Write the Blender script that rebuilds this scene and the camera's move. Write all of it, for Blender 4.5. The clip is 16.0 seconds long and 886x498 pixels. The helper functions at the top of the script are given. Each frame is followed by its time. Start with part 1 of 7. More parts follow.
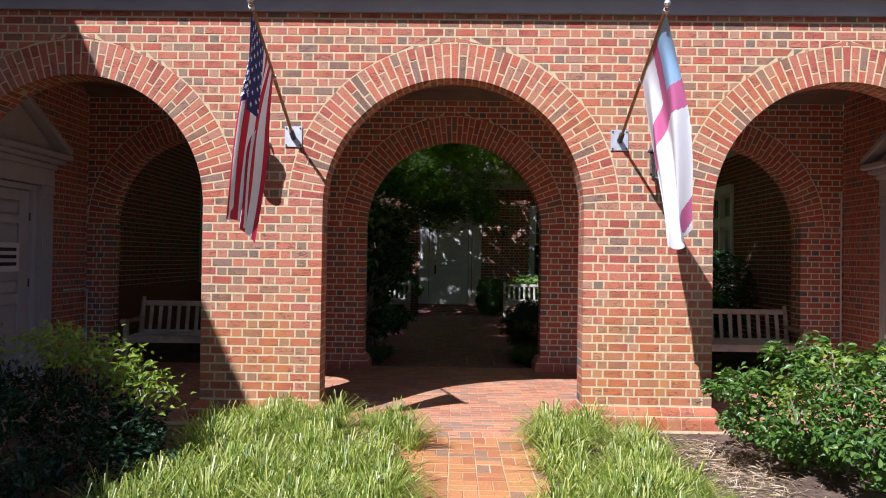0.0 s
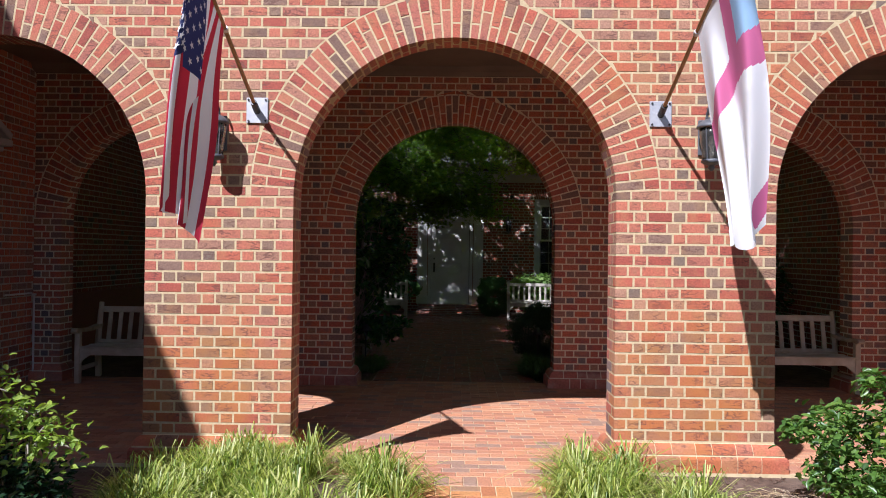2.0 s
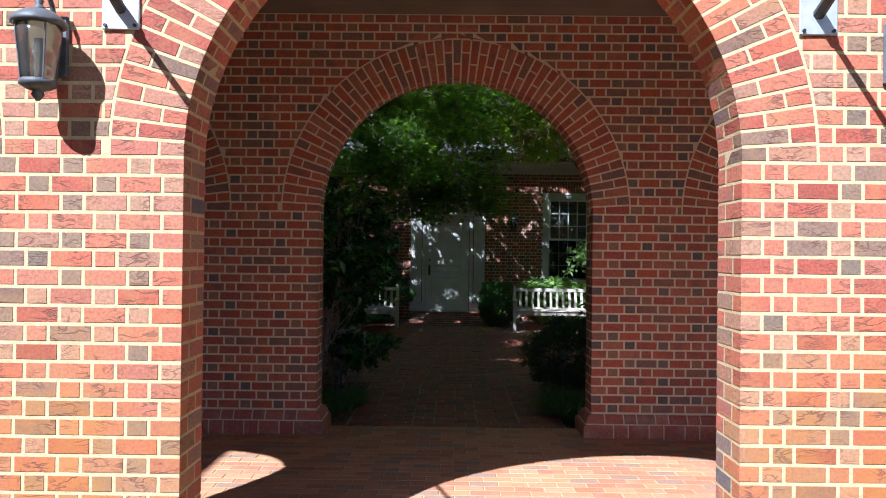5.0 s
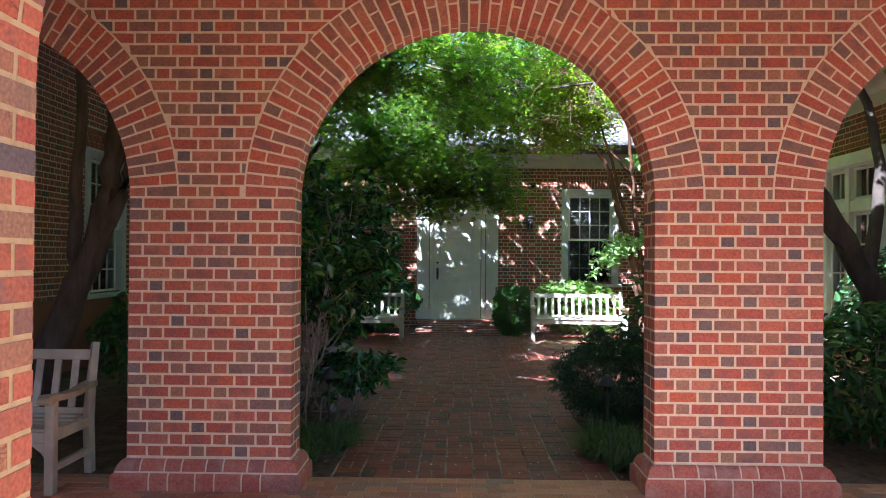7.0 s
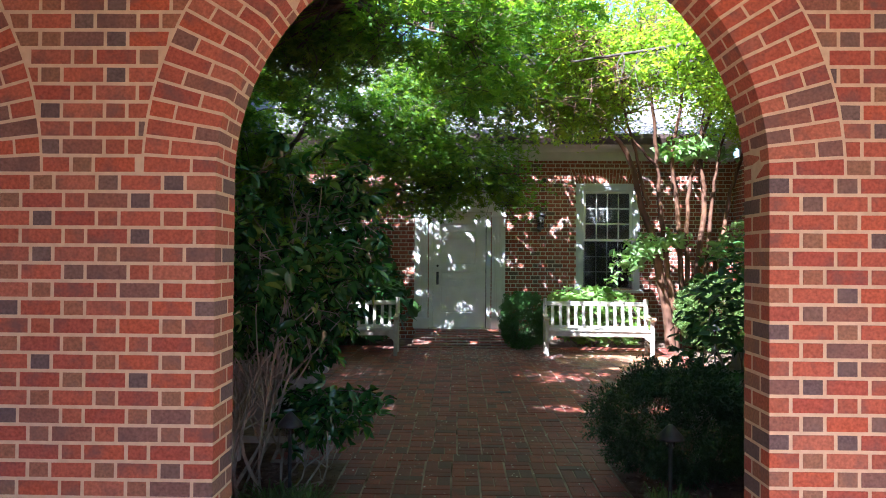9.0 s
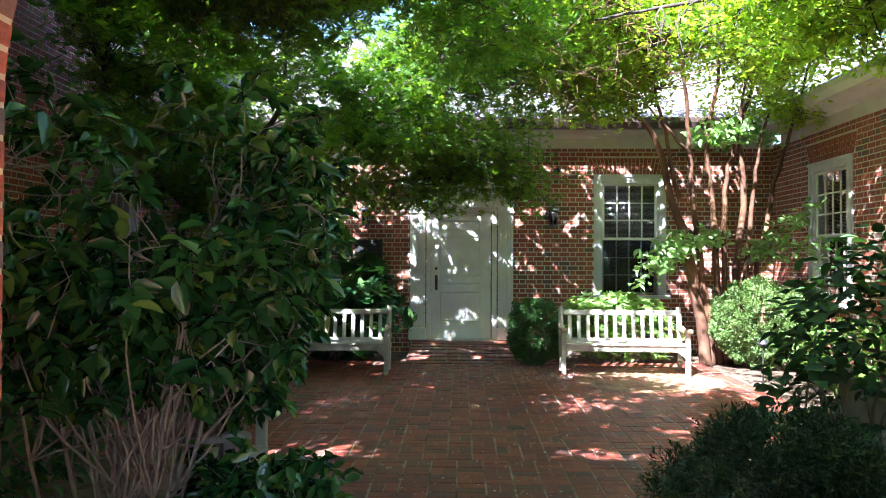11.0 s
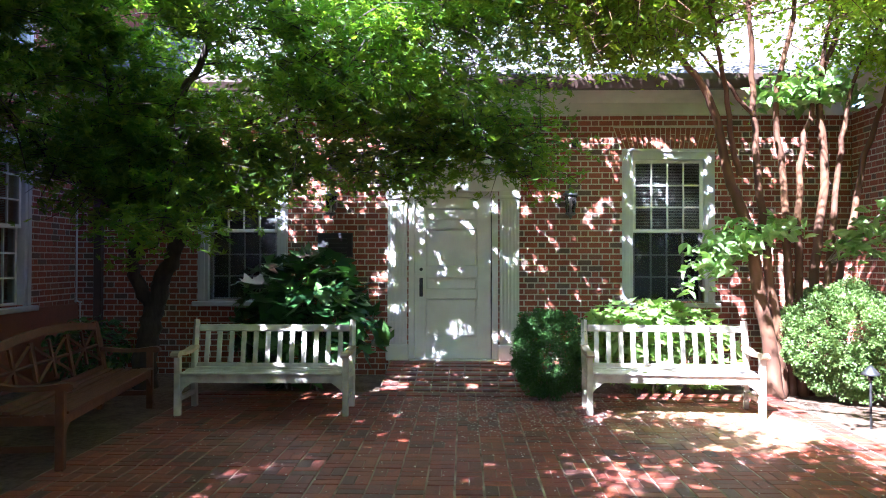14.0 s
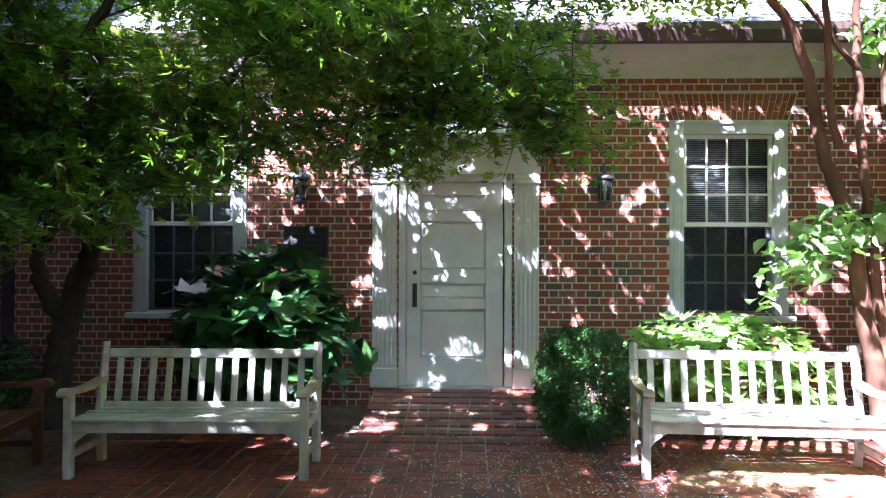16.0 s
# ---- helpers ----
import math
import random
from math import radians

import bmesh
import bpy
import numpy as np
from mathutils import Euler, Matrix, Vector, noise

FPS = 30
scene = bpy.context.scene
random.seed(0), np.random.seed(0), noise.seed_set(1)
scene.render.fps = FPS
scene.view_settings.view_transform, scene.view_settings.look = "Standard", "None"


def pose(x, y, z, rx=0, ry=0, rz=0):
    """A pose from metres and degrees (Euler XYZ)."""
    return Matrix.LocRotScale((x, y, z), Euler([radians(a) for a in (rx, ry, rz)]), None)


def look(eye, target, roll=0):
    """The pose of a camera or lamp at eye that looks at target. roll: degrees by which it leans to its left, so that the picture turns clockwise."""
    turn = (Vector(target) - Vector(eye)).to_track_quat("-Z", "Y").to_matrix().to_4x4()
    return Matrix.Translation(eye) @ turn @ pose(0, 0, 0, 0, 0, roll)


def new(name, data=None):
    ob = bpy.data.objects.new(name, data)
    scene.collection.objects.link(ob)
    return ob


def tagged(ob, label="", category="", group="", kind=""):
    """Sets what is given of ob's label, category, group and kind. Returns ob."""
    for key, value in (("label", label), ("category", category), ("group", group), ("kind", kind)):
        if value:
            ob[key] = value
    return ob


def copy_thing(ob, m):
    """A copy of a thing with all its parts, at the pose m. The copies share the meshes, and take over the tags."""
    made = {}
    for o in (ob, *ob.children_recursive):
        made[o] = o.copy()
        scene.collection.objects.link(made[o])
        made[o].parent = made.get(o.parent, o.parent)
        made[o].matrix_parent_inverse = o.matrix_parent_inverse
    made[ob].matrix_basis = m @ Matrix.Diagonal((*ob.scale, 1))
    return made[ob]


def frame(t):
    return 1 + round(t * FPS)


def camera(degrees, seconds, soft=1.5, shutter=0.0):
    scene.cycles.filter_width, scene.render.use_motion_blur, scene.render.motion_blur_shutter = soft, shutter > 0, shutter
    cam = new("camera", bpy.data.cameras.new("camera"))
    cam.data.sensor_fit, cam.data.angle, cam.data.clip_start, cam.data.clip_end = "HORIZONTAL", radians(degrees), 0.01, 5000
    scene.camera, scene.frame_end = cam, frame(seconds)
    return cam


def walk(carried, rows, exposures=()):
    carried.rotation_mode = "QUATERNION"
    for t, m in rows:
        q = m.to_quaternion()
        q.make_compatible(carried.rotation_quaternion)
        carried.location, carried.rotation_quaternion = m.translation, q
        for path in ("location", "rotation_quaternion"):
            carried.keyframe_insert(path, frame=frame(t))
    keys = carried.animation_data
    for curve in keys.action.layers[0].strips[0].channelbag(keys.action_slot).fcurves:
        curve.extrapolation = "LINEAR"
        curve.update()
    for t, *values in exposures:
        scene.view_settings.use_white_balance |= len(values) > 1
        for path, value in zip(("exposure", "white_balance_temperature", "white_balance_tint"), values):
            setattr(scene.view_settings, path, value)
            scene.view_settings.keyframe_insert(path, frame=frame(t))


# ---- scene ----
cam = camera(63.1, 16.0, soft=1.0)
PATH = [
    (0, (0.016, -6.745, 1.509), (-0.016, -4.745, 1.534), 0.8),
    (0.5, (0.051, -6.451, 1.524), (0.014, -4.452, 1.544), 0.7),
    (1, (0.034, -6.136, 1.543), (0.001, -4.136, 1.557), 0.7),
    (1.5, (0.02, -5.809, 1.553), (-0.016, -3.809, 1.565), 0.7),
    (2, (-0.005, -5.461, 1.56), (-0.035, -3.461, 1.572), 0.7),
    (2.5, (-0.019, -5.105, 1.556), (-0.047, -3.105, 1.57), 0.8),
    (3, (-0.015, -4.734, 1.549), (-0.046, -2.734, 1.567), 0.8),
    (3.5, (-0.01, -4.353, 1.555), (-0.04, -2.354, 1.574), 0.8),
    (4, (-0.037, -3.956, 1.574), (-0.054, -1.956, 1.588), 0.7),
    (4.2, (-0.049, -3.789, 1.576), (-0.061, -1.79, 1.59), 0.7),
    (6.3, (-0.06, -2.175, 1.526), (-0.096, -0.175, 1.547), 0.5),
    (6.5, (-0.075, -2.016, 1.526), (-0.112, -0.016, 1.55), 0.5),
    (7, (-0.113, -1.603, 1.529), (-0.152, 0.396, 1.553), 0.4),
    (7.5, (-0.15, -1.184, 1.537), (-0.19, 0.815, 1.561), 0.5),
    (8, (-0.17, -0.767, 1.548), (-0.208, 1.232, 1.574), 0.4),
    (8.5, (-0.153, -0.344, 1.557), (-0.194, 1.655, 1.581), 0.4),
    (9, (-0.151, 0.082, 1.557), (-0.191, 2.082, 1.584), 0.4),
    (9.2, (-0.172, 0.254, 1.557), (-0.203, 2.254, 1.586), 0.4),
    (11.5, (-0.106, 2.263, 1.557), (-0.157, 4.263, 1.589), 0.2),
    (12, (-0.085, 2.693, 1.55), (-0.137, 4.693, 1.582), 0.2),
    (12.5, (-0.056, 3.152, 1.536), (-0.114, 5.151, 1.57), 0.3),
    (13, (-0.012, 3.606, 1.539), (-0.076, 5.605, 1.57), 0.5),
    (13.5, (0.03, 4.092, 1.547), (-0.032, 6.091, 1.578), 0.2),
    (14, (0.04, 4.588, 1.548), (-0.017, 6.587, 1.578), 0.1),
    (14.5, (0.057, 5.107, 1.552), (-0.002, 7.106, 1.582), 0.2),
    (15, (0.046, 5.629, 1.572), (-0.01, 7.628, 1.598), 0.3),
    (15.5, (0.01, 6.159, 1.577), (-0.042, 8.158, 1.604), 0.2),
    (16, (0.011, 6.696, 1.553), (-0.052, 8.694, 1.584), 0.2),
]
# exposure: set for the sunlit front, opened up inside the arcade, eased again in the courtyard
EXPOSURES = [(0, 0.62, 5650, 18), (2.8, 0.66, 5600, 16), (4.2, 0.95, 5400, 6), (6.3, 2.25, 5150, 12), (7.0, 3.02, 5200, 10), (8.0, 3.22, 5250, 10), (9.2, 3.1, 5350, 12), (11.3, 3.6, 5500, 10), (13.5, 3.82, 5350, 16), (16, 3.98, 5150, 22)]
walk(cam, [(t, look(e, g, r)) for t, e, g, r in PATH], EXPOSURES)

# ---- world and sun ----
SUN = Vector((0.48, 0.82, -1.0)).normalized()
world = bpy.data.worlds.new("sky")
scene.world = world
world.use_nodes = True
wn = world.node_tree
sky = wn.nodes.new("ShaderNodeTexSky")
sky.sky_type = "NISHITA"
sky.sun_disc = False
sky.sun_elevation = math.asin(-SUN.z)
sky.sun_rotation = math.atan2(-SUN.x, -SUN.y)
wn.links.new(sky.outputs[0], wn.nodes["Background"].inputs[0])
wn.nodes["Background"].inputs[1].default_value = 0.05
sun_data = bpy.data.lights.new("sun", "SUN")
sun_data.energy, sun_data.angle, sun_data.color = 5.0, radians(0.5), (1.0, 0.965, 0.92)
sun = new("sun", sun_data)
sun.matrix_world = look((0, 0, 0), SUN)

# ---- materials ----
def material(name):
    m = bpy.data.materials.new(name)
    m.use_nodes = True
    return m, m.node_tree.nodes, m.node_tree.links, m.node_tree.nodes["Principled BSDF"]


def noise_node(nodes, links, scale, detail=4.0, source="Object", stretch=None):
    coord = nodes.new("ShaderNodeTexCoord")
    n = nodes.new("ShaderNodeTexNoise")
    n.inputs["Scale"].default_value, n.inputs["Detail"].default_value = scale, detail
    if source == "World":
        g = nodes.new("ShaderNodeNewGeometry")
        out = g.outputs["Position"]
    else:
        out = coord.outputs[source]
    if stretch:
        mp = nodes.new("ShaderNodeMapping")
        mp.inputs["Scale"].default_value = stretch
        links.new(out, mp.inputs[0])
        out = mp.outputs[0]
    links.new(out, n.inputs["Vector"])
    return n.outputs["Fac"]


def ramp_node(nodes, links, fac, stops, constant=False):
    r = nodes.new("ShaderNodeValToRGB")
    r.color_ramp.interpolation = "CONSTANT" if constant else "LINEAR"
    e = r.color_ramp.elements
    e[0].position, e[0].color = stops[0][0], (*stops[0][1], 1)
    e[1].position, e[1].color = stops[-1][0], (*stops[-1][1], 1)
    for p, c in stops[1:-1]:
        x = e.new(p)
        x.color = (*c, 1)
    links.new(fac, r.inputs[0])
    return r.outputs[0]


def mix_node(nodes, links, fac, a, b, blend="MIX"):
    m = nodes.new("ShaderNodeMix")
    m.data_type, m.blend_type = "RGBA", blend
    for socket, v in ((m.inputs[0], fac), (m.inputs[6], a), (m.inputs[7], b)):
        if isinstance(v, (int, float)):
            socket.default_value = v
        elif isinstance(v, tuple):
            socket.default_value = (*v, 1)
        else:
            links.new(v, socket)
    return m.outputs[2]


def bump_node(nodes, links, height, bsdf, strength=0.3, distance=0.01):
    b = nodes.new("ShaderNodeBump")
    b.inputs["Strength"].default_value, b.inputs["Distance"].default_value = strength, distance
    links.new(height, b.inputs["Height"])
    links.new(b.outputs[0], bsdf.inputs["Normal"])


def random_node(nodes, links):
    """One random value for each piece, whether it is an object of its own or an island of a joined mesh."""
    info, geo = nodes.new("ShaderNodeObjectInfo"), nodes.new("ShaderNodeNewGeometry")
    add, fr = nodes.new("ShaderNodeMath"), nodes.new("ShaderNodeMath")
    fr.operation = "FRACT"
    links.new(info.outputs["Random"], add.inputs[0])
    links.new(geo.outputs["Random Per Island"], add.inputs[1])
    links.new(add.outputs[0], fr.inputs[0])
    return fr.outputs[0]


def brick_material(name, colours, rough=0.85, stain=0.35, stain_colour=(0.12, 0.07, 0.05), bump=0.5, patina=None, grit=0.66, crease=0.0, wash=((1.75, 0.0, 0.4), 1.35, None, True)):
    m, n, l, b = material(name)
    rnd = random_node(n, l)
    stops = [(i / len(colours), c) for i, c in enumerate(colours)]
    base = ramp_node(n, l, rnd, stops, constant=True)
    fine = noise_node(n, l, 75, 6, "World")
    # dark flashes of the kiln, each brick with its own
    place, shift, flash = n.new("ShaderNodeNewGeometry"), n.new("ShaderNodeVectorMath"), n.new("ShaderNodeTexNoise")
    grow = n.new("ShaderNodeMath")
    grow.operation = "MULTIPLY"
    grow.inputs[1].default_value = 37.0
    l.new(rnd, grow.inputs[0])
    l.new(place.outputs["Position"], shift.inputs[0])
    l.new(grow.outputs[0], shift.inputs[1])
    flash.inputs["Scale"].default_value, flash.inputs["Detail"].default_value = 8.0, 3.0
    l.new(shift.outputs[0], flash.inputs["Vector"])
    broad = flash.outputs["Fac"]
    mott = ramp_node(n, l, fine, [(0.28, (grit, grit * 0.97, grit * 0.97)), (0.68, (1.16, 1.14, 1.14))])
    col = mix_node(n, l, 1.0, base, mott, "MULTIPLY")
    sfac = ramp_node(n, l, broad, [(0.5, (0, 0, 0)), (0.75, (stain, stain, stain))])
    col = mix_node(n, l, sfac, col, stain_colour)
    if patina:
        f = ramp_node(n, l, noise_node(n, l, 0.9, 5, "World"), [(0.5, (0, 0, 0)), (0.72, (0.4, 0.4, 0.4))])
        col = mix_node(n, l, f, col, patina)
        # a wash of rust, or of sandy soil with painted sunlight, about one place, ragged at its rim
        here, off = n.new("ShaderNodeNewGeometry"), n.new("ShaderNodeVectorMath")
        off.operation = "DISTANCE"
        off.inputs[1].default_value = wash[0]
        if wash[3]:
            both = n.new("ShaderNodeVectorMath")
            both.operation = "ABSOLUTE"
            l.new(here.outputs["Position"], both.inputs[0])
            l.new(both.outputs[0], off.inputs[0])
        else:
            l.new(here.outputs["Position"], off.inputs[0])
        near = ramp_node(n, l, off.outputs["Value"], [(0.35 * wash[1], (1, 1, 1)), (wash[1], (0, 0, 0))])
        rag = ramp_node(n, l, noise_node(n, l, 3.2, 5, "World"), [(0.35, (0.1, 0.1, 0.1)), (0.6, (0.65, 0.65, 0.65))])
        col = mix_node(n, l, mix_node(n, l, 1.0, near, rag, "MULTIPLY"), col, wash[2] or patina)
    height = noise_node(n, l, 55, 6, "World")
    if crease:
        # folds and cracks that the hand-thrown clay left in the faces of some bricks
        lines = n.new("ShaderNodeTexNoise")
        lines.inputs["Scale"].default_value, lines.inputs["Detail"].default_value, lines.inputs["Distortion"].default_value = 13.0, 5.0, 0.6
        mp = n.new("ShaderNodeMapping")
        mp.inputs["Scale"].default_value = (0.8, 0.8, 2.0)
        l.new(shift.outputs[0], mp.inputs[0])
        l.new(mp.outputs[0], lines.inputs["Vector"])
        thin = ramp_node(n, l, lines.outputs["Fac"], [(0.455, (0, 0, 0)), (0.49, (1, 1, 1)), (0.51, (1, 1, 1)), (0.545, (0, 0, 0))])
        some = ramp_node(n, l, noise_node(n, l, 6, 2, "World"), [(0.45, (0, 0, 0)), (0.6, (crease, crease, crease))])
        dark = mix_node(n, l, 1.0, thin, some, "MULTIPLY")
        col = mix_node(n, l, dark, col, (0.13, 0.055, 0.04))
        inv = mix_node(n, l, 1.0, (1.0, 1.0, 1.0), dark, "SUBTRACT")
        height = mix_node(n, l, 0.5, inv, height, "MULTIPLY")
    l.new(col, b.inputs["Base Color"])
    b.inputs["Roughness"].default_value = rough
    bump_node(n, l, height, b, bump, 0.006)
    return m


def mottled(name, c1, c2, scale=8, rough=0.7, bump=0.15, stretch=None, metal=0.0, c3=None, scale2=60, distance=0.01):
    m, n, l, b = material(name)
    a = noise_node(n, l, scale, 5, "World", stretch)
    col = ramp_node(n, l, a, [(0.3, c1), (0.7, c2)])
    if c3:
        f = ramp_node(n, l, noise_node(n, l, scale * 0.23, 3, "World"), [(0.48, (0, 0, 0)), (0.72, (0.8, 0.8, 0.8))])
        col = mix_node(n, l, f, col, c3)
    l.new(col, b.inputs["Base Color"])
    b.inputs["Roughness"].default_value, b.inputs["Metallic"].default_value = rough, metal
    bump_node(n, l, noise_node(n, l, scale2, 6, "World", stretch), b, bump, distance)
    return m


def leaf_material(name, colours, rough=0.45, through_light=0.45, trans=(1.2, 1.25, 0.45), coat=0.0):
    m, n, l, b = material(name)
    rnd = random_node(n, l)
    col = ramp_node(n, l, rnd, [(i / max(1, len(colours) - 1), c) for i, c in enumerate(colours)])
    l.new(col, b.inputs["Base Color"])
    b.inputs["Roughness"].default_value = rough
    b.inputs["Coat Weight"].default_value, b.inputs["Coat Roughness"].default_value = coat, 0.14
    t = n.new("ShaderNodeBsdfTranslucent")
    tc = mix_node(n, l, 1.0, col, trans, "MULTIPLY")
    l.new(tc, t.inputs[0])
    mx = n.new("ShaderNodeMixShader")
    mx.inputs[0].default_value = through_light
    l.new(b.outputs[0], mx.inputs[1])
    l.new(t.outputs[0], mx.inputs[2])
    l.new(mx.outputs[0], n["Material Output"].inputs[0])
    return m


BRICK_FACE = brick_material("brick_face", [(0.40, 0.102, 0.061), (0.46, 0.149, 0.087), (0.36, 0.088, 0.058), (0.42, 0.158, 0.098),
    (0.45, 0.112, 0.063), (0.34, 0.172, 0.112), (0.40, 0.098, 0.060), (0.19, 0.112, 0.079), (0.31, 0.074, 0.048), (0.46, 0.135, 0.078), (0.38, 0.130, 0.086),
    (0.44, 0.153, 0.091), (0.36, 0.084, 0.054), (0.40, 0.181, 0.116), (0.45, 0.121, 0.070), (0.24, 0.144, 0.102), (0.42, 0.140, 0.093)], stain=0.5, stain_colour=(0.36, 0.2, 0.085), patina=(0.42, 0.155, 0.032), crease=0.75)
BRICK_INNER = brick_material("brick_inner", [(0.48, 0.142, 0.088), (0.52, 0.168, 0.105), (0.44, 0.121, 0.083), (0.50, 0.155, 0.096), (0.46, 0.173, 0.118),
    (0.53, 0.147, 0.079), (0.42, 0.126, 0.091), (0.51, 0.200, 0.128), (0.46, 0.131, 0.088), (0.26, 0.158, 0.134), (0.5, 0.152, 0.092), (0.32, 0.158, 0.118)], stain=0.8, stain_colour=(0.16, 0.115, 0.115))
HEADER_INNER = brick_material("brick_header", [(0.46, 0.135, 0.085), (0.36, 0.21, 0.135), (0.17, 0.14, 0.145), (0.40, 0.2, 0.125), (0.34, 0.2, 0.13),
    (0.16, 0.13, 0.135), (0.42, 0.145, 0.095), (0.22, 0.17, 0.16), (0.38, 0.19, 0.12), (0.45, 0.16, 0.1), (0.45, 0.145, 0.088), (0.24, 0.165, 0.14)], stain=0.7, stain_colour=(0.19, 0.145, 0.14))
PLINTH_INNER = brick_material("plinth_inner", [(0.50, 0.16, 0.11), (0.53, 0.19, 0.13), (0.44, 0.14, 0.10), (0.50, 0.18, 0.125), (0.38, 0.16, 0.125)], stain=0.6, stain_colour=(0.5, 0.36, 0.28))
PAVER_ARCADE = brick_material("paver_arcade", [(0.5, 0.23, 0.125), (0.57, 0.285, 0.155), (0.46, 0.2, 0.115), (0.54, 0.26, 0.14), (0.36, 0.22, 0.15), (0.57, 0.262, 0.135), (0.44, 0.19, 0.105)], 0.75, 0.4, stain_colour=(0.42, 0.31, 0.22))
HEADER_FACE = brick_material("brick_header_front", [(0.44, 0.14, 0.085), (0.42, 0.22, 0.14), (0.24, 0.15, 0.1), (0.46, 0.175, 0.105), (0.40, 0.22, 0.14),
    (0.19, 0.135, 0.1), (0.48, 0.155, 0.09), (0.26, 0.165, 0.11), (0.42, 0.21, 0.13), (0.43, 0.13, 0.08)], stain=0.45, stain_colour=(0.3, 0.19, 0.1), patina=(0.44, 0.18, 0.04), crease=0.6)
BRICK_HOUSE = brick_material("brick_house", [(0.274, 0.07, 0.042), (0.319, 0.095, 0.055), (0.228, 0.06, 0.04), (0.296, 0.08, 0.045),
    (0.262, 0.10, 0.065), (0.342, 0.09, 0.05), (0.137, 0.085, 0.065), (0.285, 0.075, 0.045), (0.239, 0.065, 0.04)])
BRICK_RUBBED = brick_material("brick_rubbed", [(0.27, 0.075, 0.043), (0.3, 0.09, 0.052), (0.24, 0.065, 0.04), (0.28, 0.085, 0.05)], stain=0.2)
MORTAR = mottled("mortar", (0.48, 0.365, 0.2), (0.58, 0.46, 0.275), 25, 0.95, 0.4)
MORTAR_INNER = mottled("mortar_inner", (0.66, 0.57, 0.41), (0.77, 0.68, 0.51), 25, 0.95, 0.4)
MORTAR_HOUSE = mottled("mortar_house", (0.47, 0.42, 0.34), (0.60, 0.54, 0.45), 25, 0.95, 0.4)
PAVER_FRONT = brick_material("paver_front", [(0.5, 0.22, 0.085), (0.57, 0.275, 0.11), (0.46, 0.185, 0.08), (0.54, 0.245, 0.095), (0.34, 0.2, 0.115),
    (0.57, 0.25, 0.09), (0.44, 0.175, 0.075)], 0.7, 0.45, (0.42, 0.24, 0.09), bump=0.4)
# the pale wash is sandy soil with the sunlight by the bench painted in
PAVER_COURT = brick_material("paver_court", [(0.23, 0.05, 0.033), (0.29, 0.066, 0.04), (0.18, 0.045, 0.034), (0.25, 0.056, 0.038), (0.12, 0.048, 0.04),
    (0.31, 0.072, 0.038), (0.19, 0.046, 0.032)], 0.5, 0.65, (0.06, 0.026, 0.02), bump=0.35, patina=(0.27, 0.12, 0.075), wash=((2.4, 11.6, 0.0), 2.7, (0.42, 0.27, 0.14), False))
JOINT_FRONT = mottled("joint_front", (0.5, 0.39, 0.22), (0.62, 0.49, 0.29), 20, 0.95, 0.3)
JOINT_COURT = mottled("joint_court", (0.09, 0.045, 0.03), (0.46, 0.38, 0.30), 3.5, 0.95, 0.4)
DOOR_PAINT = mottled("door_paint", (0.46, 0.46, 0.48), (0.54, 0.54, 0.55), 5, 0.5, 0.05)
WHITE_PAINT = mottled("white_paint", (0.66, 0.65, 0.62), (0.76, 0.75, 0.72), 5, 0.5, 0.05, c3=(0.60, 0.58, 0.53))
GREY_PAINT = mottled("grey_paint", (0.27, 0.27, 0.29), (0.33, 0.33, 0.35), 3, 0.6, 0.05)
TRIM_PAINT = mottled("trim_paint", (0.50, 0.47, 0.42), (0.6, 0.57, 0.5), 4, 0.6, 0.06)
# ceiling and coves: darkened brown, the arcade's shade put into the colour
CEILING_SHADED = mottled("ceiling_paint", (0.15, 0.115, 0.09), (0.2, 0.155, 0.12), 2, 0.8, 0.03)
TEAK = mottled("weathered_teak", (0.40, 0.36, 0.30), (0.62, 0.58, 0.52), 9, 0.8, 0.35, (1, 1, 1), c3=(0.30, 0.27, 0.22), scale2=80)
TEAK_WARM = mottled("warm_teak", (0.44, 0.37, 0.27), (0.60, 0.53, 0.42), 9, 0.8, 0.35, (1, 1, 1), c3=(0.36, 0.28, 0.19), scale2=80)
TEAK_TAN = mottled("worn_teak_arm", (0.33, 0.235, 0.14), (0.47, 0.37, 0.25), 12, 0.7, 0.3, c3=(0.5, 0.45, 0.37), scale2=80)
TEAK_BROWN = mottled("oiled_teak", (0.085, 0.027, 0.012), (0.145, 0.048, 0.02), 12, 0.55, 0.25)
DARK_METAL = mottled("dark_metal", (0.035, 0.037, 0.04), (0.07, 0.07, 0.072), 20, 0.45, 0.1, metal=0.6)
PAINTED_IRON = mottled("painted_iron", (0.07, 0.075, 0.085), (0.12, 0.125, 0.135), 25, 0.55, 0.12)
GUTTER_PAINT = mottled("gutter_paint", (0.045, 0.028, 0.024), (0.07, 0.045, 0.038), 6, 0.4, 0.05)
ZINC = mottled("zinc", (0.5, 0.5, 0.52), (0.62, 0.62, 0.64), 15, 0.45, 0.05, metal=0.5)
POLE_WOOD = mottled("pole_wood", (0.28, 0.15, 0.06), (0.38, 0.21, 0.09), 30, 0.5, 0.1)
BARK_DARK = mottled("bark_dark", (0.03, 0.021, 0.018), (0.07, 0.052, 0.042), 14, 0.9, 0.8, (1, 1, 0.3), scale2=30, distance=0.02)
BARK_BROWN = mottled("bark_brown", (0.07, 0.045, 0.032), (0.16, 0.105, 0.075), 14, 0.9, 0.8, (1, 1, 0.3), scale2=30, distance=0.02)
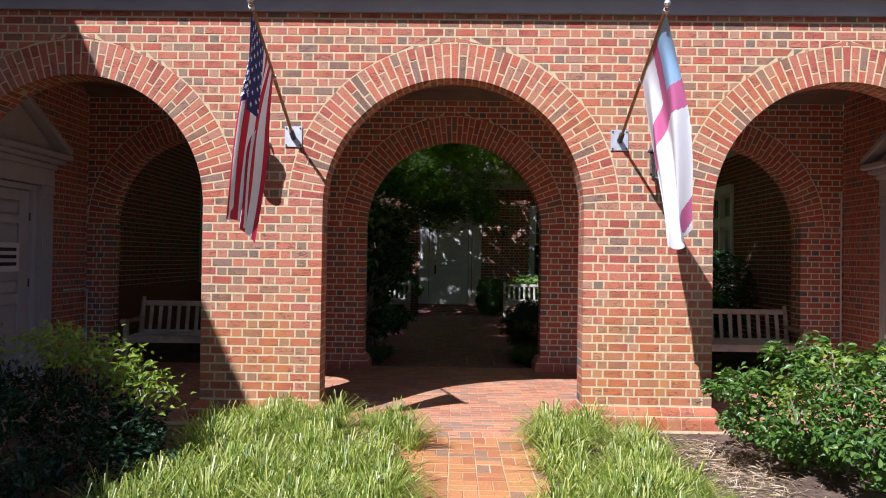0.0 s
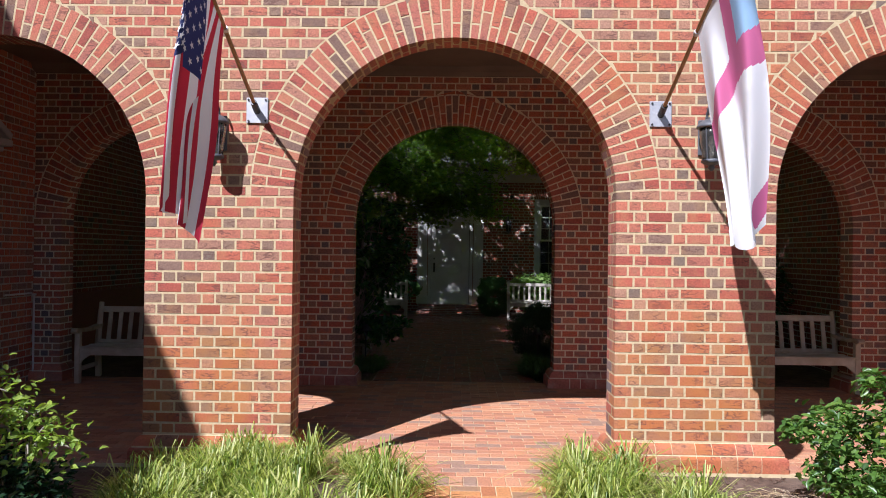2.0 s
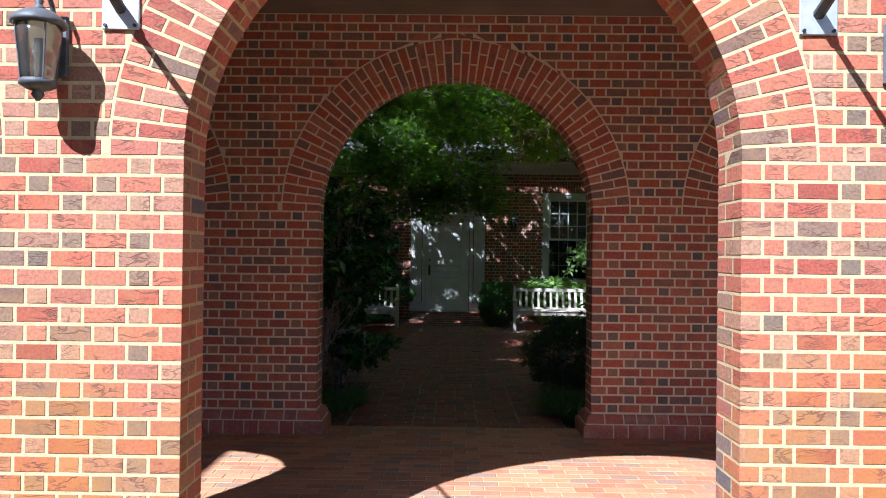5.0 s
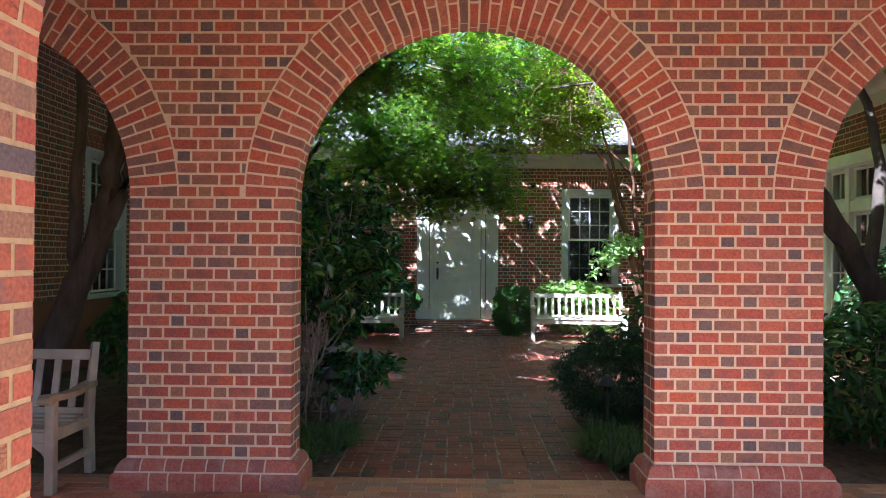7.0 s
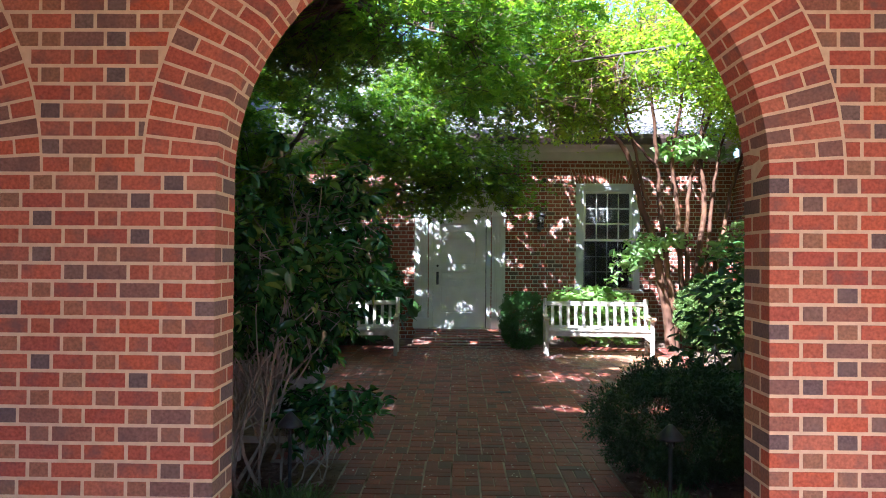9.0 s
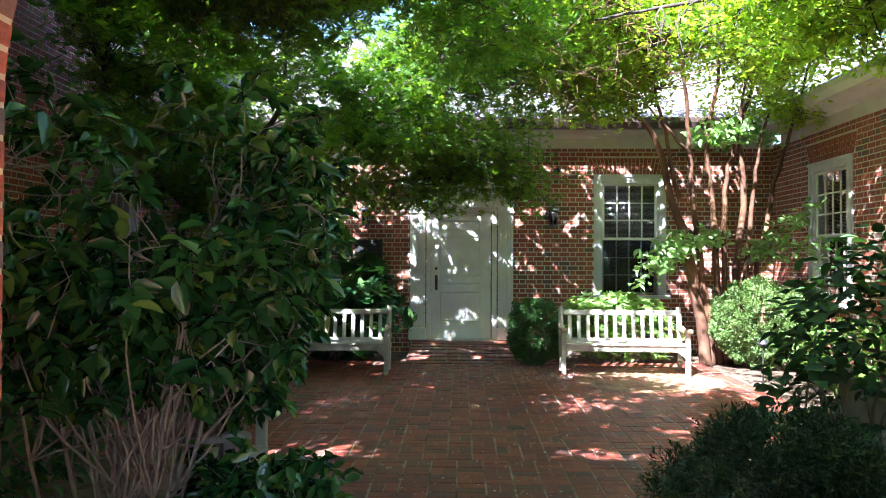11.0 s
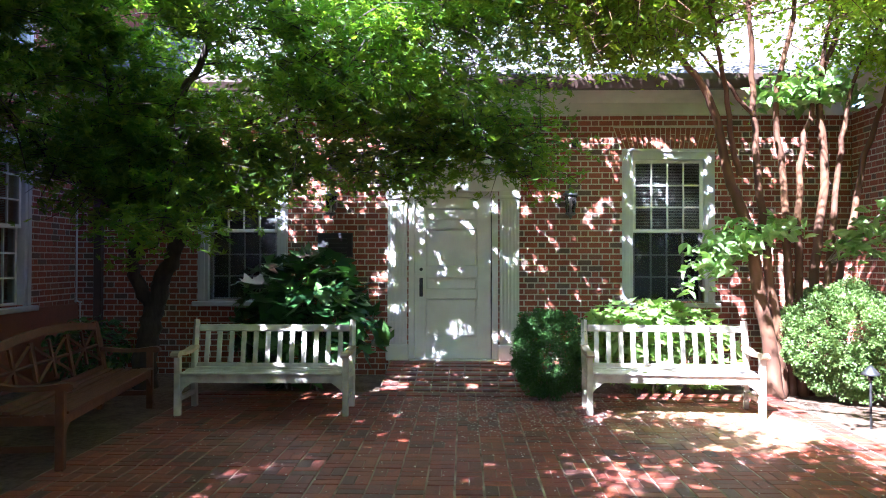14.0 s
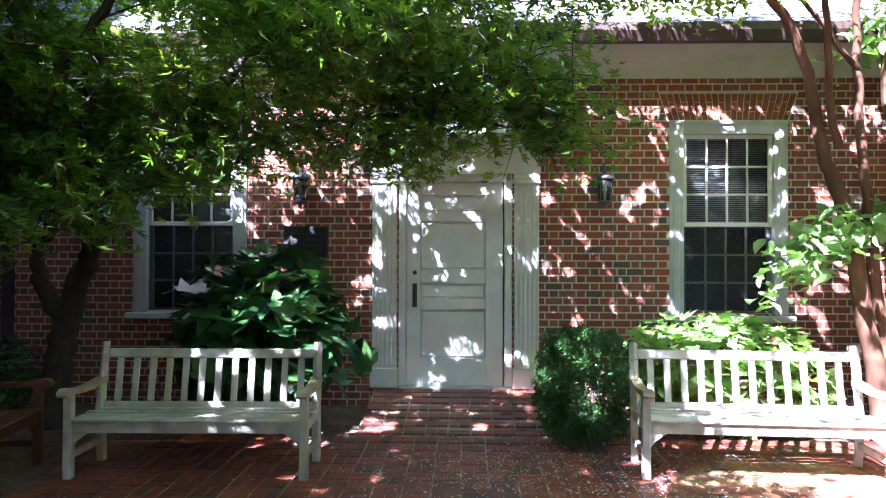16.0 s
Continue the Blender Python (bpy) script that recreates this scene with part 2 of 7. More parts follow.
BARK_RED = mottled("bark_red", (0.07, 0.029, 0.016), (0.13, 0.058, 0.031), 8, 0.75, 0.5, (1, 1, 0.25), c3=(0.19, 0.088, 0.04), scale2=25)
TWIG = mottled("twig_bark", (0.19, 0.16, 0.12), (0.34, 0.3, 0.24), 20, 0.85, 0.3)
SOIL = mottled("soil", (0.07, 0.042, 0.028), (0.19, 0.12, 0.08), 18, 0.95, 0.9, c3=(0.22, 0.15, 0.105), scale2=70, distance=0.03)
ROOF_SLATE = mottled("roof_slate", (0.10, 0.092, 0.095), (0.17, 0.155, 0.155), 6, 0.7, 0.3)
PLAQUE = mottled("bronze_plaque", (0.012, 0.012, 0.017), (0.022, 0.021, 0.028), 12, 0.75, 0.1)
BLIND = mottled("blind_vinyl", (0.36, 0.35, 0.33), (0.44, 0.43, 0.41), 3, 0.6, 0.02)
# near-black, so that the darkness of unlit rooms is in the colour
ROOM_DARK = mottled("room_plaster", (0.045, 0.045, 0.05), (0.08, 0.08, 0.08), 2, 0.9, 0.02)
RED_CLOTH = leaf_material("red_cloth", [(0.5, 0.02, 0.05), (0.52, 0.025, 0.055)], 0.8, 0.12, (1.2, 0.9, 0.9))
WHITE_CLOTH = leaf_material("white_cloth", [(0.86, 0.86, 0.88), (0.88, 0.88, 0.88)], 0.8, 0.12, (1, 1, 1))
BLUE_CLOTH = leaf_material("blue_cloth", [(0.02, 0.03, 0.12), (0.025, 0.035, 0.13)], 0.8, 0.12, (1, 1, 1.2))
CRIMSON_CLOTH = leaf_material("crimson_cloth", [(0.62, 0.15, 0.32), (0.64, 0.17, 0.34)], 0.8, 0.12, (1.1, 0.9, 0.9))
SKY_CLOTH = leaf_material("sky_blue_cloth", [(0.35, 0.55, 0.78), (0.36, 0.57, 0.8)], 0.8, 0.12, (1, 1, 1))
PALE_CLOTH = leaf_material("pale_cloth", [(0.88, 0.88, 0.9), (0.9, 0.9, 0.9)], 0.8, 0.12, (1, 1, 1))
LEAF_MAPLE = leaf_material("leaf_maple", [(0.048, 0.122, 0.024), (0.085, 0.172, 0.032), (0.145, 0.235, 0.04), (0.058, 0.135, 0.028)], 0.5, 0.6, (2.6, 2.25, 0.5))
LEAF_MYRTLE = leaf_material("leaf_myrtle", [(0.15, 0.27, 0.04), (0.21, 0.35, 0.055), (0.27, 0.38, 0.065), (0.16, 0.28, 0.05)], 0.5, 0.65, (2.4, 2.0, 0.45))
LEAF_CAMELLIA = leaf_material("leaf_camellia", [(0.035, 0.105, 0.035), (0.05, 0.14, 0.045), (0.06, 0.17, 0.05), (0.045, 0.13, 0.04), (0.08, 0.2, 0.06), (0.18, 0.25, 0.05)], 0.28, 0.3)
LEAF_GLOSSY = leaf_material("leaf_glossy", [(0.02, 0.08, 0.026), (0.034, 0.118, 0.033), (0.05, 0.155, 0.04), (0.027, 0.095, 0.028), (0.062, 0.18, 0.042), (0.16, 0.26, 0.05)], 0.22, 0.22, coat=0.5)
LEAF_FATSIA = leaf_material("leaf_fatsia", [(0.018, 0.06, 0.02), (0.027, 0.085, 0.024), (0.04, 0.12, 0.03), (0.06, 0.15, 0.04), (0.11, 0.22, 0.06)], 0.33, 0.22, coat=0.1)
LEAF_HOSTA = leaf_material("leaf_hosta", [(0.15, 0.28, 0.06), (0.24, 0.38, 0.1), (0.34, 0.46, 0.18), (0.19, 0.32, 0.07)], 0.45, 0.4)
LEAF_CLIPPED = leaf_material("leaf_clipped", [(0.03, 0.085, 0.022), (0.05, 0.125, 0.03), (0.085, 0.185, 0.045), (0.04, 0.1, 0.025)], 0.4, 0.25)
# near-black green: the wing's shade is put into this leaf colour
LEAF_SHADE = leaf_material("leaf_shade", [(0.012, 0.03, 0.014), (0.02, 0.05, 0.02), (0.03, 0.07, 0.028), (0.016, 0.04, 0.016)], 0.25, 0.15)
LEAF_DARK = leaf_material("leaf_dark", [(0.022, 0.065, 0.024), (0.035, 0.1, 0.034), (0.06, 0.15, 0.045), (0.028, 0.08, 0.028)], 0.6, 0.25)
LEAF_BOX = leaf_material("leaf_box", [(0.09, 0.16, 0.045), (0.15, 0.235, 0.07), (0.24, 0.33, 0.11)], 0.4, 0.3)
LEAF_HOLLY = leaf_material("leaf_holly", [(0.06, 0.14, 0.03), (0.10, 0.2, 0.035), (0.16, 0.27, 0.05), (0.05, 0.11, 0.03)], 0.35, 0.35)
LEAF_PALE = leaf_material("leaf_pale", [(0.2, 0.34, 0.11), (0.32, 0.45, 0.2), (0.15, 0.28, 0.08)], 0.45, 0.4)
LEAF_YEW = leaf_material("leaf_yew", [(0.02, 0.055, 0.022), (0.03, 0.075, 0.03), (0.045, 0.095, 0.035)], 0.5, 0.2)
GRASS = leaf_material("grass_blade", [(0.07, 0.13, 0.012), (0.24, 0.33, 0.035), (0.5, 0.53, 0.12), (0.12, 0.2, 0.02), (0.64, 0.64, 0.25), (0.19, 0.28, 0.03)], 0.4, 0.35)
GRASS_DARK = leaf_material("grass_dark", [(0.05, 0.11, 0.03), (0.09, 0.16, 0.045), (0.13, 0.2, 0.07), (0.06, 0.12, 0.03)], 0.45, 0.35)
LEAF_LIME = leaf_material("leaf_lime", [(0.22, 0.33, 0.05), (0.34, 0.44, 0.07), (0.16, 0.27, 0.04)], 0.4, 0.4)
CHIP = brick_material("bark_chip", [(0.11, 0.065, 0.042), (0.2, 0.13, 0.09), (0.3, 0.22, 0.16), (0.14, 0.085, 0.055)], 0.9, 0.3, bump=0.3)
STRAW = brick_material("straw", [(0.5, 0.37, 0.2), (0.6, 0.47, 0.28), (0.4, 0.28, 0.15), (0.66, 0.55, 0.36)], 0.8, 0.2, bump=0.1)
FALLEN = mottled("fallen_petals", (0.6, 0.57, 0.5), (0.8, 0.77, 0.72), 20, 0.9, 0.05)

m, n, l, b = material("window_glass")
b.inputs["Base Color"].default_value = (0.9, 0.95, 0.95, 1)
b.inputs["Roughness"].default_value, b.inputs["Transmission Weight"].default_value, b.inputs["IOR"].default_value = 0.02, 1.0, 1.45
GLASS = m
m, n, l, b = material("lantern_glass")
b.inputs["Base Color"].default_value = (0.24, 0.23, 0.21, 1)
b.inputs["Roughness"].default_value, b.inputs["Transmission Weight"].default_value, b.inputs["IOR"].default_value = 0.15, 0.85, 1.3
LANTERN_GLASS = m
m, n, l, b = material("insect_screen")
b.inputs["Base Color"].default_value = (0.03, 0.033, 0.042, 1)
b.inputs["Roughness"].default_value = 0.6
t, mx = n.new("ShaderNodeBsdfTransparent"), n.new("ShaderNodeMixShader")
mx.inputs[0].default_value = 0.4
l.new(t.outputs[0], mx.inputs[1])
l.new(b.outputs[0], mx.inputs[2])
l.new(mx.outputs[0], n["Material Output"].inputs[0])
SCREEN = m



# ---- mesh helpers ----
class Shape:
    """Collects vertices and faces of one mesh."""
    def __init__(self):
        self.v, self.f, self.mi = [], [], []

    def add(self, verts, faces, mi=0):
        o = len(self.v)
        self.v.extend(tuple(p) for p in verts)
        self.f.extend(tuple(i + o for i in f) for f in faces)
        self.mi.extend([mi] * len(faces))

    def box(self, x0, x1, y0, y1, z0, z1, c=0.0, m=None):
        """A box with chamfered edges of size c."""
        if c <= 0:
            vs = [(x, y, z) for z in (z0, z1) for y in (y0, y1) for x in (x0, x1)]
            fs = [(0, 2, 3, 1), (4, 5, 7, 6), (0, 1, 5, 4), (2, 6, 7, 3), (0, 4, 6, 2), (1, 3, 7, 5)]
        else:
            c = min(c, (x1 - x0) * 0.45, (y1 - y0) * 0.45, (z1 - z0) * 0.45)
            vs, idx = [], {}
            for sx in (0, 1):
                for sy in (0, 1):
                    for sz in (0, 1):
                        for ax in range(3):
                            p = [x1 if sx else x0, y1 if sy else y0, z1 if sz else z0]
                            for k, s in enumerate((sx, sy, sz)):
                                if k != ax:
                                    p[k] += -c if s else c
                            idx[(sx, sy, sz, ax)] = len(vs)
                            vs.append(tuple(p))
            fs = []
            for ax in range(3):
                u, w = [(1, 2), (2, 0), (0, 1)][ax]
                for s in (0, 1):
                    loop = []
                    for a, b2 in ((0, 0), (1, 0), (1, 1), (0, 1)):
                        k = [0, 0, 0]
                        k[ax], k[u], k[w] = s, a, b2
                        loop.append(idx[(*k, ax)])
                    fs.append(tuple(loop if s else loop[::-1]))
                for a in (0, 1):
                    for b2 in (0, 1):
                        k0, k1 = [0, 0, 0], [0, 0, 0]
                        k0[u], k0[w], k1[u], k1[w] = a, b2, a, b2
                        k0[ax], k1[ax] = 0, 1
                        q = [idx[(*k0, u)], idx[(*k1, u)], idx[(*k1, w)], idx[(*k0, w)]]
                        fs.append(tuple(q if (a + b2) % 2 else q[::-1]))
            for sx in (0, 1):
                for sy in (0, 1):
                    for sz in (0, 1):
                        q = [idx[(sx, sy, sz, ax)] for ax in range(3)]
                        fs.append(tuple(q if (sx + sy + sz) % 2 else q[::-1]))
        if m is not None:
            vs = [tuple(m @ Vector(p)) for p in vs]
        self.add(vs, fs)
        return self

    def tube(self, path, radii, sides=8, caps=True):
        """A tapered tube along a path."""
        pts = [Vector(p) for p in path]
        if not hasattr(radii, "__len__"):
            radii = [radii] * len(pts)
        vs, fs = [], []
        ref = Vector((0.31, 0.17, 0.94))
        for i, p in enumerate(pts):
            d = (pts[min(i + 1, len(pts) - 1)] - pts[max(i - 1, 0)]).normalized()
            a = d.cross(ref)
            if a.length < 0.1:
                a = d.cross(Vector((1, 0, 0)))
            a.normalize()
            b2 = d.cross(a)
            for k in range(sides):
                t = 2 * math.pi * k / sides
                vs.append(p + radii[i] * (math.cos(t) * a + math.sin(t) * b2))
        for i in range(len(pts) - 1):
            for k in range(sides):
                k2 = (k + 1) % sides
                fs.append((i * sides + k, i * sides + k2, (i + 1) * sides + k2, (i + 1) * sides + k))
        if caps:
            fs.append(tuple(range(sides))[::-1])
            fs.append(tuple((len(pts) - 1) * sides + k for k in range(sides)))
        self.add(vs, fs)
        return self

    def lathe(self, profile, centre, sides=12):
        """A turned form: profile rows of (radius, height) about a vertical axis."""
        cx, cy, cz = centre
        vs, fs = [], []
        for r, z in profile:
            for k in range(sides):
                t = 2 * math.pi * k / sides
                vs.append((cx + r * math.cos(t), cy + r * math.sin(t), cz + z))
        for i in range(len(profile) - 1):
            for k in range(sides):
                k2 = (k + 1) % sides
                fs.append((i * sides + k, i * sides + k2, (i + 1) * sides + k2, (i + 1) * sides + k))
        fs.append(tuple(range(sides))[::-1])
        fs.append(tuple((len(profile) - 1) * sides + k for k in range(sides)))
        self.add(vs, fs)
        return self

    def extrude(self, poly, x0, x1):
        """A closed outline of (y, z) drawn out from x0 to x1."""
        k = len(poly)
        vs = [(x0, y, z) for y, z in poly] + [(x1, y, z) for y, z in poly]
        fs = [tuple(range(k)), tuple(range(2 * k - 1, k - 1, -1))]
        fs += [(i, i + k, (i + 1) % k + k, (i + 1) % k) for i in range(k)]
        self.add(vs, fs)
        return self

    def mesh(self, name, mats, smooth=False, m=None):
        me = bpy.data.meshes.new(name)
        vs = self.v if m is None else [tuple(m @ Vector(p)) for p in self.v]
        me.from_pydata(vs, [], self.f)
        for mat in mats if isinstance(mats, (list, tuple)) else [mats]:
            me.materials.append(mat)
        if any(self.mi):
            me.polygons.foreach_set("material_index", self.mi)
        if smooth:
            me.polygons.foreach_set("use_smooth", [True] * len(me.polygons))
        bm = bmesh.new()
        bm.from_mesh(me)
        bmesh.ops.recalc_face_normals(bm, faces=bm.faces)
        bm.to_mesh(me)
        bm.free()
        return me


def part(name, shape, mat, parent, label="", smooth=False, m=None):
    me = shape if isinstance(shape, bpy.types.Mesh) else shape.mesh(name, mat, smooth, m)
    ob = new(name, me)
    ob.parent = parent
    if label:
        tagged(ob, label)
    return ob


def thing(name, label, category, group="", m=None, kind=""):
    ob = new(name)
    ob.empty_display_size = 0.1
    if m is not None:
        ob.matrix_world = m
    return tagged(ob, label, category, group, kind)


def fast_mesh(name, verts, quads, mats, smooth=False):
    """A mesh from arrays of vertices and of equally long faces."""
    me = bpy.data.meshes.new(name)
    k = quads.shape[1]
    me.vertices.add(len(verts))
    me.vertices.foreach_set("co", np.ascontiguousarray(verts, dtype=np.float32).ravel())
    me.loops.add(quads.size)
    me.loops.foreach_set("vertex_index", np.ascontiguousarray(quads, dtype=np.int32).ravel())
    me.polygons.add(len(quads))
    me.polygons.foreach_set("loop_start", np.arange(0, quads.size, k, dtype=np.int32))
    me.polygons.foreach_set("loop_total", np.full(len(quads), k, dtype=np.int32))
    me.polygons.foreach_set("use_smooth", np.full(len(quads), smooth, dtype=bool))
    me.materials.append(mats)
    me.update(calc_edges=True)
    me.validate()
    return me


# ---- bricks ----
COURSE, STRETCH, HEAD, JOINT = 0.0806, 0.1775, 0.0850, 0.0165
HIGH = COURSE - JOINT
PERIOD = STRETCH + HEAD + 2 * JOINT
RNG = random.Random(7)
PIECES = {}


def piece_arrays(quad, depth, c):
    """A piece with a chamfered face: its outline (x, z) in the plane y = 0, and its depth behind that."""
    cx = sum(p[0] for p in quad) / 4
    cz = sum(p[1] for p in quad) / 4
    ins = []
    for x, z in quad:
        dx, dz = cx - x, cz - z
        ins.append((x + math.copysign(min(c, abs(dx)), dx), z + math.copysign(min(c, abs(dz)), dz)))
    vs = [(x, 0, z) for x, z in ins] + [(x, c, z) for x, z in quad] + [(x, depth, z) for x, z in quad]
    fs = [(0, 1, 2, 3)]
    for i in range(4):
        j = (i + 1) % 4
        fs += [(i, i + 4, j + 4, j), (i + 4, i + 8, j + 8, j + 4)]
    return vs, fs


class Bricks:
    """Gathers the pieces of one surface; those nearest to a point of the plan become parts, the rest one joined part."""
    def __init__(self, mat, chamfer=0.0013, headers=None):
        self.items, self.mat, self.c, self.headers = [], mat, chamfer, headers

    def finish(self, q):
        """Headers were burnt darker than stretchers."""
        small = max(p[0] for p in q) - min(p[0] for p in q) < 0.112 and max(p[1] for p in q) - min(p[1] for p in q) < 0.1
        return self.headers if self.headers and small else self.mat

    def add(self, quad, depth, m, loose=True, wobble=1.0):
        q = tuple((round(x, 4), round(z, 4)) for x, z in quad)
        cx, cz = sum(p[0] for p in q) / 4, sum(p[1] for p in q) / 4
        q = tuple((round(x - cx, 3), round(z - cz, 3)) for x, z in q)
        jit = Matrix.Translation((0, RNG.uniform(-0.001, 0.0008) * wobble, 0)) @ Euler((RNG.gauss(0, 0.004) * wobble, RNG.gauss(0, 0.004) * wobble, RNG.gauss(0, 0.004) * wobble)).to_matrix().to_4x4()
        self.items.append((q, round(depth, 3), m @ Matrix.Translation((cx, 0, cz)) @ jit, loose))

    def rect(self, x0, x1, z0, z1, depth, m, loose=True, wobble=1.0):
        self.add(((x0, z0), (x1, z0), (x1, z1), (x0, z1)), depth, m, loose, wobble)

    def build(self, owner, name, near=None, count=300, rest_name="", rest_label=""):
        items = self.items
        loose = [i for i, it in enumerate(items) if it[3]]
        if near is not None:
            near = Vector(near)
            loose.sort(key=lambda i: (items[i][2].translation - near).length)
        chosen = set(loose[:count])
        for i in sorted(chosen):
            q, d, m, _ = items[i]
            mat = self.finish(q)
            key = (q, d, self.c, mat.name)
            if key not in PIECES:
                vs, fs = piece_arrays(q, d, self.c)
                me = bpy.data.meshes.new(name)
                me.from_pydata(vs, [], fs)
                me.materials.append(mat)
                PIECES[key] = me
            ob = new(name, PIECES[key])
            ob.matrix_world = m
            ob.parent = owner
        rest = [it for i, it in enumerate(items) if i not in chosen]
        for mat in (self.mat, self.headers):
            some = [it for it in rest if self.finish(it[0]) == mat]
            if not mat or not some:
                continue
            allv, allf, o = [], [], 0
            for q, d, m, _ in some:
                vs, fs = piece_arrays(q, d, self.c)
                a = np.array(m)
                allv.append(np.array(vs) @ a[:3, :3].T + a[:3, 3])
                allf.append(np.array(fs) + o)
                o += 12
            title = (rest_name or name + "work") if mat == self.mat else "headers"
            ob = new(title, fast_mesh(title, np.concatenate(allv), np.concatenate(allf), mat))
            ob.parent = owner
            tagged(ob, rest_label if mat == self.mat else "tan and blue-grey header bricks", kind="stuff")


def bond(x0, x1, odd, jamb):
    """Flemish bond from x0 to x1 in one course: the ends of each brick. jamb: a pier between two openings."""
    if jamb:
        widths, w, k = [], 0.0, 0
        seq = [0.13]
        while sum(seq) + JOINT * (len(seq) - 1) < x1 - x0 - 0.07:
            seq.append(HEAD if len(seq) % 2 else STRETCH)
        if len(seq) % 2 == 1:
            seq[-1] = HEAD
        s = (x1 - x0 - JOINT * (len(seq) - 1)) / sum(seq)
        seq = [v * s for v in seq]
        if odd:
            seq.reverse()
        out, x = [], x0
        for v in seq:
            out.append((x, x + v))
            x += v + JOINT
        return out
    out = []
    x = math.floor(x0 / PERIOD) * PERIOD - PERIOD + (PERIOD / 2 if odd else 0)
    while x < x1:
        for v in (STRETCH, HEAD):
            a, b2 = max(x, x0), min(x + v, x1)
            if b2 - a > 0.02:
                out.append((a, b2))
            x += v + JOINT
    return out


def lay(bricks, m, u0, u1, za, zb, odd, blocked, depth=0.085):
    """One course of Flemish bond, cut round what is blocked: rows of the two ends at the course's foot and at its head."""
    for a, b in bond(u0, u1, odd, False):
        todo = [(a, b, a, b)]
        for la, lb, ra, rb in blocked:
            nxt = []
            for p0, p1, q0, q1 in todo:
                if max(p1, q1) <= min(la, lb) or min(p0, q0) >= max(ra, rb):
                    nxt.append((p0, p1, q0, q1))
                    continue
                if la > p0 or lb > q0:
                    nxt.append((p0, max(p0, min(p1, la)), q0, max(q0, min(q1, lb))))
                if ra < p1 or rb < q1:
                    nxt.append((min(p1, max(p0, ra)), p1, min(q1, max(q0, rb)), q1))
            todo = nxt
        for p0, p1, q0, q1 in todo:
            if (p1 - p0) + (q1 - q0) > 0.03:
                bricks.add(((p0, za), (p1, za), (q1, zb), (q0, zb)), depth, m, abs(p0 - q0) + abs(p1 - q1) < 1e-5)


def moulded(x0, x1, profile, mitre0, mitre1, mat):
    """A moulded brick: its profile of (outward, up) drawn from x0 to x1, mitred at either end round an outer corner."""
    key = (round(x1 - x0, 3), tuple(profile), bool(mitre0), bool(mitre1), round(x0, 3), mat.name)
    if key not in PIECES:
        k = len(profile)
        me = bpy.data.meshes.new("plinth_brick")
        vs = [(x0 - (max(d, -0.05) if mitre0 else 0), -d, z) for d, z in profile] + [(x1 + (max(d, -0.05) if mitre1 else 0), -d, z) for d, z in profile]
        me.from_pydata(vs, [], [tuple(range(k)), tuple(range(2 * k - 1, k - 1, -1))] + [(i, i + k, (i + 1) % k + k, (i + 1) % k) for i in range(k)])
        me.materials.append(mat)
        bm = bmesh.new()
        bm.from_mesh(me)
        bmesh.ops.recalc_face_normals(bm, faces=bm.faces)
        bm.to_mesh(me)
        bm.free()
        PIECES[key] = me
    return PIECES[key]


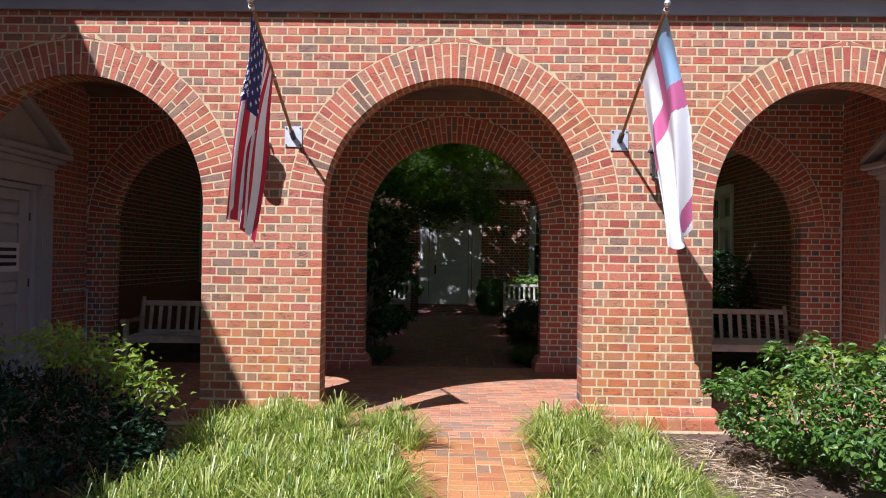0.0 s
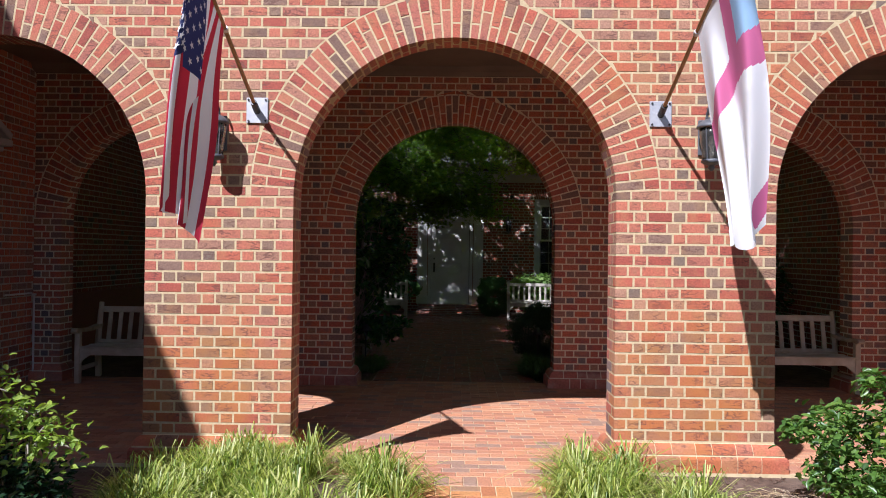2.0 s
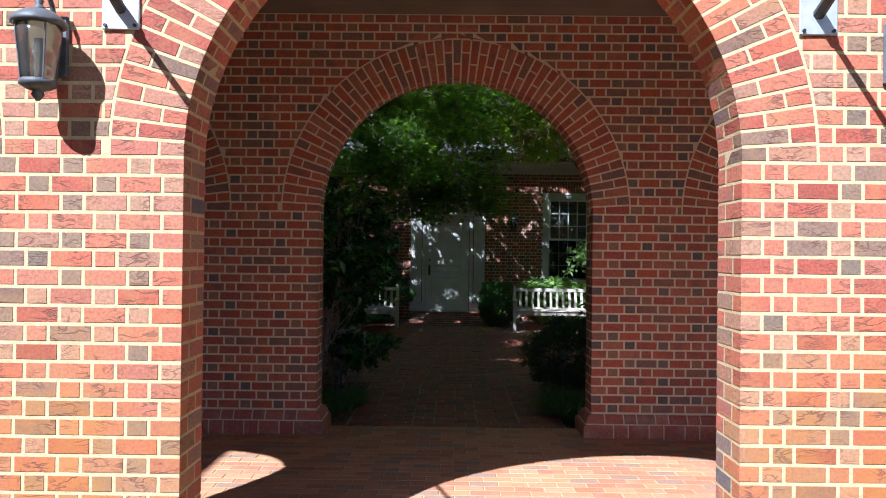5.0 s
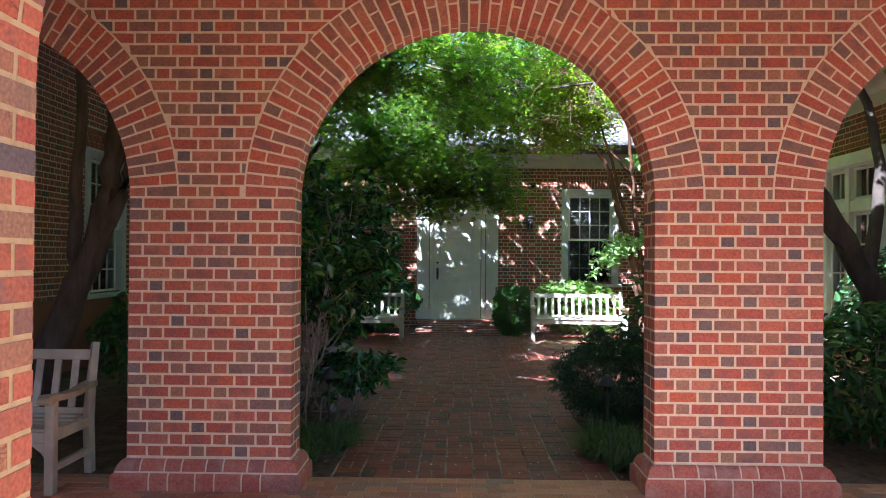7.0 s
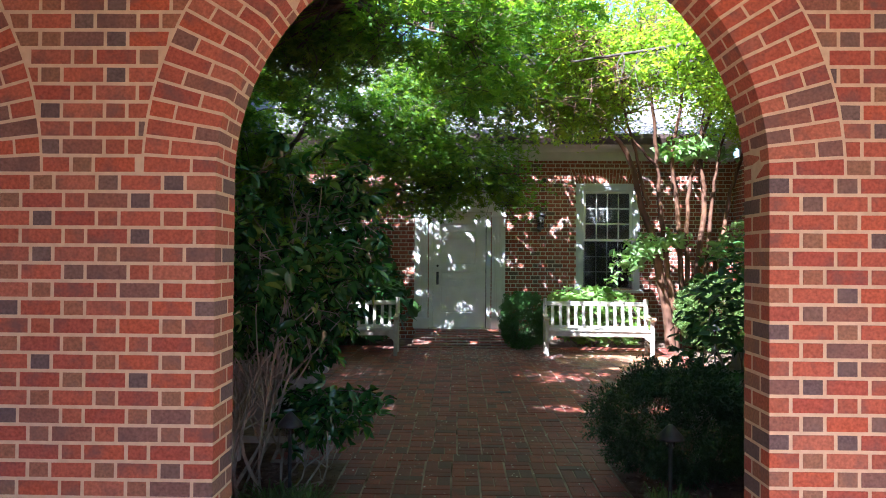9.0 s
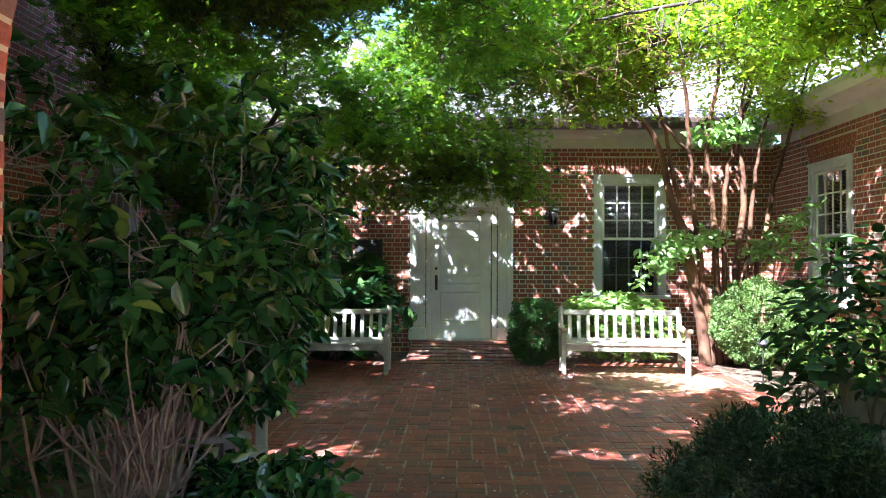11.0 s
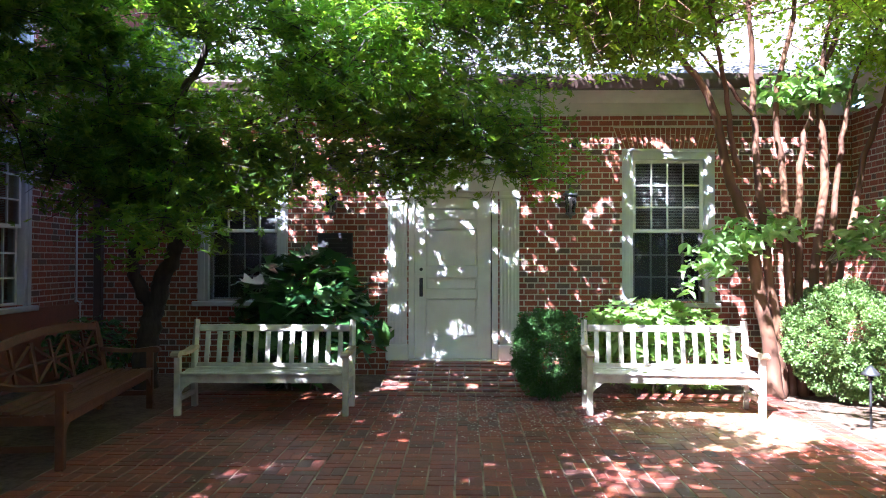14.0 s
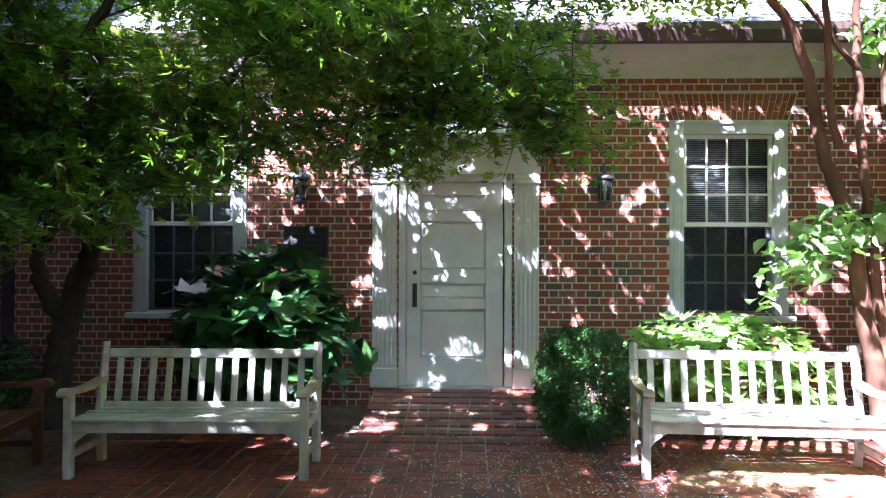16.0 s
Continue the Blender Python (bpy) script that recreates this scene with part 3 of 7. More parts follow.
def arcade_wall(name, y0, thick, arches, radius, spring, x_lo, x_hi, z_top, label, front_mat, back_mat):
    """A wall pierced by round arches, with Flemish bond, two-piece voussoirs and bonded jambs. arches: the centres."""
    RING = 0.325
    y1 = y0 + thick
    owner = thing(name, label, "wall", kind="structure")
    # mortar core, set back behind the bricks' faces
    g, core = 0.0022, Shape()
    r = radius + g
    done = x_lo
    for c in arches + [None]:
        core.box(done, c - r if c is not None else x_hi, y0 + g, y1 - g, FLOOR - 0.02, z_top)
        if c is None:
            break
        seg = 40
        ring_pts = [(c - r * math.cos(math.pi * i / seg), spring + r * math.sin(math.pi * i / seg)) for i in range(seg + 1)]
        for (xa, za), (xb, zb) in zip(ring_pts[:-1], ring_pts[1:]):
            vs = [(xa, y, z) for y in (y0 + g, y1 - g) for z in (za, z_top)] + [(xb, y, z) for y in (y0 + g, y1 - g) for z in (zb, z_top)]
            core.add(vs, [(0, 1, 5, 4), (2, 6, 7, 3), (0, 4, 6, 2), (1, 3, 7, 5)])
        done = c + r
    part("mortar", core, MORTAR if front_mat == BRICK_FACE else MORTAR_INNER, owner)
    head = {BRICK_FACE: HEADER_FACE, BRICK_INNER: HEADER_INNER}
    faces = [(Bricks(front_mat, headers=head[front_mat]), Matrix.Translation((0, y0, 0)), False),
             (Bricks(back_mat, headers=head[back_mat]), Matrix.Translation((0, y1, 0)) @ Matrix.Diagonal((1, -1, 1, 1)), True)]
    outer = radius + RING + 0.014
    edges = [x_lo] + [e for c in arches for e in (c - radius, c + radius)] + [x_hi]
    piers = [(edges[i], edges[i + 1], i > 0, i + 2 < len(edges)) for i in range(0, len(edges), 2)]
    n_low = round((spring - 0.165) / COURSE)
    step = (spring - 0.165) / n_low
    for bricks, m, back in faces:
        for k in range(n_low):
            za = 0.165 + k * step + JOINT / 2
            odd = (k % 2 == 1) != back
            for xa, xb, lj, rj in piers:
                row = bond(xa, xb, odd, True)
                for i, (a, b) in enumerate(row):
                    deep = 0.085
                    if (i == 0 and lj) or (i == len(row) - 1 and rj):
                        deep = STRETCH if b - a < 0.115 else HEAD
                    bricks.rect(a, b, za, za + step - JOINT, deep, m)
        k, za = 0, spring + JOINT / 2
        while za < z_top - 0.02:
            zb = min(za + HIGH, z_top)
            def chord(z):
                return math.sqrt(max(0.0, outer * outer - (z - spring) ** 2))
            blocked = [(c - chord(za), c - chord(zb), c + chord(za), c + chord(zb)) for c in arches] if za - spring < outer else []
            lay(bricks, m, x_lo, x_hi, za, zb, (k + n_low) % 2 == 1, blocked)
            ch, top = chord(za), spring + outer
            if blocked and zb > top:
                # cut bricks that close the course over the crown of each arch
                half, rise = ch * 0.5, spring + math.sqrt(outer * outer - ch * ch * 0.25)
                for c in arches:
                    bricks.add(((c - ch + 0.02, za + 0.003), (c - half, rise + 0.002), (c - 0.005, top + 0.002), (c - 0.005, zb)), 0.085, m, False)
                    bricks.add(((c + 0.005, top + 0.002), (c + half, rise + 0.002), (c + ch - 0.02, za + 0.003), (c + 0.005, zb)), 0.085, m, False)
            za += COURSE
            k += 1
        num = 57
        for c in arches:
            for i in range(num):
                ang, half = math.pi * (i + 0.5) / num, math.pi / num / 2
                split = 0.205 if (i % 2 == 1) != back else 0.105
                rot = Matrix.Translation((c, 0, spring)) @ Matrix.Rotation(math.pi / 2 - ang, 4, "Y")
                for ra, rb in ((radius, radius + split), (radius + split + JOINT * 0.8, radius + RING)):
                    deep = (STRETCH if split < 0.15 else HEAD) if ra == radius else 0.085
                    wa, wb = ra * math.tan(half) - JOINT * 0.45, rb * math.tan(half) - JOINT * 0.45
                    bricks.add(((-wa, ra), (wa, ra), (wb, rb), (-wb, rb)), deep, m @ rot)
    mid = arches[len(arches) // 2]
    faces[0][0].build(owner, "brick", (mid, y0, 1.6), 300, "brickwork", "Flemish-bond brickwork with pale mortar joints")
    faces[1][0].build(owner, "brick", (mid, y1, 1.6), 40, "brickwork", "Flemish-bond brickwork with pale mortar joints")
    # moulded brick plinths at the feet of the piers, mitred round the jambs
    plinth_mat = PLINTH_INNER if front_mat == BRICK_INNER else front_mat
    mortar_mat, gap = (MORTAR, 0.003) if front_mat == BRICK_FACE else (MORTAR_INNER, 0.006)
    low_row = [(0.052, 0.073), (0.064, 0.07), (0.072, 0.062), (0.077, 0.05), (0.078, 0.036), (0.078, FLOOR - 0.02), (-0.05, FLOOR - 0.02), (-0.05, 0.073)]
    bed = [(-0.002, 0.158), (0.011, 0.152), (0.027, 0.139), (0.04, 0.117), (0.049, 0.092), (0.0555, 0.076), (0.062, 0.067), (0.07, 0.057), (0.0745, 0.036), (0.0745, FLOOR - 0.02), (-0.05, FLOOR - 0.02), (-0.05, 0.158)]
    top_row = [(0.001, 0.156), (0.014, 0.152), (0.03, 0.14), (0.043, 0.12), (0.052, 0.097), (0.057, 0.083), (-0.05, 0.083), (-0.05, 0.156)]
    for xa, xb, lj, rj in piers:
        runs = [(Matrix.Translation((0, y0, 0)), xa, xb, lj, rj), (pose(xa, y1, 0, 0, 0, 180) @ Matrix.Translation((-xb + xa, 0, 0)), 0, xb - xa, rj, lj)]
        if rj:
            runs.append((pose(xb, y0, 0, 0, 0, 90), 0, thick, True, True))
        if lj:
            runs.append((pose(xa, y1, 0, 0, 0, -90), 0, thick, True, True))
        for m, a, b, c0, c1 in runs:
            part("plinth_mortar", moulded(a, b, bed, c0, c1, mortar_mat), mortar_mat, owner).matrix_world = m
            for row, first in ((low_row, 0), (top_row, 1)):
                seq = []
                while sum(seq) < b - a - 0.05:
                    seq.append((0.18, 0.125)[(first + len(seq)) % 2])
                w, p = (b - a) / sum(seq), a
                for k, v in enumerate(seq):
                    q = b if k == len(seq) - 1 else p + v * w
                    part("plinth_brick", moulded(p + (0.0 if k == 0 else gap), q - (0.0 if q == b else gap), row, c0 and k == 0, c1 and q == b, plinth_mat), plinth_mat, owner).matrix_world = m
                    p = q
    return owner


def brick_wall(name, m, u0, u1, z0, z1, openings, label, near, count=150, mat=None, thick=0.3, courses_to=None):
    """A wall in local u, depth, z by the pose m, with rectangular openings (u, u, z, z, flat arch or not)."""
    mat = mat or BRICK_HOUSE
    owner = thing(name, label, "wall", kind="structure")
    core = Shape()
    us = sorted({u0, u1, *[o[0] for o in openings], *[o[1] for o in openings]})
    zs = sorted({z0, z1, *[o[2] for o in openings], *[o[3] for o in openings]})
    for ua, ub in zip(us[:-1], us[1:]):
        run = None
        for za, zb in zip(zs[:-1], zs[1:]):
            hole = any(o[0] <= (ua + ub) / 2 <= o[1] and o[2] <= (za + zb) / 2 <= o[3] for o in openings)
            if hole:
                if run:
                    core.box(ua, ub, 0.004, thick, *run)
                run = None
            else:
                run = (run[0] if run else za, zb)
        if run:
            core.box(ua, ub, 0.004, thick, *run)
    part("mortar", core, MORTAR_HOUSE, owner, m=m)
    bricks, wedges = Bricks(mat), Bricks(BRICK_RUBBED)
    k, za = 0, z0 + 0.008
    while za < (courses_to or z1) - 0.02:
        zb = min(za + HIGH, z1)
        zm = (za + zb) / 2
        blocked = []
        for ua, ub, oz0, oz1, arch in openings:
            if oz0 - 0.01 < zm < oz1 + 0.01:
                blocked.append((ua, ua, ub, ub))
            elif arch and oz1 <= zm < oz1 + 0.30:
                fa, fb = (za - oz1) / 0.3 * 0.1 + 0.02, (zb - oz1) / 0.3 * 0.1 + 0.02
                blocked.append((ua - fa, ua - fb, ub + fa, ub + fb))
        lay(bricks, m, u0, u1, za, zb, k % 2 == 1, blocked)
        za += COURSE
        k += 1
    for ua, ub, oz0, oz1, arch in openings:
        if arch:
            num = 21
            for i in range(num):
                f0, f1 = i / num, (i + 1) / num
                lo0, lo1 = ua - 0.012 + (ub - ua + 0.024) * f0 + 0.005, ua - 0.012 + (ub - ua + 0.024) * f1 - 0.005
                hi0, hi1 = ua - 0.108 + (ub - ua + 0.216) * f0 + 0.005, ua - 0.108 + (ub - ua + 0.216) * f1 - 0.005
                cut = 0.68 if i % 2 else 0.32
                c0, c1, zc = lo0 + (hi0 - lo0) * cut, lo1 + (hi1 - lo1) * cut, oz1 + 0.006 + 0.289 * cut
                wedges.add(((lo0, oz1 + 0.006), (lo1, oz1 + 0.006), (c1, zc - 0.004), (c0, zc - 0.004)), 0.085, m)
                wedges.add(((c0, zc + 0.004), (c1, zc + 0.004), (hi1, oz1 + 0.295), (hi0, oz1 + 0.295)), 0.085, m)
    bricks.build(owner, "brick", near, count, "brickwork", "red brickwork with grey headers and pale joints")
    if wedges.items:
        wedges.build(owner, "voussoir", near, 80, "flat_arch", "flat arch of rubbed red bricks")
    return owner

# ---- the arcade ----
FLOOR = -0.04
Y_BACK, Y_HOUSE = 3.27, 14.63
FRONT_ARCHES, BACK_ARCHES = [-3.58, -0.005, 3.64], [-3.57, -0.007, 3.56]
LEFT_END, RIGHT_END = -5.13, 5.35

ground = tagged(new("ground"), "dark mulch and soil of the garden beds", "ground", kind="structure")
gs = Shape()
gs.add([(x, y, FLOOR - 0.03) for x, y in ((-400, -400), (400, -400), (400, 400), (-400, 400))], [(0, 1, 2, 3)])
part("soil", gs, SOIL, ground)

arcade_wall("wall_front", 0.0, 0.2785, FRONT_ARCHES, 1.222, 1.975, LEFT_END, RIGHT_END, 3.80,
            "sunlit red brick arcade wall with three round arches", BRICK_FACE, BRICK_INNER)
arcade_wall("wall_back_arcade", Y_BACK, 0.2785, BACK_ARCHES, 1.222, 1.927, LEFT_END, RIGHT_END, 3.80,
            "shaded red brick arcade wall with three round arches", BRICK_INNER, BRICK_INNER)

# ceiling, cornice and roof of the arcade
ceiling = tagged(new("ceiling", Shape().box(LEFT_END, RIGHT_END, 0.2785, Y_BACK, 3.80, 3.92).mesh("ceiling", CEILING_SHADED)), "plain painted arcade ceiling", "ceiling", kind="structure")
trim = thing("trim", "painted cornice along the arcade eaves", "cornice", kind="structure")
part("frieze", Shape().extrude([(-0.05, 3.80), (0.27, 3.80), (0.27, 4.4), (-0.40, 4.4), (-0.40, 4.28), (-0.28, 4.16), (-0.24, 4.0), (-0.09, 3.97), (-0.05, 3.93)], LEFT_END, RIGHT_END), GREY_PAINT, trim)
part("frieze", Shape().extrude([(3.28, 3.80), (3.60, 3.80), (3.64, 3.97), (3.79, 4.0), (3.83, 4.16), (3.95, 4.28), (3.95, 4.4), (3.28, 4.4)], LEFT_END, RIGHT_END), TRIM_PAINT, trim)
part("cove", Shape().extrude([(Y_BACK - 0.003, 3.70), (Y_BACK - 0.003, 3.80), (Y_BACK - 0.12, 3.80), (Y_BACK - 0.09, 3.74)], LEFT_END, RIGHT_END), CEILING_SHADED, trim)
part("cove", Shape().extrude([(0.282, 3.70), (0.37, 3.74), (0.40, 3.80), (0.282, 3.80)], LEFT_END, RIGHT_END), CEILING_SHADED, trim)
roof = thing("roof", "slate roof over the arcade", "roof", kind="structure")
part("slope", Shape().extrude([(-0.45, 4.40), (1.77, 5.5), (4.0, 4.40), (4.0, 4.48), (1.77, 5.6), (-0.45, 4.48)], LEFT_END, RIGHT_END), ROOF_SLATE, roof)


def rot_z(deg, x, y, z=0.0):
    return pose(x, y, z, 0, 0, deg)


# ---- the wings and the house behind the courtyard ----
LEFT_WALL, RIGHT_WALL = -5.44, 5.36
EAST, WEST = rot_z(90, LEFT_WALL, 0), rot_z(-90, RIGHT_WALL, 0)
WIN_W, WIN_H = 1.27, 2.12
brick_wall("wall_house", rot_z(0, 0, Y_HOUSE), LEFT_WALL, RIGHT_WALL, FLOOR - 0.02, 3.60,
           [(2.23, 3.50, 0.965, 3.085, True), (-3.69, -2.42, 0.955, 3.075, True), (-0.72, 0.51, 0.0, 2.48, False)],
           "red brick house wall dappled with sun", (1.0, Y_HOUSE, 1.6), 300)
brick_wall("wall_wing_left", EAST, 3.55, Y_HOUSE, FLOOR - 0.02, 6.7,
           [(12.3, 13.57, 0.965, 3.085, True), (8.6, 9.87, 0.965, 3.085, True), (8.6, 9.87, 4.2, 6.2, True), (12.3, 13.57, 4.2, 6.2, True)],
           "tall shaded red brick wing wall", (LEFT_WALL, 12.5, 1.6), 120)
brick_wall("wall_wing_right", WEST, -Y_HOUSE, -3.55, FLOOR - 0.02, 3.60,
           [(-13.3, -12.03, 0.965, 3.085, True), (-9.25, -7.15, 0.35, 2.95, False)],
           "red brick wing wall dappled with sun", (RIGHT_WALL, 12.0, 2.0), 120)
for nm, x, deg, other in (("wall_end_left", LEFT_END, 90, 1), ("wall_end_right", RIGHT_END, -90, -1)):
    brick_wall(nm, rot_z(deg, x, 0), *sorted((other * 0.28, other * 3.27)), FLOOR - 0.02, 3.80, [tuple(sorted((other * 0.78, other * 2.02))) + (0.0, 2.45, False)],
               "shaded brick end wall of the arcade", (x, 2.6, 1.5), 60, BRICK_INNER)
# the tall wing goes on in front of the arcade and shades its corner
wing = thing("wing_building", "tall brick wing beside the arcade", "building", kind="structure")
part("wall", Shape().box(-11, LEFT_END, -14.99, -0.003, 0, 6.70), BRICK_HOUSE, wing)
part("wall", Shape().box(-11, LEFT_WALL - 0.31, 0.003, 20, 0, 6.70), BRICK_HOUSE, wing)
part("wall", Shape().box(LEFT_WALL - 0.30, LEFT_END - 0.306, 0.003, 3.54, 0, 6.70), BRICK_HOUSE, wing)
part("roof", Shape().extrude([(-14.9, 6.71), (20, 6.71), (20, 6.85), (-14.9, 6.85)], -11.2, LEFT_END + 0.02), ROOF_SLATE, wing)
part("wall", Shape().box(RIGHT_WALL + 0.91, 11, -0.3, 20, 0, 3.6), BRICK_HOUSE, wing)
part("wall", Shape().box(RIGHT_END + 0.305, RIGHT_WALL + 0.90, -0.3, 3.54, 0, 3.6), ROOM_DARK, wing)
# unseen wall far behind the camera, added to block the low sky
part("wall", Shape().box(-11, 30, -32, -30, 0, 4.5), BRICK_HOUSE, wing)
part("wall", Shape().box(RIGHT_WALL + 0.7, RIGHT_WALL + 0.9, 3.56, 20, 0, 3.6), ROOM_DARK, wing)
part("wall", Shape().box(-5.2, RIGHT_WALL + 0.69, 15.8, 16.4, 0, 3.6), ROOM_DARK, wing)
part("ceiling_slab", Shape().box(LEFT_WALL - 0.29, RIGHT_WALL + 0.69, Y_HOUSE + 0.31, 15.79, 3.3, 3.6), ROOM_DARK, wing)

# water table and thin conduit on the left wing, roofs and cornices round the courtyard
cornice = thing("cornice", "painted eaves cornice with dark gutter round the courtyard", "cornice", kind="structure")
H = Y_HOUSE
part("frieze", Shape().extrude([(H - 0.03, 3.545), (H + 0.2, 3.545), (H + 0.2, 3.9), (H - 0.38, 3.9), (H - 0.38, 3.83), (H - 0.2, 3.80), (H - 0.1, 3.77), (H - 0.06, 3.74), (H - 0.03, 3.72)], LEFT_WALL, RIGHT_WALL), TRIM_PAINT, cornice)
part("gutter", Shape().extrude([(H - 0.385, 3.815), (H - 0.385, 4.0), (H - 0.52, 4.0), (H - 0.52, 3.92), (H - 0.47, 3.82)], LEFT_WALL, RIGHT_WALL - 0.3), GUTTER_PAINT, cornice, "dark brown gutter")
rc = Shape().extrude([(-0.03, 3.545), (0.2, 3.545), (0.2, 3.9), (-0.38, 3.9), (-0.38, 3.83), (-0.2, 3.80), (-0.1, 3.77), (-0.06, 3.74), (-0.03, 3.72)], -H + 0.39, -4.0)
part("frieze", rc, TRIM_PAINT, cornice, m=WEST)
part("gutter", Shape().extrude([(-0.385, 3.815), (-0.385, 4.0), (-0.5, 4.0), (-0.5, 3.92), (-0.45, 3.82)], -H + 0.53, -4.0), TRIM_PAINT, cornice, m=WEST)
house_roof = thing("house_roof", "pale sunlit slate roof of the house", "roof", kind="structure")
part("slope", Shape().extrude([(H - 0.5, 4.0), (H + 5.5, 7.2), (H + 5.5, 7.1), (H - 0.4, 3.905)], -6.2, 12), ROOF_SLATE, house_roof)
part("slope", Shape().extrude([(-0.48, 4.0), (5.0, 6.9), (5.0, 6.8), (-0.38, 3.905)], -22, -4.0), ROOF_SLATE, house_roof, m=WEST)
rows = Shape()
for i in range(34):
    y = H - 0.49 + i * 0.175
    z = 4.004 + i * 0.175 * 3.2 / 6.0
    rows.box(-6.2, 12, y, y + 0.19, z - 0.01, z + 0.012)
part("slate_course", rows, ROOF_SLATE, house_roof)
ledge = tagged(new("water_table", Shape().box(3.62, H - 0.004, -0.055, 0.02, FLOOR - 0.02, 0.93, 0.01).mesh("water_table", BRICK_HOUSE, m=EAST)), "projecting brick water table along the wing wall", "ledge", kind="structure")


def downpipe(x, y, z0, z1):
    d = thing("downpipe", "dark brown square metal downpipe on the brick wall", "downpipe")
    part("pipe", Shape().box(x - 0.055, x + 0.055, y - 0.10, y - 0.012, z0, z1, 0.008), GUTTER_PAINT, d)
    for z in (z0 + 0.4, (z0 + z1) / 2, z1 - 0.4):
        part("bracket", Shape().box(x - 0.075, x + 0.075, y - 0.106, y, z, z + 0.03, 0.003), GUTTER_PAINT, d)
    part("shoe", Shape().box(x - 0.06, x + 0.06, y - 0.18, y - 0.013, z0, z0 + 0.09, 0.01), GUTTER_PAINT, d)


downpipe(-5.08, Y_HOUSE, FLOOR, 3.85)


def conduit(path, label):
    c = thing("conduit", label, "conduit")
    part("pipe", Shape().tube(path, 0.012, 8), WHITE_PAINT, c)
    for p in path[1:-1]:
        part("clip", Shape().box(p[0] - 0.02, p[0] + 0.02, p[1] - 0.02, p[1] + 0.02, p[2] - 0.012, p[2] + 0.012, 0.004), WHITE_PAINT, c)


conduit([(-5.405, H - 0.03, 3.3), (-5.405, H - 0.03, 0.96), (-5.35, H - 0.03, 0.95), (-5.35, H - 0.03, FLOOR)], "thin white conduit in the corner of the brick walls")
conduit([(5.32, 3.24, 2.5), (5.32, 3.24, 0.4), (5.29, 3.21, FLOOR)], "thin pale conduit down the arcade corner")
conduit([(-5.10, 2.65, 1.02), (-5.10, 3.15, 1.02), (-5.09, 3.22, 1.0), (-5.09, 3.22, FLOOR)], "thin pale conduit bent along the arcade corner")


# ---- windows and doors ----
def sash(owner, name, x0, x1, z0, z1, y, cols, rows):
    s = Shape()
    w = 0.045
    s.box(x0, x0 + w, y, y + 0.035, z0, z1, 0.004)
    s.box(x1 - w, x1, y, y + 0.035, z0, z1, 0.004)
    s.box(x0 + w, x1 - w, y, y + 0.035, z0, z0 + w, 0.004)
    s.box(x0 + w, x1 - w, y, y + 0.035, z1 - w, z1, 0.004)
    for i in range(1, cols):
        x = x0 + w + (x1 - x0 - 2 * w) * i / cols
        s.box(x - 0.011, x + 0.011, y + 0.003, y + 0.03, z0 + w, z1 - w, 0.003)
    for j in range(1, rows):
        z = z0 + w + (z1 - z0 - 2 * w) * j / rows
        s.box(x0 + w, x1 - w, y + 0.005, y + 0.028, z - 0.011, z + 0.011, 0.003)
    frame_part = part(name, s, WHITE_PAINT, owner)
    cw, rh = (x1 - x0 - 2 * w) / cols, (z1 - z0 - 2 * w) / rows
    for i in range(cols):
        for j in range(rows):
            a, b2 = x0 + w + i * cw, z0 + w + j * rh
            p = part("pane", Shape().box(a, a + cw, y + 0.013, y + 0.017, b2, b2 + rh), GLASS, frame_part)
            p.visible_shadow = False


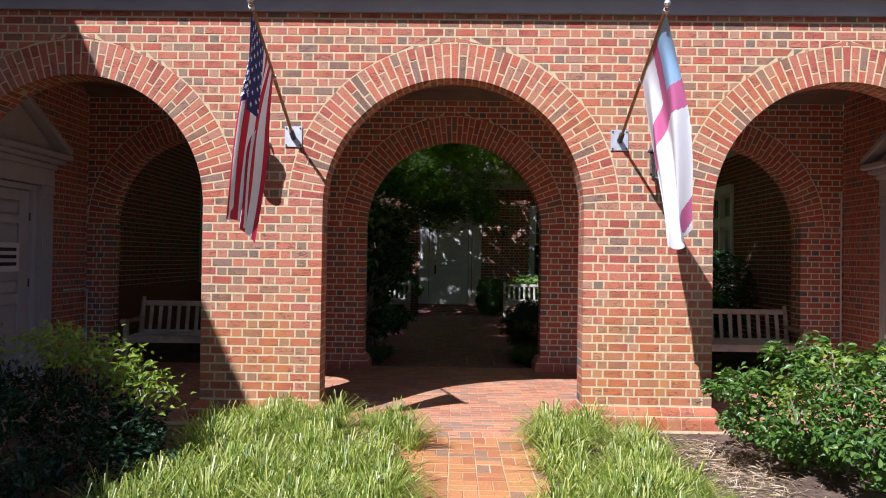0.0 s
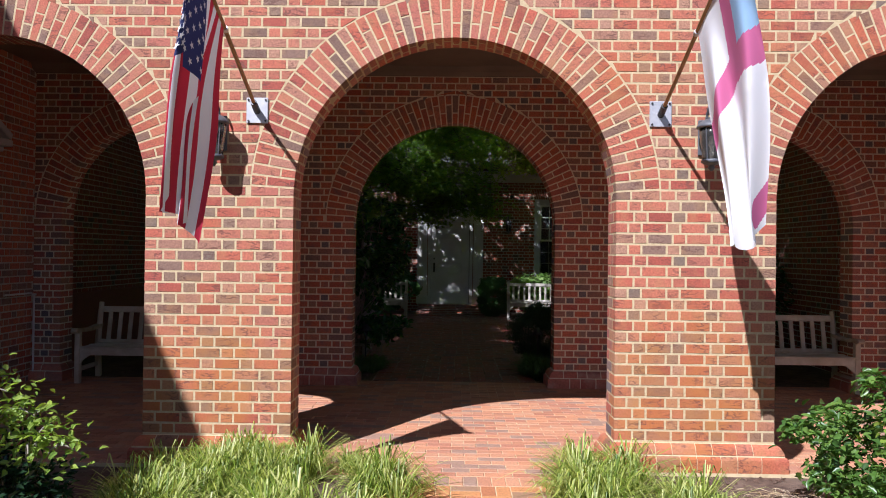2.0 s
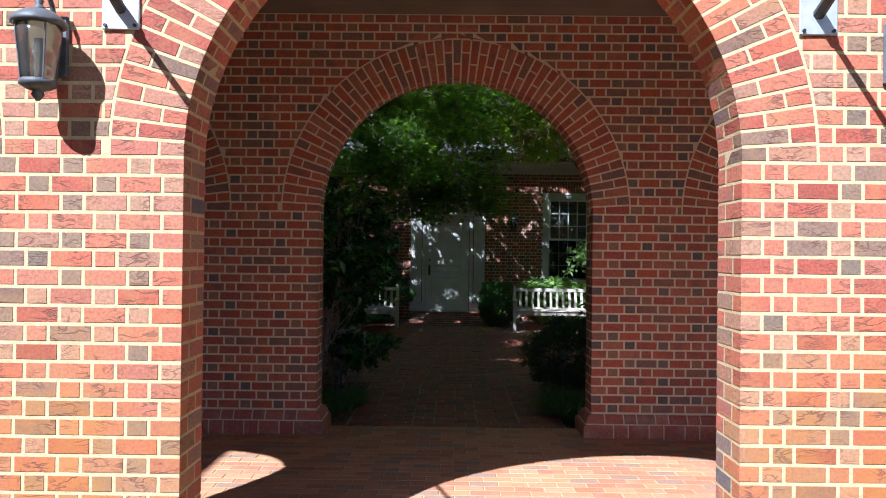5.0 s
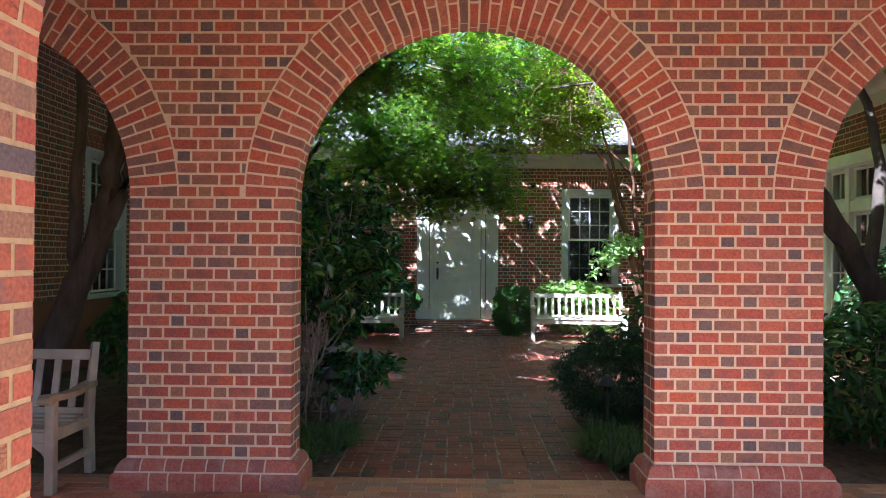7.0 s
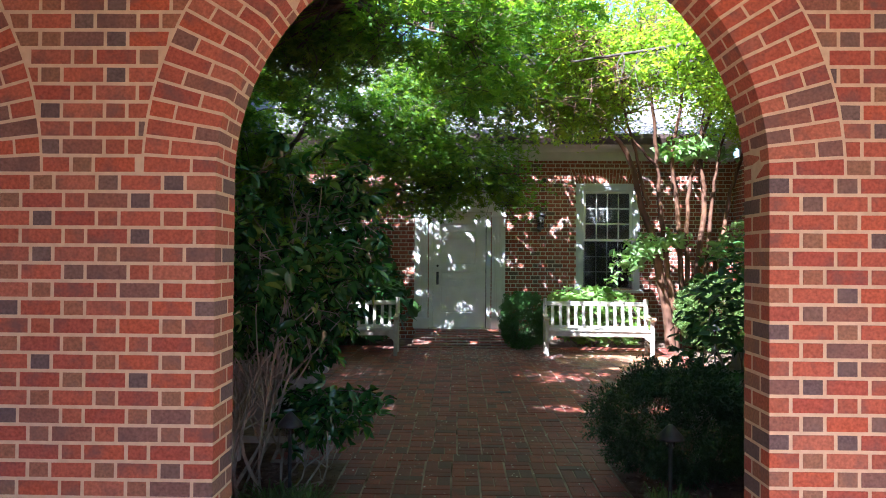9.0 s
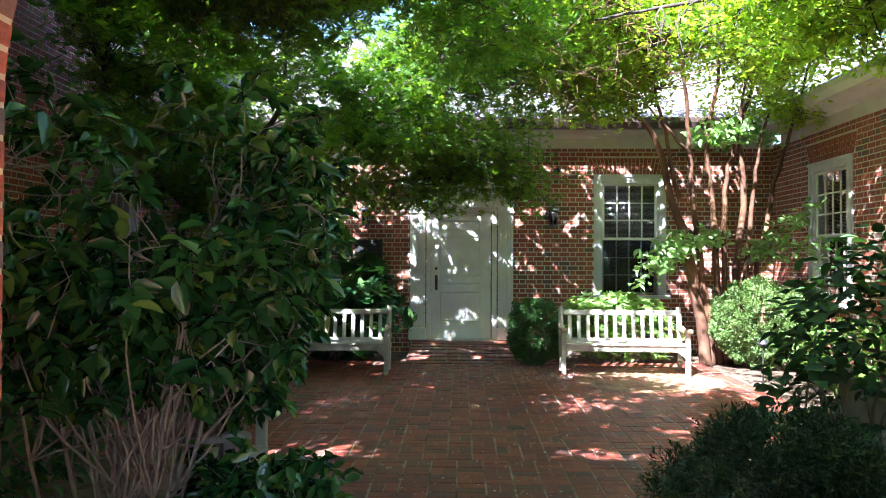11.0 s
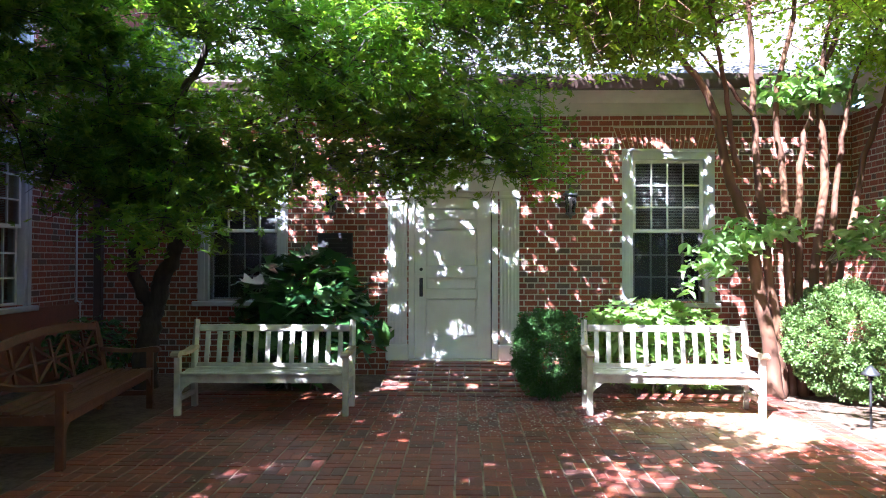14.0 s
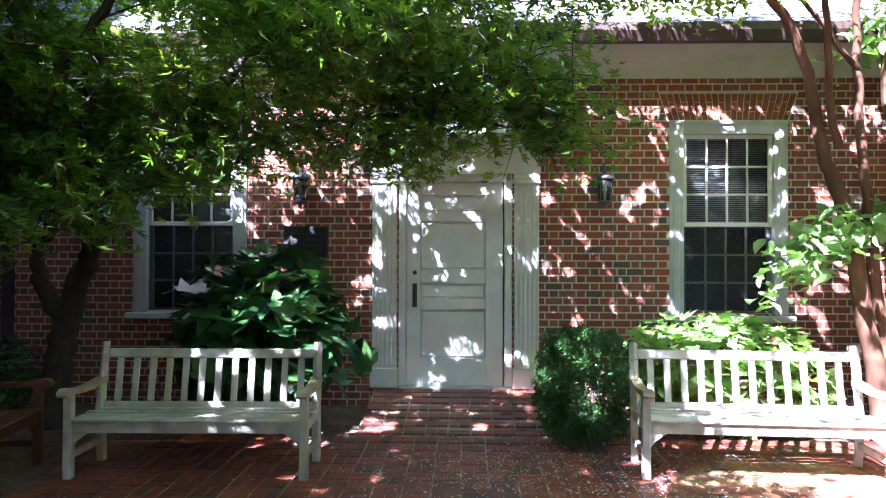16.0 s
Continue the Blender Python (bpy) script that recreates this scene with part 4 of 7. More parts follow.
def window(name, m, label, width=WIN_W, z0=0.965, height=WIN_H, blinds=0.0, screen=False):
    """A double-hung sash window; u from 0 to width, in a wall whose face is at depth 0."""
    w = thing(name, label, "window", "sash windows", m, "structure")
    c, z1 = 0.15, z0 + height
    s = Shape()
    s.box(0, c, -0.02, 0.14, z0, z1, 0.006)
    s.box(width - c, width, -0.02, 0.14, z0, z1, 0.006)
    s.box(c, width - c, -0.02, 0.14, z1 - c, z1, 0.006)
    s.box(0.03, c - 0.05, -0.035, -0.021, z0, z1 - 0.03, 0.004)
    s.box(width - c + 0.05, width - 0.03, -0.035, -0.021, z0, z1 - 0.03, 0.004)
    s.box(0.0, width, -0.045, -0.021, z1 - 0.045, z1, 0.006)
    part("casing", s, DOOR_PAINT, w)
    part("sill", Shape().box(-0.06, width + 0.06, -0.09, 0.14, z0 - 0.07, z0 - 0.002, 0.012), DOOR_PAINT, w)
    zm = z0 + height * 0.465
    sash(w, "lower_sash", c, width - c, z0, zm + 0.02, 0.075, 4, 3)
    sash(w, "upper_sash", c, width - c, zm - 0.02, z1 - c, 0.03, 4, 3)
    if screen:
        p = part("insect_screen", Shape().box(c + 0.004, width - c - 0.004, 0.05, 0.052, z0 + 0.02, zm - 0.022), SCREEN, w, "dark insect screen before the lower sash")
        p.visible_shadow = False
    if blinds:
        b2 = Shape()
        z = z1 - c - 0.04
        while z > z1 - c - blinds:
            b2.box(c + 0.02, width - c - 0.02, 0.16, 0.185, z, z + 0.004)
            z -= 0.021
        b2.box(c + 0.02, width - c - 0.02, 0.16, 0.185, z - 0.01, z + 0.014, 0.003)
        part("blind", b2, BLIND, w, "white slatted blind half let down")
    # shallow box behind the sashes, coloured dark in place of an unlit room
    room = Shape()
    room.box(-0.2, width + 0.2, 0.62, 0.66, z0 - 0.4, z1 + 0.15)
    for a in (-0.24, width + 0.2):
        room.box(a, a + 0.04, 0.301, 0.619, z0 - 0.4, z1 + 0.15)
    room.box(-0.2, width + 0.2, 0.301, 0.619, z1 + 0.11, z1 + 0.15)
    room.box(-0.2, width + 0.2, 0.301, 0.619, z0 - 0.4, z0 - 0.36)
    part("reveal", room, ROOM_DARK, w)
    return w


window("window_1", rot_z(0, 2.23, H), "white sash window with half-lowered blinds", blinds=1.0, screen=True)
window("window_2", rot_z(0, -3.69, H), "white sash window, dark inside, behind foliage", screen=True)
window("window_3", rot_z(90, LEFT_WALL, 12.3), "white sash window with closed blinds in shade", blinds=1.9)
window("window_4", rot_z(90, LEFT_WALL, 8.6), "white sash window in the shaded wing", blinds=1.5)
window("window_5", rot_z(90, LEFT_WALL, 8.6), "white upper sash window in the shaded wing", z0=4.2, height=2.0, blinds=1.0)
window("window_6", rot_z(90, LEFT_WALL, 12.3), "white upper sash window in the shaded wing", z0=4.2, height=2.0, blinds=1.0)
window("window_7", rot_z(-90, RIGHT_WALL, 13.3), "white sash window of the sunny wing", blinds=1.0)

# wide glazed door set with a transom in the right wing
fr = thing("window_8", "wide white glazed door with side lights and transom", "window", "", rot_z(-90, RIGHT_WALL, 9.25), "structure")
s = Shape()
for a, b2 in ((0, 0.12), (0.62, 0.74), (1.36, 1.48), (1.98, 2.10)):
    s.box(a, b2, -0.04, 0.14, 0.35, 2.95, 0.008)
for a, b2 in ((0.35, 0.5), (2.2, 2.36), (2.82, 2.95)):
    s.box(0.12, 0.62, -0.03, 0.13, a, b2, 0.006)
    s.box(0.74, 1.36, -0.03, 0.13, a, b2, 0.006)
    s.box(1.48, 1.98, -0.03, 0.13, a, b2, 0.006)
s.box(-0.1, 2.2, -0.12, -0.041, 2.83, 3.0, 0.01)
part("casing", s, WHITE_PAINT, fr)
for a, b2 in ((0.125, 0.615), (0.745, 1.355), (1.485, 1.975)):
    sash(fr, "sash", a, b2, 0.505, 2.195, 0.03, 2, 4)
    sash(fr, "transom_light", a, b2, 2.365, 2.815, 0.03, 2, 1)
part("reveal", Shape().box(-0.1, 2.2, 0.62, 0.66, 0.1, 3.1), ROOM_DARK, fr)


def panel_door(name, m, label, x0, x1, z0, z1, panels, handle_side=0, paint=None):
    """A panelled leaf with a lever and plate, in a fluted pilaster surround with an entablature and pediment."""
    paint = paint or WHITE_PAINT
    d = thing(name, label, "door", "panelled doors", m, "structure")
    leaf = Shape()
    pa, pb = x0 + 0.15, x1 - 0.19
    leaf.box(x0, x1, 0.066, 0.09, z0, z1)
    leaf.box(x0, pa, 0.02, 0.065, z0, z1, 0.004)
    leaf.box(pb, x1, 0.02, 0.065, z0, z1, 0.004)
    edges = [z0] + [v for p in panels for v in p] + [z1]
    for a, b2 in zip(edges[0::2], edges[1::2]):
        leaf.box(pa + 0.0005, pb - 0.0005, 0.02, 0.065, a, b2, 0.004)
    lf = part("leaf", leaf, paint, d)
    for a, b2 in panels:
        part("panel", Shape().box(pa + 0.016, pb - 0.016, 0.034, 0.0665, a + 0.016, b2 - 0.018, 0.008), paint, lf)
    hx = x0 + 0.09 if handle_side == 0 else x1 - 0.09
    hd = part("handle", Shape().box(hx - 0.025, hx + 0.025, 0.008, 0.02, z0 + 0.86, z0 + 1.12, 0.006), DARK_METAL, d, "dark metal handle plate and thumb latch")
    part("grip", Shape().tube([(hx, 0.0, z0 + 1.08), (hx, -0.045, z0 + 1.05), (hx, -0.05, z0 + 0.95), (hx, 0.005, z0 + 0.87)], 0.01, 8), DARK_METAL, hd)
    part("lock", Shape().tube([(hx, 0.022, z0 + 1.24), (hx, -0.002, z0 + 1.24)], 0.024, 14), DARK_METAL, d)
    for z in (z0 + 0.3, z0 + 1.1, z0 + 1.9):
        part("hinge", Shape().tube([(x1 + 0.006, 0.014, z), (x1 + 0.006, 0.014, z + 0.1)], 0.009, 8), DARK_METAL, d)
    jamb = Shape()
    jamb.box(x0 - 0.085, x0 - 0.004, -0.02, 0.1, z0, z1 + 0.08, 0.006)
    jamb.box(x1 + 0.014, x1 + 0.10, -0.02, 0.1, z0, z1 + 0.08, 0.006)
    jamb.box(x0 - 0.004, x1 + 0.014, -0.02, 0.1, z1 + 0.006, z1 + 0.08, 0.006)
    part("jamb", jamb, paint, d)
    w = 0.31
    for a in (x0 - 0.085 - w, x1 + 0.10):
        p = Shape()
        p.box(a + 0.02, a + w - 0.02, -0.05, -0.003, z0 + 0.2, z1 - 0.02)
        for i in range(6):
            f = a + 0.035 + i * (w - 0.07) / 5.0
            p.box(f - 0.013, f + 0.013, -0.064, -0.051, z0 + 0.22, z1 - 0.05, 0.006)
        p.box(a, a + w, -0.075, -0.003, z0 - 0.02, z0 + 0.2, 0.01)
        p.box(a, a + w, -0.08, -0.003, z1 - 0.02, z1 + 0.03, 0.012)
        p.box(a + 0.01, a + w - 0.01, -0.07, -0.003, z1 + 0.03, z1 + 0.085, 0.006)
        part("pilaster", p, paint, d)
    e = Shape()
    xa, xb = x0 - 0.085 - w, x1 + 0.10 + w
    e.box(xa, xb, -0.06, -0.003, z1 + 0.088, z1 + 0.3, 0.006)
    e.box(xa - 0.02, xb + 0.02, -0.085, -0.003, z1 + 0.30, z1 + 0.37, 0.01)
    e.box(xa - 0.08, xb + 0.08, -0.16, -0.003, z1 + 0.371, z1 + 0.43, 0.012)
    e.box(xa - 0.15, xb + 0.15, -0.22, -0.003, z1 + 0.431, z1 + 0.51, 0.015)
    part("entablature", e, paint, d)
    xm, zp, apex = (xa + xb) / 2, z1 + 0.512, 0.56
    t = Shape()
    t.add([(xa - 0.05, -0.06, zp), (xb + 0.05, -0.06, zp), (xm, -0.06, zp + apex), (xa - 0.05, -0.003, zp), (xb + 0.05, -0.003, zp), (xm, -0.003, zp + apex)],
          [(0, 1, 2), (3, 5, 4), (0, 2, 5, 3), (1, 4, 5, 2), (0, 3, 4, 1)])
    part("tympanum", t, paint, d)
    for s2 in (-1, 1):
        xe = xm + s2 * ((xb - xa) / 2 + 0.15)
        length = math.hypot(xe - xm, apex)
        ang = math.atan2(apex, abs(xe - xm))
        k = Shape().box(0, length, -0.2, -0.004, 0.0, 0.075, 0.012)
        part("raking_cornice", k, paint, d, m=Matrix.Translation((xe, 0, zp + 0.002)) @ Matrix.Rotation(math.pi if s2 > 0 else 0, 4, "Z") @ Matrix.Diagonal((1, 1 if s2 < 0 else -1, 1, 1)) @ Matrix.Rotation(-ang, 4, "Y"))
    part("threshold", Shape().box(x0 - 0.08, x1 + 0.1, -0.06, 0.1, z0 - 0.04, z0 - 0.005, 0.01), TRIM_PAINT, d)
    return d


panel_door("door_1", rot_z(0, 0, H), "closed white panelled door between fluted pilasters, dappled with sun", -0.64, 0.42, 0.175, 2.41,
           [(0.475, 1.01), (1.13, 1.30), (1.45, 1.98), (2.09, 2.27)])
panel_door("door_2", rot_z(90, LEFT_END, 1.40), "closed grey-painted panelled door in the shaded end wall", -0.52, 0.52, -0.01, 2.25, [(0.3, 0.9), (1.02, 1.18), (1.32, 1.85), (1.95, 2.12)], 0, DOOR_PAINT)
panel_door("door_3", rot_z(-90, RIGHT_END, 1.40), "closed grey-painted panelled door in the shaded end wall", -0.52, 0.52, -0.01, 2.25, [(0.3, 0.9), (1.02, 1.18), (1.32, 1.85), (1.95, 2.12)], 0, DOOR_PAINT)
notice = thing("notice", "small white paper notice taped to the door", "notice", m=rot_z(90, LEFT_END + 0.0, 1.40))
part("sheet", Shape().box(-0.12, 0.32, 0.008, 0.0125, 1.28, 1.62), WHITE_CLOTH, notice)
for i in range(3):
    part("text_bar", Shape().box(-0.06, 0.26, 0.005, 0.008, 1.35 + i * 0.085, 1.39 + i * 0.085), DARK_METAL, notice)

plq = thing("plaque", "dark bronze plaque on the brick wall", "plaque", m=rot_z(0, 0, H))
part("plate", Shape().box(-1.985, -1.52, -0.03, -0.004, 1.595, 1.91, 0.006), PLAQUE, plq)
part("rim", Shape().box(-2.0, -1.505, -0.02, -0.003, 1.58, 1.925, 0.004), DARK_METAL, plq)
for i in range(4):
    part("text_bar", Shape().box(-1.92, -1.585, -0.0335, -0.0305, 1.64 + i * 0.065, 1.655 + i * 0.065), DARK_METAL, plq)


def lantern(m, label):
    """A wall lantern with a tapered glass body, hood, scroll and back plate; its bracket springs from the wall at depth 0."""
    t = thing("wall_lantern", label, "lantern", "wall lanterns", m)
    y = -0.15
    part("back_plate", Shape().box(-0.055, 0.055, -0.022, -0.003, -0.10, 0.17, 0.01), PAINTED_IRON, t)
    part("bracket", Shape().tube([(0, -0.02, 0.10), (0, -0.05, 0.2), (0, -0.1, 0.265), (0, -0.15, 0.26), (0, -0.165, 0.225), (0, -0.15, 0.2)], [0.011, 0.011, 0.01, 0.009, 0.008, 0.007], 8), PAINTED_IRON, t)
    part("finial", Shape().lathe([(0.008, 0.205), (0.02, 0.19), (0.012, 0.175), (0.022, 0.165), (0.03, 0.15)], (0, y, 0), 12), PAINTED_IRON, t, smooth=True)
    part("hood", Shape().lathe([(0.025, 0.155), (0.06, 0.145), (0.095, 0.12), (0.108, 0.10), (0.108, 0.088), (0.09, 0.085)], (0, y, 0), 16), PAINTED_IRON, t, smooth=True)
    part("glass", Shape().lathe([(0.088, 0.083), (0.085, 0.03), (0.073, -0.06), (0.066, -0.12), (0.066, -0.145)], (0, y, 0), 16), LANTERN_GLASS, t, "frosted bottle-shaped glass", True)
    ribs = Shape()
    for k in range(4):
        a = math.pi / 4 + k * math.pi / 2
        ribs.tube([(r * math.cos(a), y + r * math.sin(a), z) for r, z in ((0.09, 0.085), (0.087, 0.03), (0.075, -0.06), (0.068, -0.145))], 0.004, 6)
    part("frame", ribs, PAINTED_IRON, t)
    part("base", Shape().lathe([(0.072, -0.145), (0.074, -0.165), (0.05, -0.18), (0.02, -0.19), (0.026, -0.205), (0.008, -0.23)], (0, y, 0), 14), PAINTED_IRON, t, smooth=True)
    part("bulb", Shape().lathe([(0.012, -0.14), (0.012, -0.06), (0.02, -0.03), (0.012, 0.03)], (0, y, 0), 8), WHITE_PAINT, t)
    part("arm", Shape().tube([(0, -0.02, -0.06), (0, -0.07, -0.1), (0, -0.09, -0.14)], 0.008, 6), PAINTED_IRON, t)
    return t


first = lantern(rot_z(0, -1.79, 0, 2.415), "black metal wall lantern with smoky glass on the sunlit pier")
copy_thing(first, rot_z(0, 1.875, 0, 2.415))
dark = copy_thing(first, rot_z(0, 1.50, H, 2.34))
tagged(dark, "black metal wall lantern beside the courtyard door")
copy_thing(dark, rot_z(0, -1.79, H, 2.34))
copy_thing(dark, rot_z(-90, RIGHT_WALL, 10.6, 2.40))


spot = thing("wall_spotlight", "small dark spotlight fixed to the house wall", "lamp")
part("base", Shape().lathe([(0.045, 0), (0.045, 0.02), (0.02, 0.03)], (0, 0, 0), 12), DARK_METAL, spot, m=Matrix.Translation((1.61, H - 0.002, 3.16)) @ Matrix.Rotation(math.pi / 2, 4, "X"))
part("head", Shape().tube([(1.61, H - 0.03, 3.16), (1.57, H - 0.12, 3.14)], [0.035, 0.05], 12), DARK_METAL, spot)

# ---- flags ----
def flag(side, label, colour_of, mats):
    """A flag on a slanting pole; hoist along the pole, fly hanging down in folds."""
    f = thing("flag", label, "flag", "flags on the arcade front")
    bx = -1.51 if side < 0 else 1.54
    bz = 2.62
    base, way = Vector((bx, -0.01, bz)), Vector((side * -0.043, -1.0, 0.374)).normalized()
    plate = Shape().box(bx - 0.083, bx + 0.083, -0.014, -0.003, bz - 0.09, bz + 0.105, 0.004)
    pp = part("mounting_plate", plate, ZINC, f, "square zinc mounting plate")
    for dx in (-0.065, 0.065):
        for dz in (-0.072, 0.087):
            part("bolt", Shape().tube([(bx + dx, -0.013, bz + dz), (bx + dx, -0.022, bz + dz)], 0.008, 6), DARK_METAL, pp)
    part("socket", Shape().tube([base, base + way * 0.13], [0.026, 0.024], 10), DARK_METAL, f)
    part("pole", Shape().tube([base + way * 0.10, base + way * 1.86], 0.014, 10), POLE_WOOD, f, "slanting brown wooden flagpole")
    part("finial", Shape().lathe([(0.012, 0), (0.025, 0.02), (0.012, 0.05)], base + way * 1.86, 8), ZINC, f)
    for d in (0.96, 1.80):
        part("ring", Shape().tube([base + way * d, base + way * (d + 0.03)], 0.02, 10), ZINC, f)
    top, low = base + way * 1.82, base + way * 0.985
    # lower corners of the fly, below the pole's tip and below its ring; the outer corner of each bottom edge hangs highest
    foot_top, foot_low = (Vector((-1.72, -1.24, 1.80)), Vector((-1.565, -1.12, 1.65))) if side < 0 else (Vector((1.82, -1.22, 1.76)), Vector((1.70, -0.92, 1.63)))
    nu, nv = 156, 160
    grid, fs, mi = [], [], []
    for j in range(nv + 1):
        v = j / nv
        fold = min(1.0, v * 2.2)
        for i in range(nu + 1):
            u = i / nu
            a = top.lerp(low, u)
            # most of the cloth is drawn into a few broad folds that lie one behind the other
            g = u + 0.09 * fold * math.sin(u * 12.5 + 0.5)
            b2 = foot_top.lerp(foot_low, g)
            p = a.lerp(b2, v)
            deep = 0.055 * fold * math.sin(u * 12.5 + 1.7 + 0.5 * v) + 0.016 * math.sin(7 * v + 11 * u)
            wide = (0.03 if side < 0 else 0.045) * fold * math.cos(u * 12.5 + 0.4 * v) + 0.012 * fold * math.sin(5 * v + 4 * u)
            if side < 0:
                bow = -0.015 * (1 - u) * math.sin(math.pi * v) - 0.035 * u * v
                tail = -0.05 * max(0.0, u - 0.8) / 0.2 * v
                notch = 0.05 * v * math.sin(math.pi * u) * 0.5
            else:
                bow = 0.05 * math.sin(math.pi * v) * (1 - u)
                tail = -0.09 * v * math.sin(math.pi * min(1.0, u * 1.25))
                notch = 0.0
            grid.append((p.x + wide + bow, p.y + deep, p.z + tail + notch))
    for j in range(nv):
        for i in range(nu):
            o = j * (nu + 1) + i
            fs.append((o, o + 1, o + nu + 2, o + nu + 1))
            mi.append(colour_of((i + 0.5) / nu, (j + 0.5) / nv))
    cloth = Shape()
    cloth.add(grid, fs)
    cloth.mi = mi
    part("cloth", cloth, mats, f, "hanging flag cloth in soft folds", True)
    return f, grid, nu, nv


us, grid, nu, nv = flag(-1, "striped flag with starred blue canton hanging from a wooden pole",
                        lambda u, v: 2 if (u < 7 / 13 and v < 0.4) else (0 if int(u * 13) % 2 == 0 else 1), [RED_CLOTH, WHITE_CLOTH, BLUE_CLOTH])
for r in range(9):
    for c in range(6 if r % 2 == 0 else 5):
        u, v = (r + 1) / 10 * 7 / 13, (c + (0.5 if r % 2 == 0 else 1.0)) / 6 * 0.4
        i, j = u * nu, v * nv
        p00, pu, pv = (Vector(grid[int(j + dj) * (nu + 1) + int(i + di)]) for di, dj in ((0, 0), (1, 0), (0, 1)))
        eu, ev = (pu - p00).normalized(), (pv - p00).normalized()
        nn = eu.cross(ev).normalized()
        stars = Shape()
        for sgn in (1, -1):
            ring = []
            for k in range(10):
                rad = 0.023 if k % 2 == 0 else 0.0095
                a = math.pi / 2 + k * math.pi / 5
                ring.append(p00 + eu * rad * math.cos(a) + ev * rad * math.sin(a) + nn * 0.004 * sgn)
            ring.append(p00 + nn * 0.004 * sgn)
            stars.add(ring, [(k, (k + 1) % 10, 10) for k in range(10)])
        part("star", stars, WHITE_CLOTH, us)



def pale_flag(u, v):
    """Crimson bars on white, with a sky-blue field at the pole's tip."""
    for (a, b), (c, d) in (((0.47, -0.1), (0.42, 0.31)), ((0.42, 0.30), (1.1, 0.52)), ((0.42, 0.31), (-0.1, 0.35)), ((-0.1, 0.86), (0.1, 0.92))):
        t = max(0.0, min(1.0, ((u - a) * (c - a) + (v - b) * (d - b)) / ((c - a) ** 2 + (d - b) ** 2)))
        if math.hypot((u - a - t * (c - a)) * 0.8, v - b - t * (d - b)) < 0.06:
            return 1
    return 2 if v < 0.30 and u < 0.44 else 0


flag(1, "white flag with crimson diagonal bars and a sky-blue corner", pale_flag, [PALE_CLOTH, CRIMSON_CLOTH, SKY_CLOTH])


# ---- benches ----
def court(x, y):
    """From the garden's own plan, laid out from the arcade's back wall, to the world."""
    return (x + 0.0228 * (y - 3.05), 3.27 + 1.016 * (y - 3.05)) if y > 3.0 else (x, y)


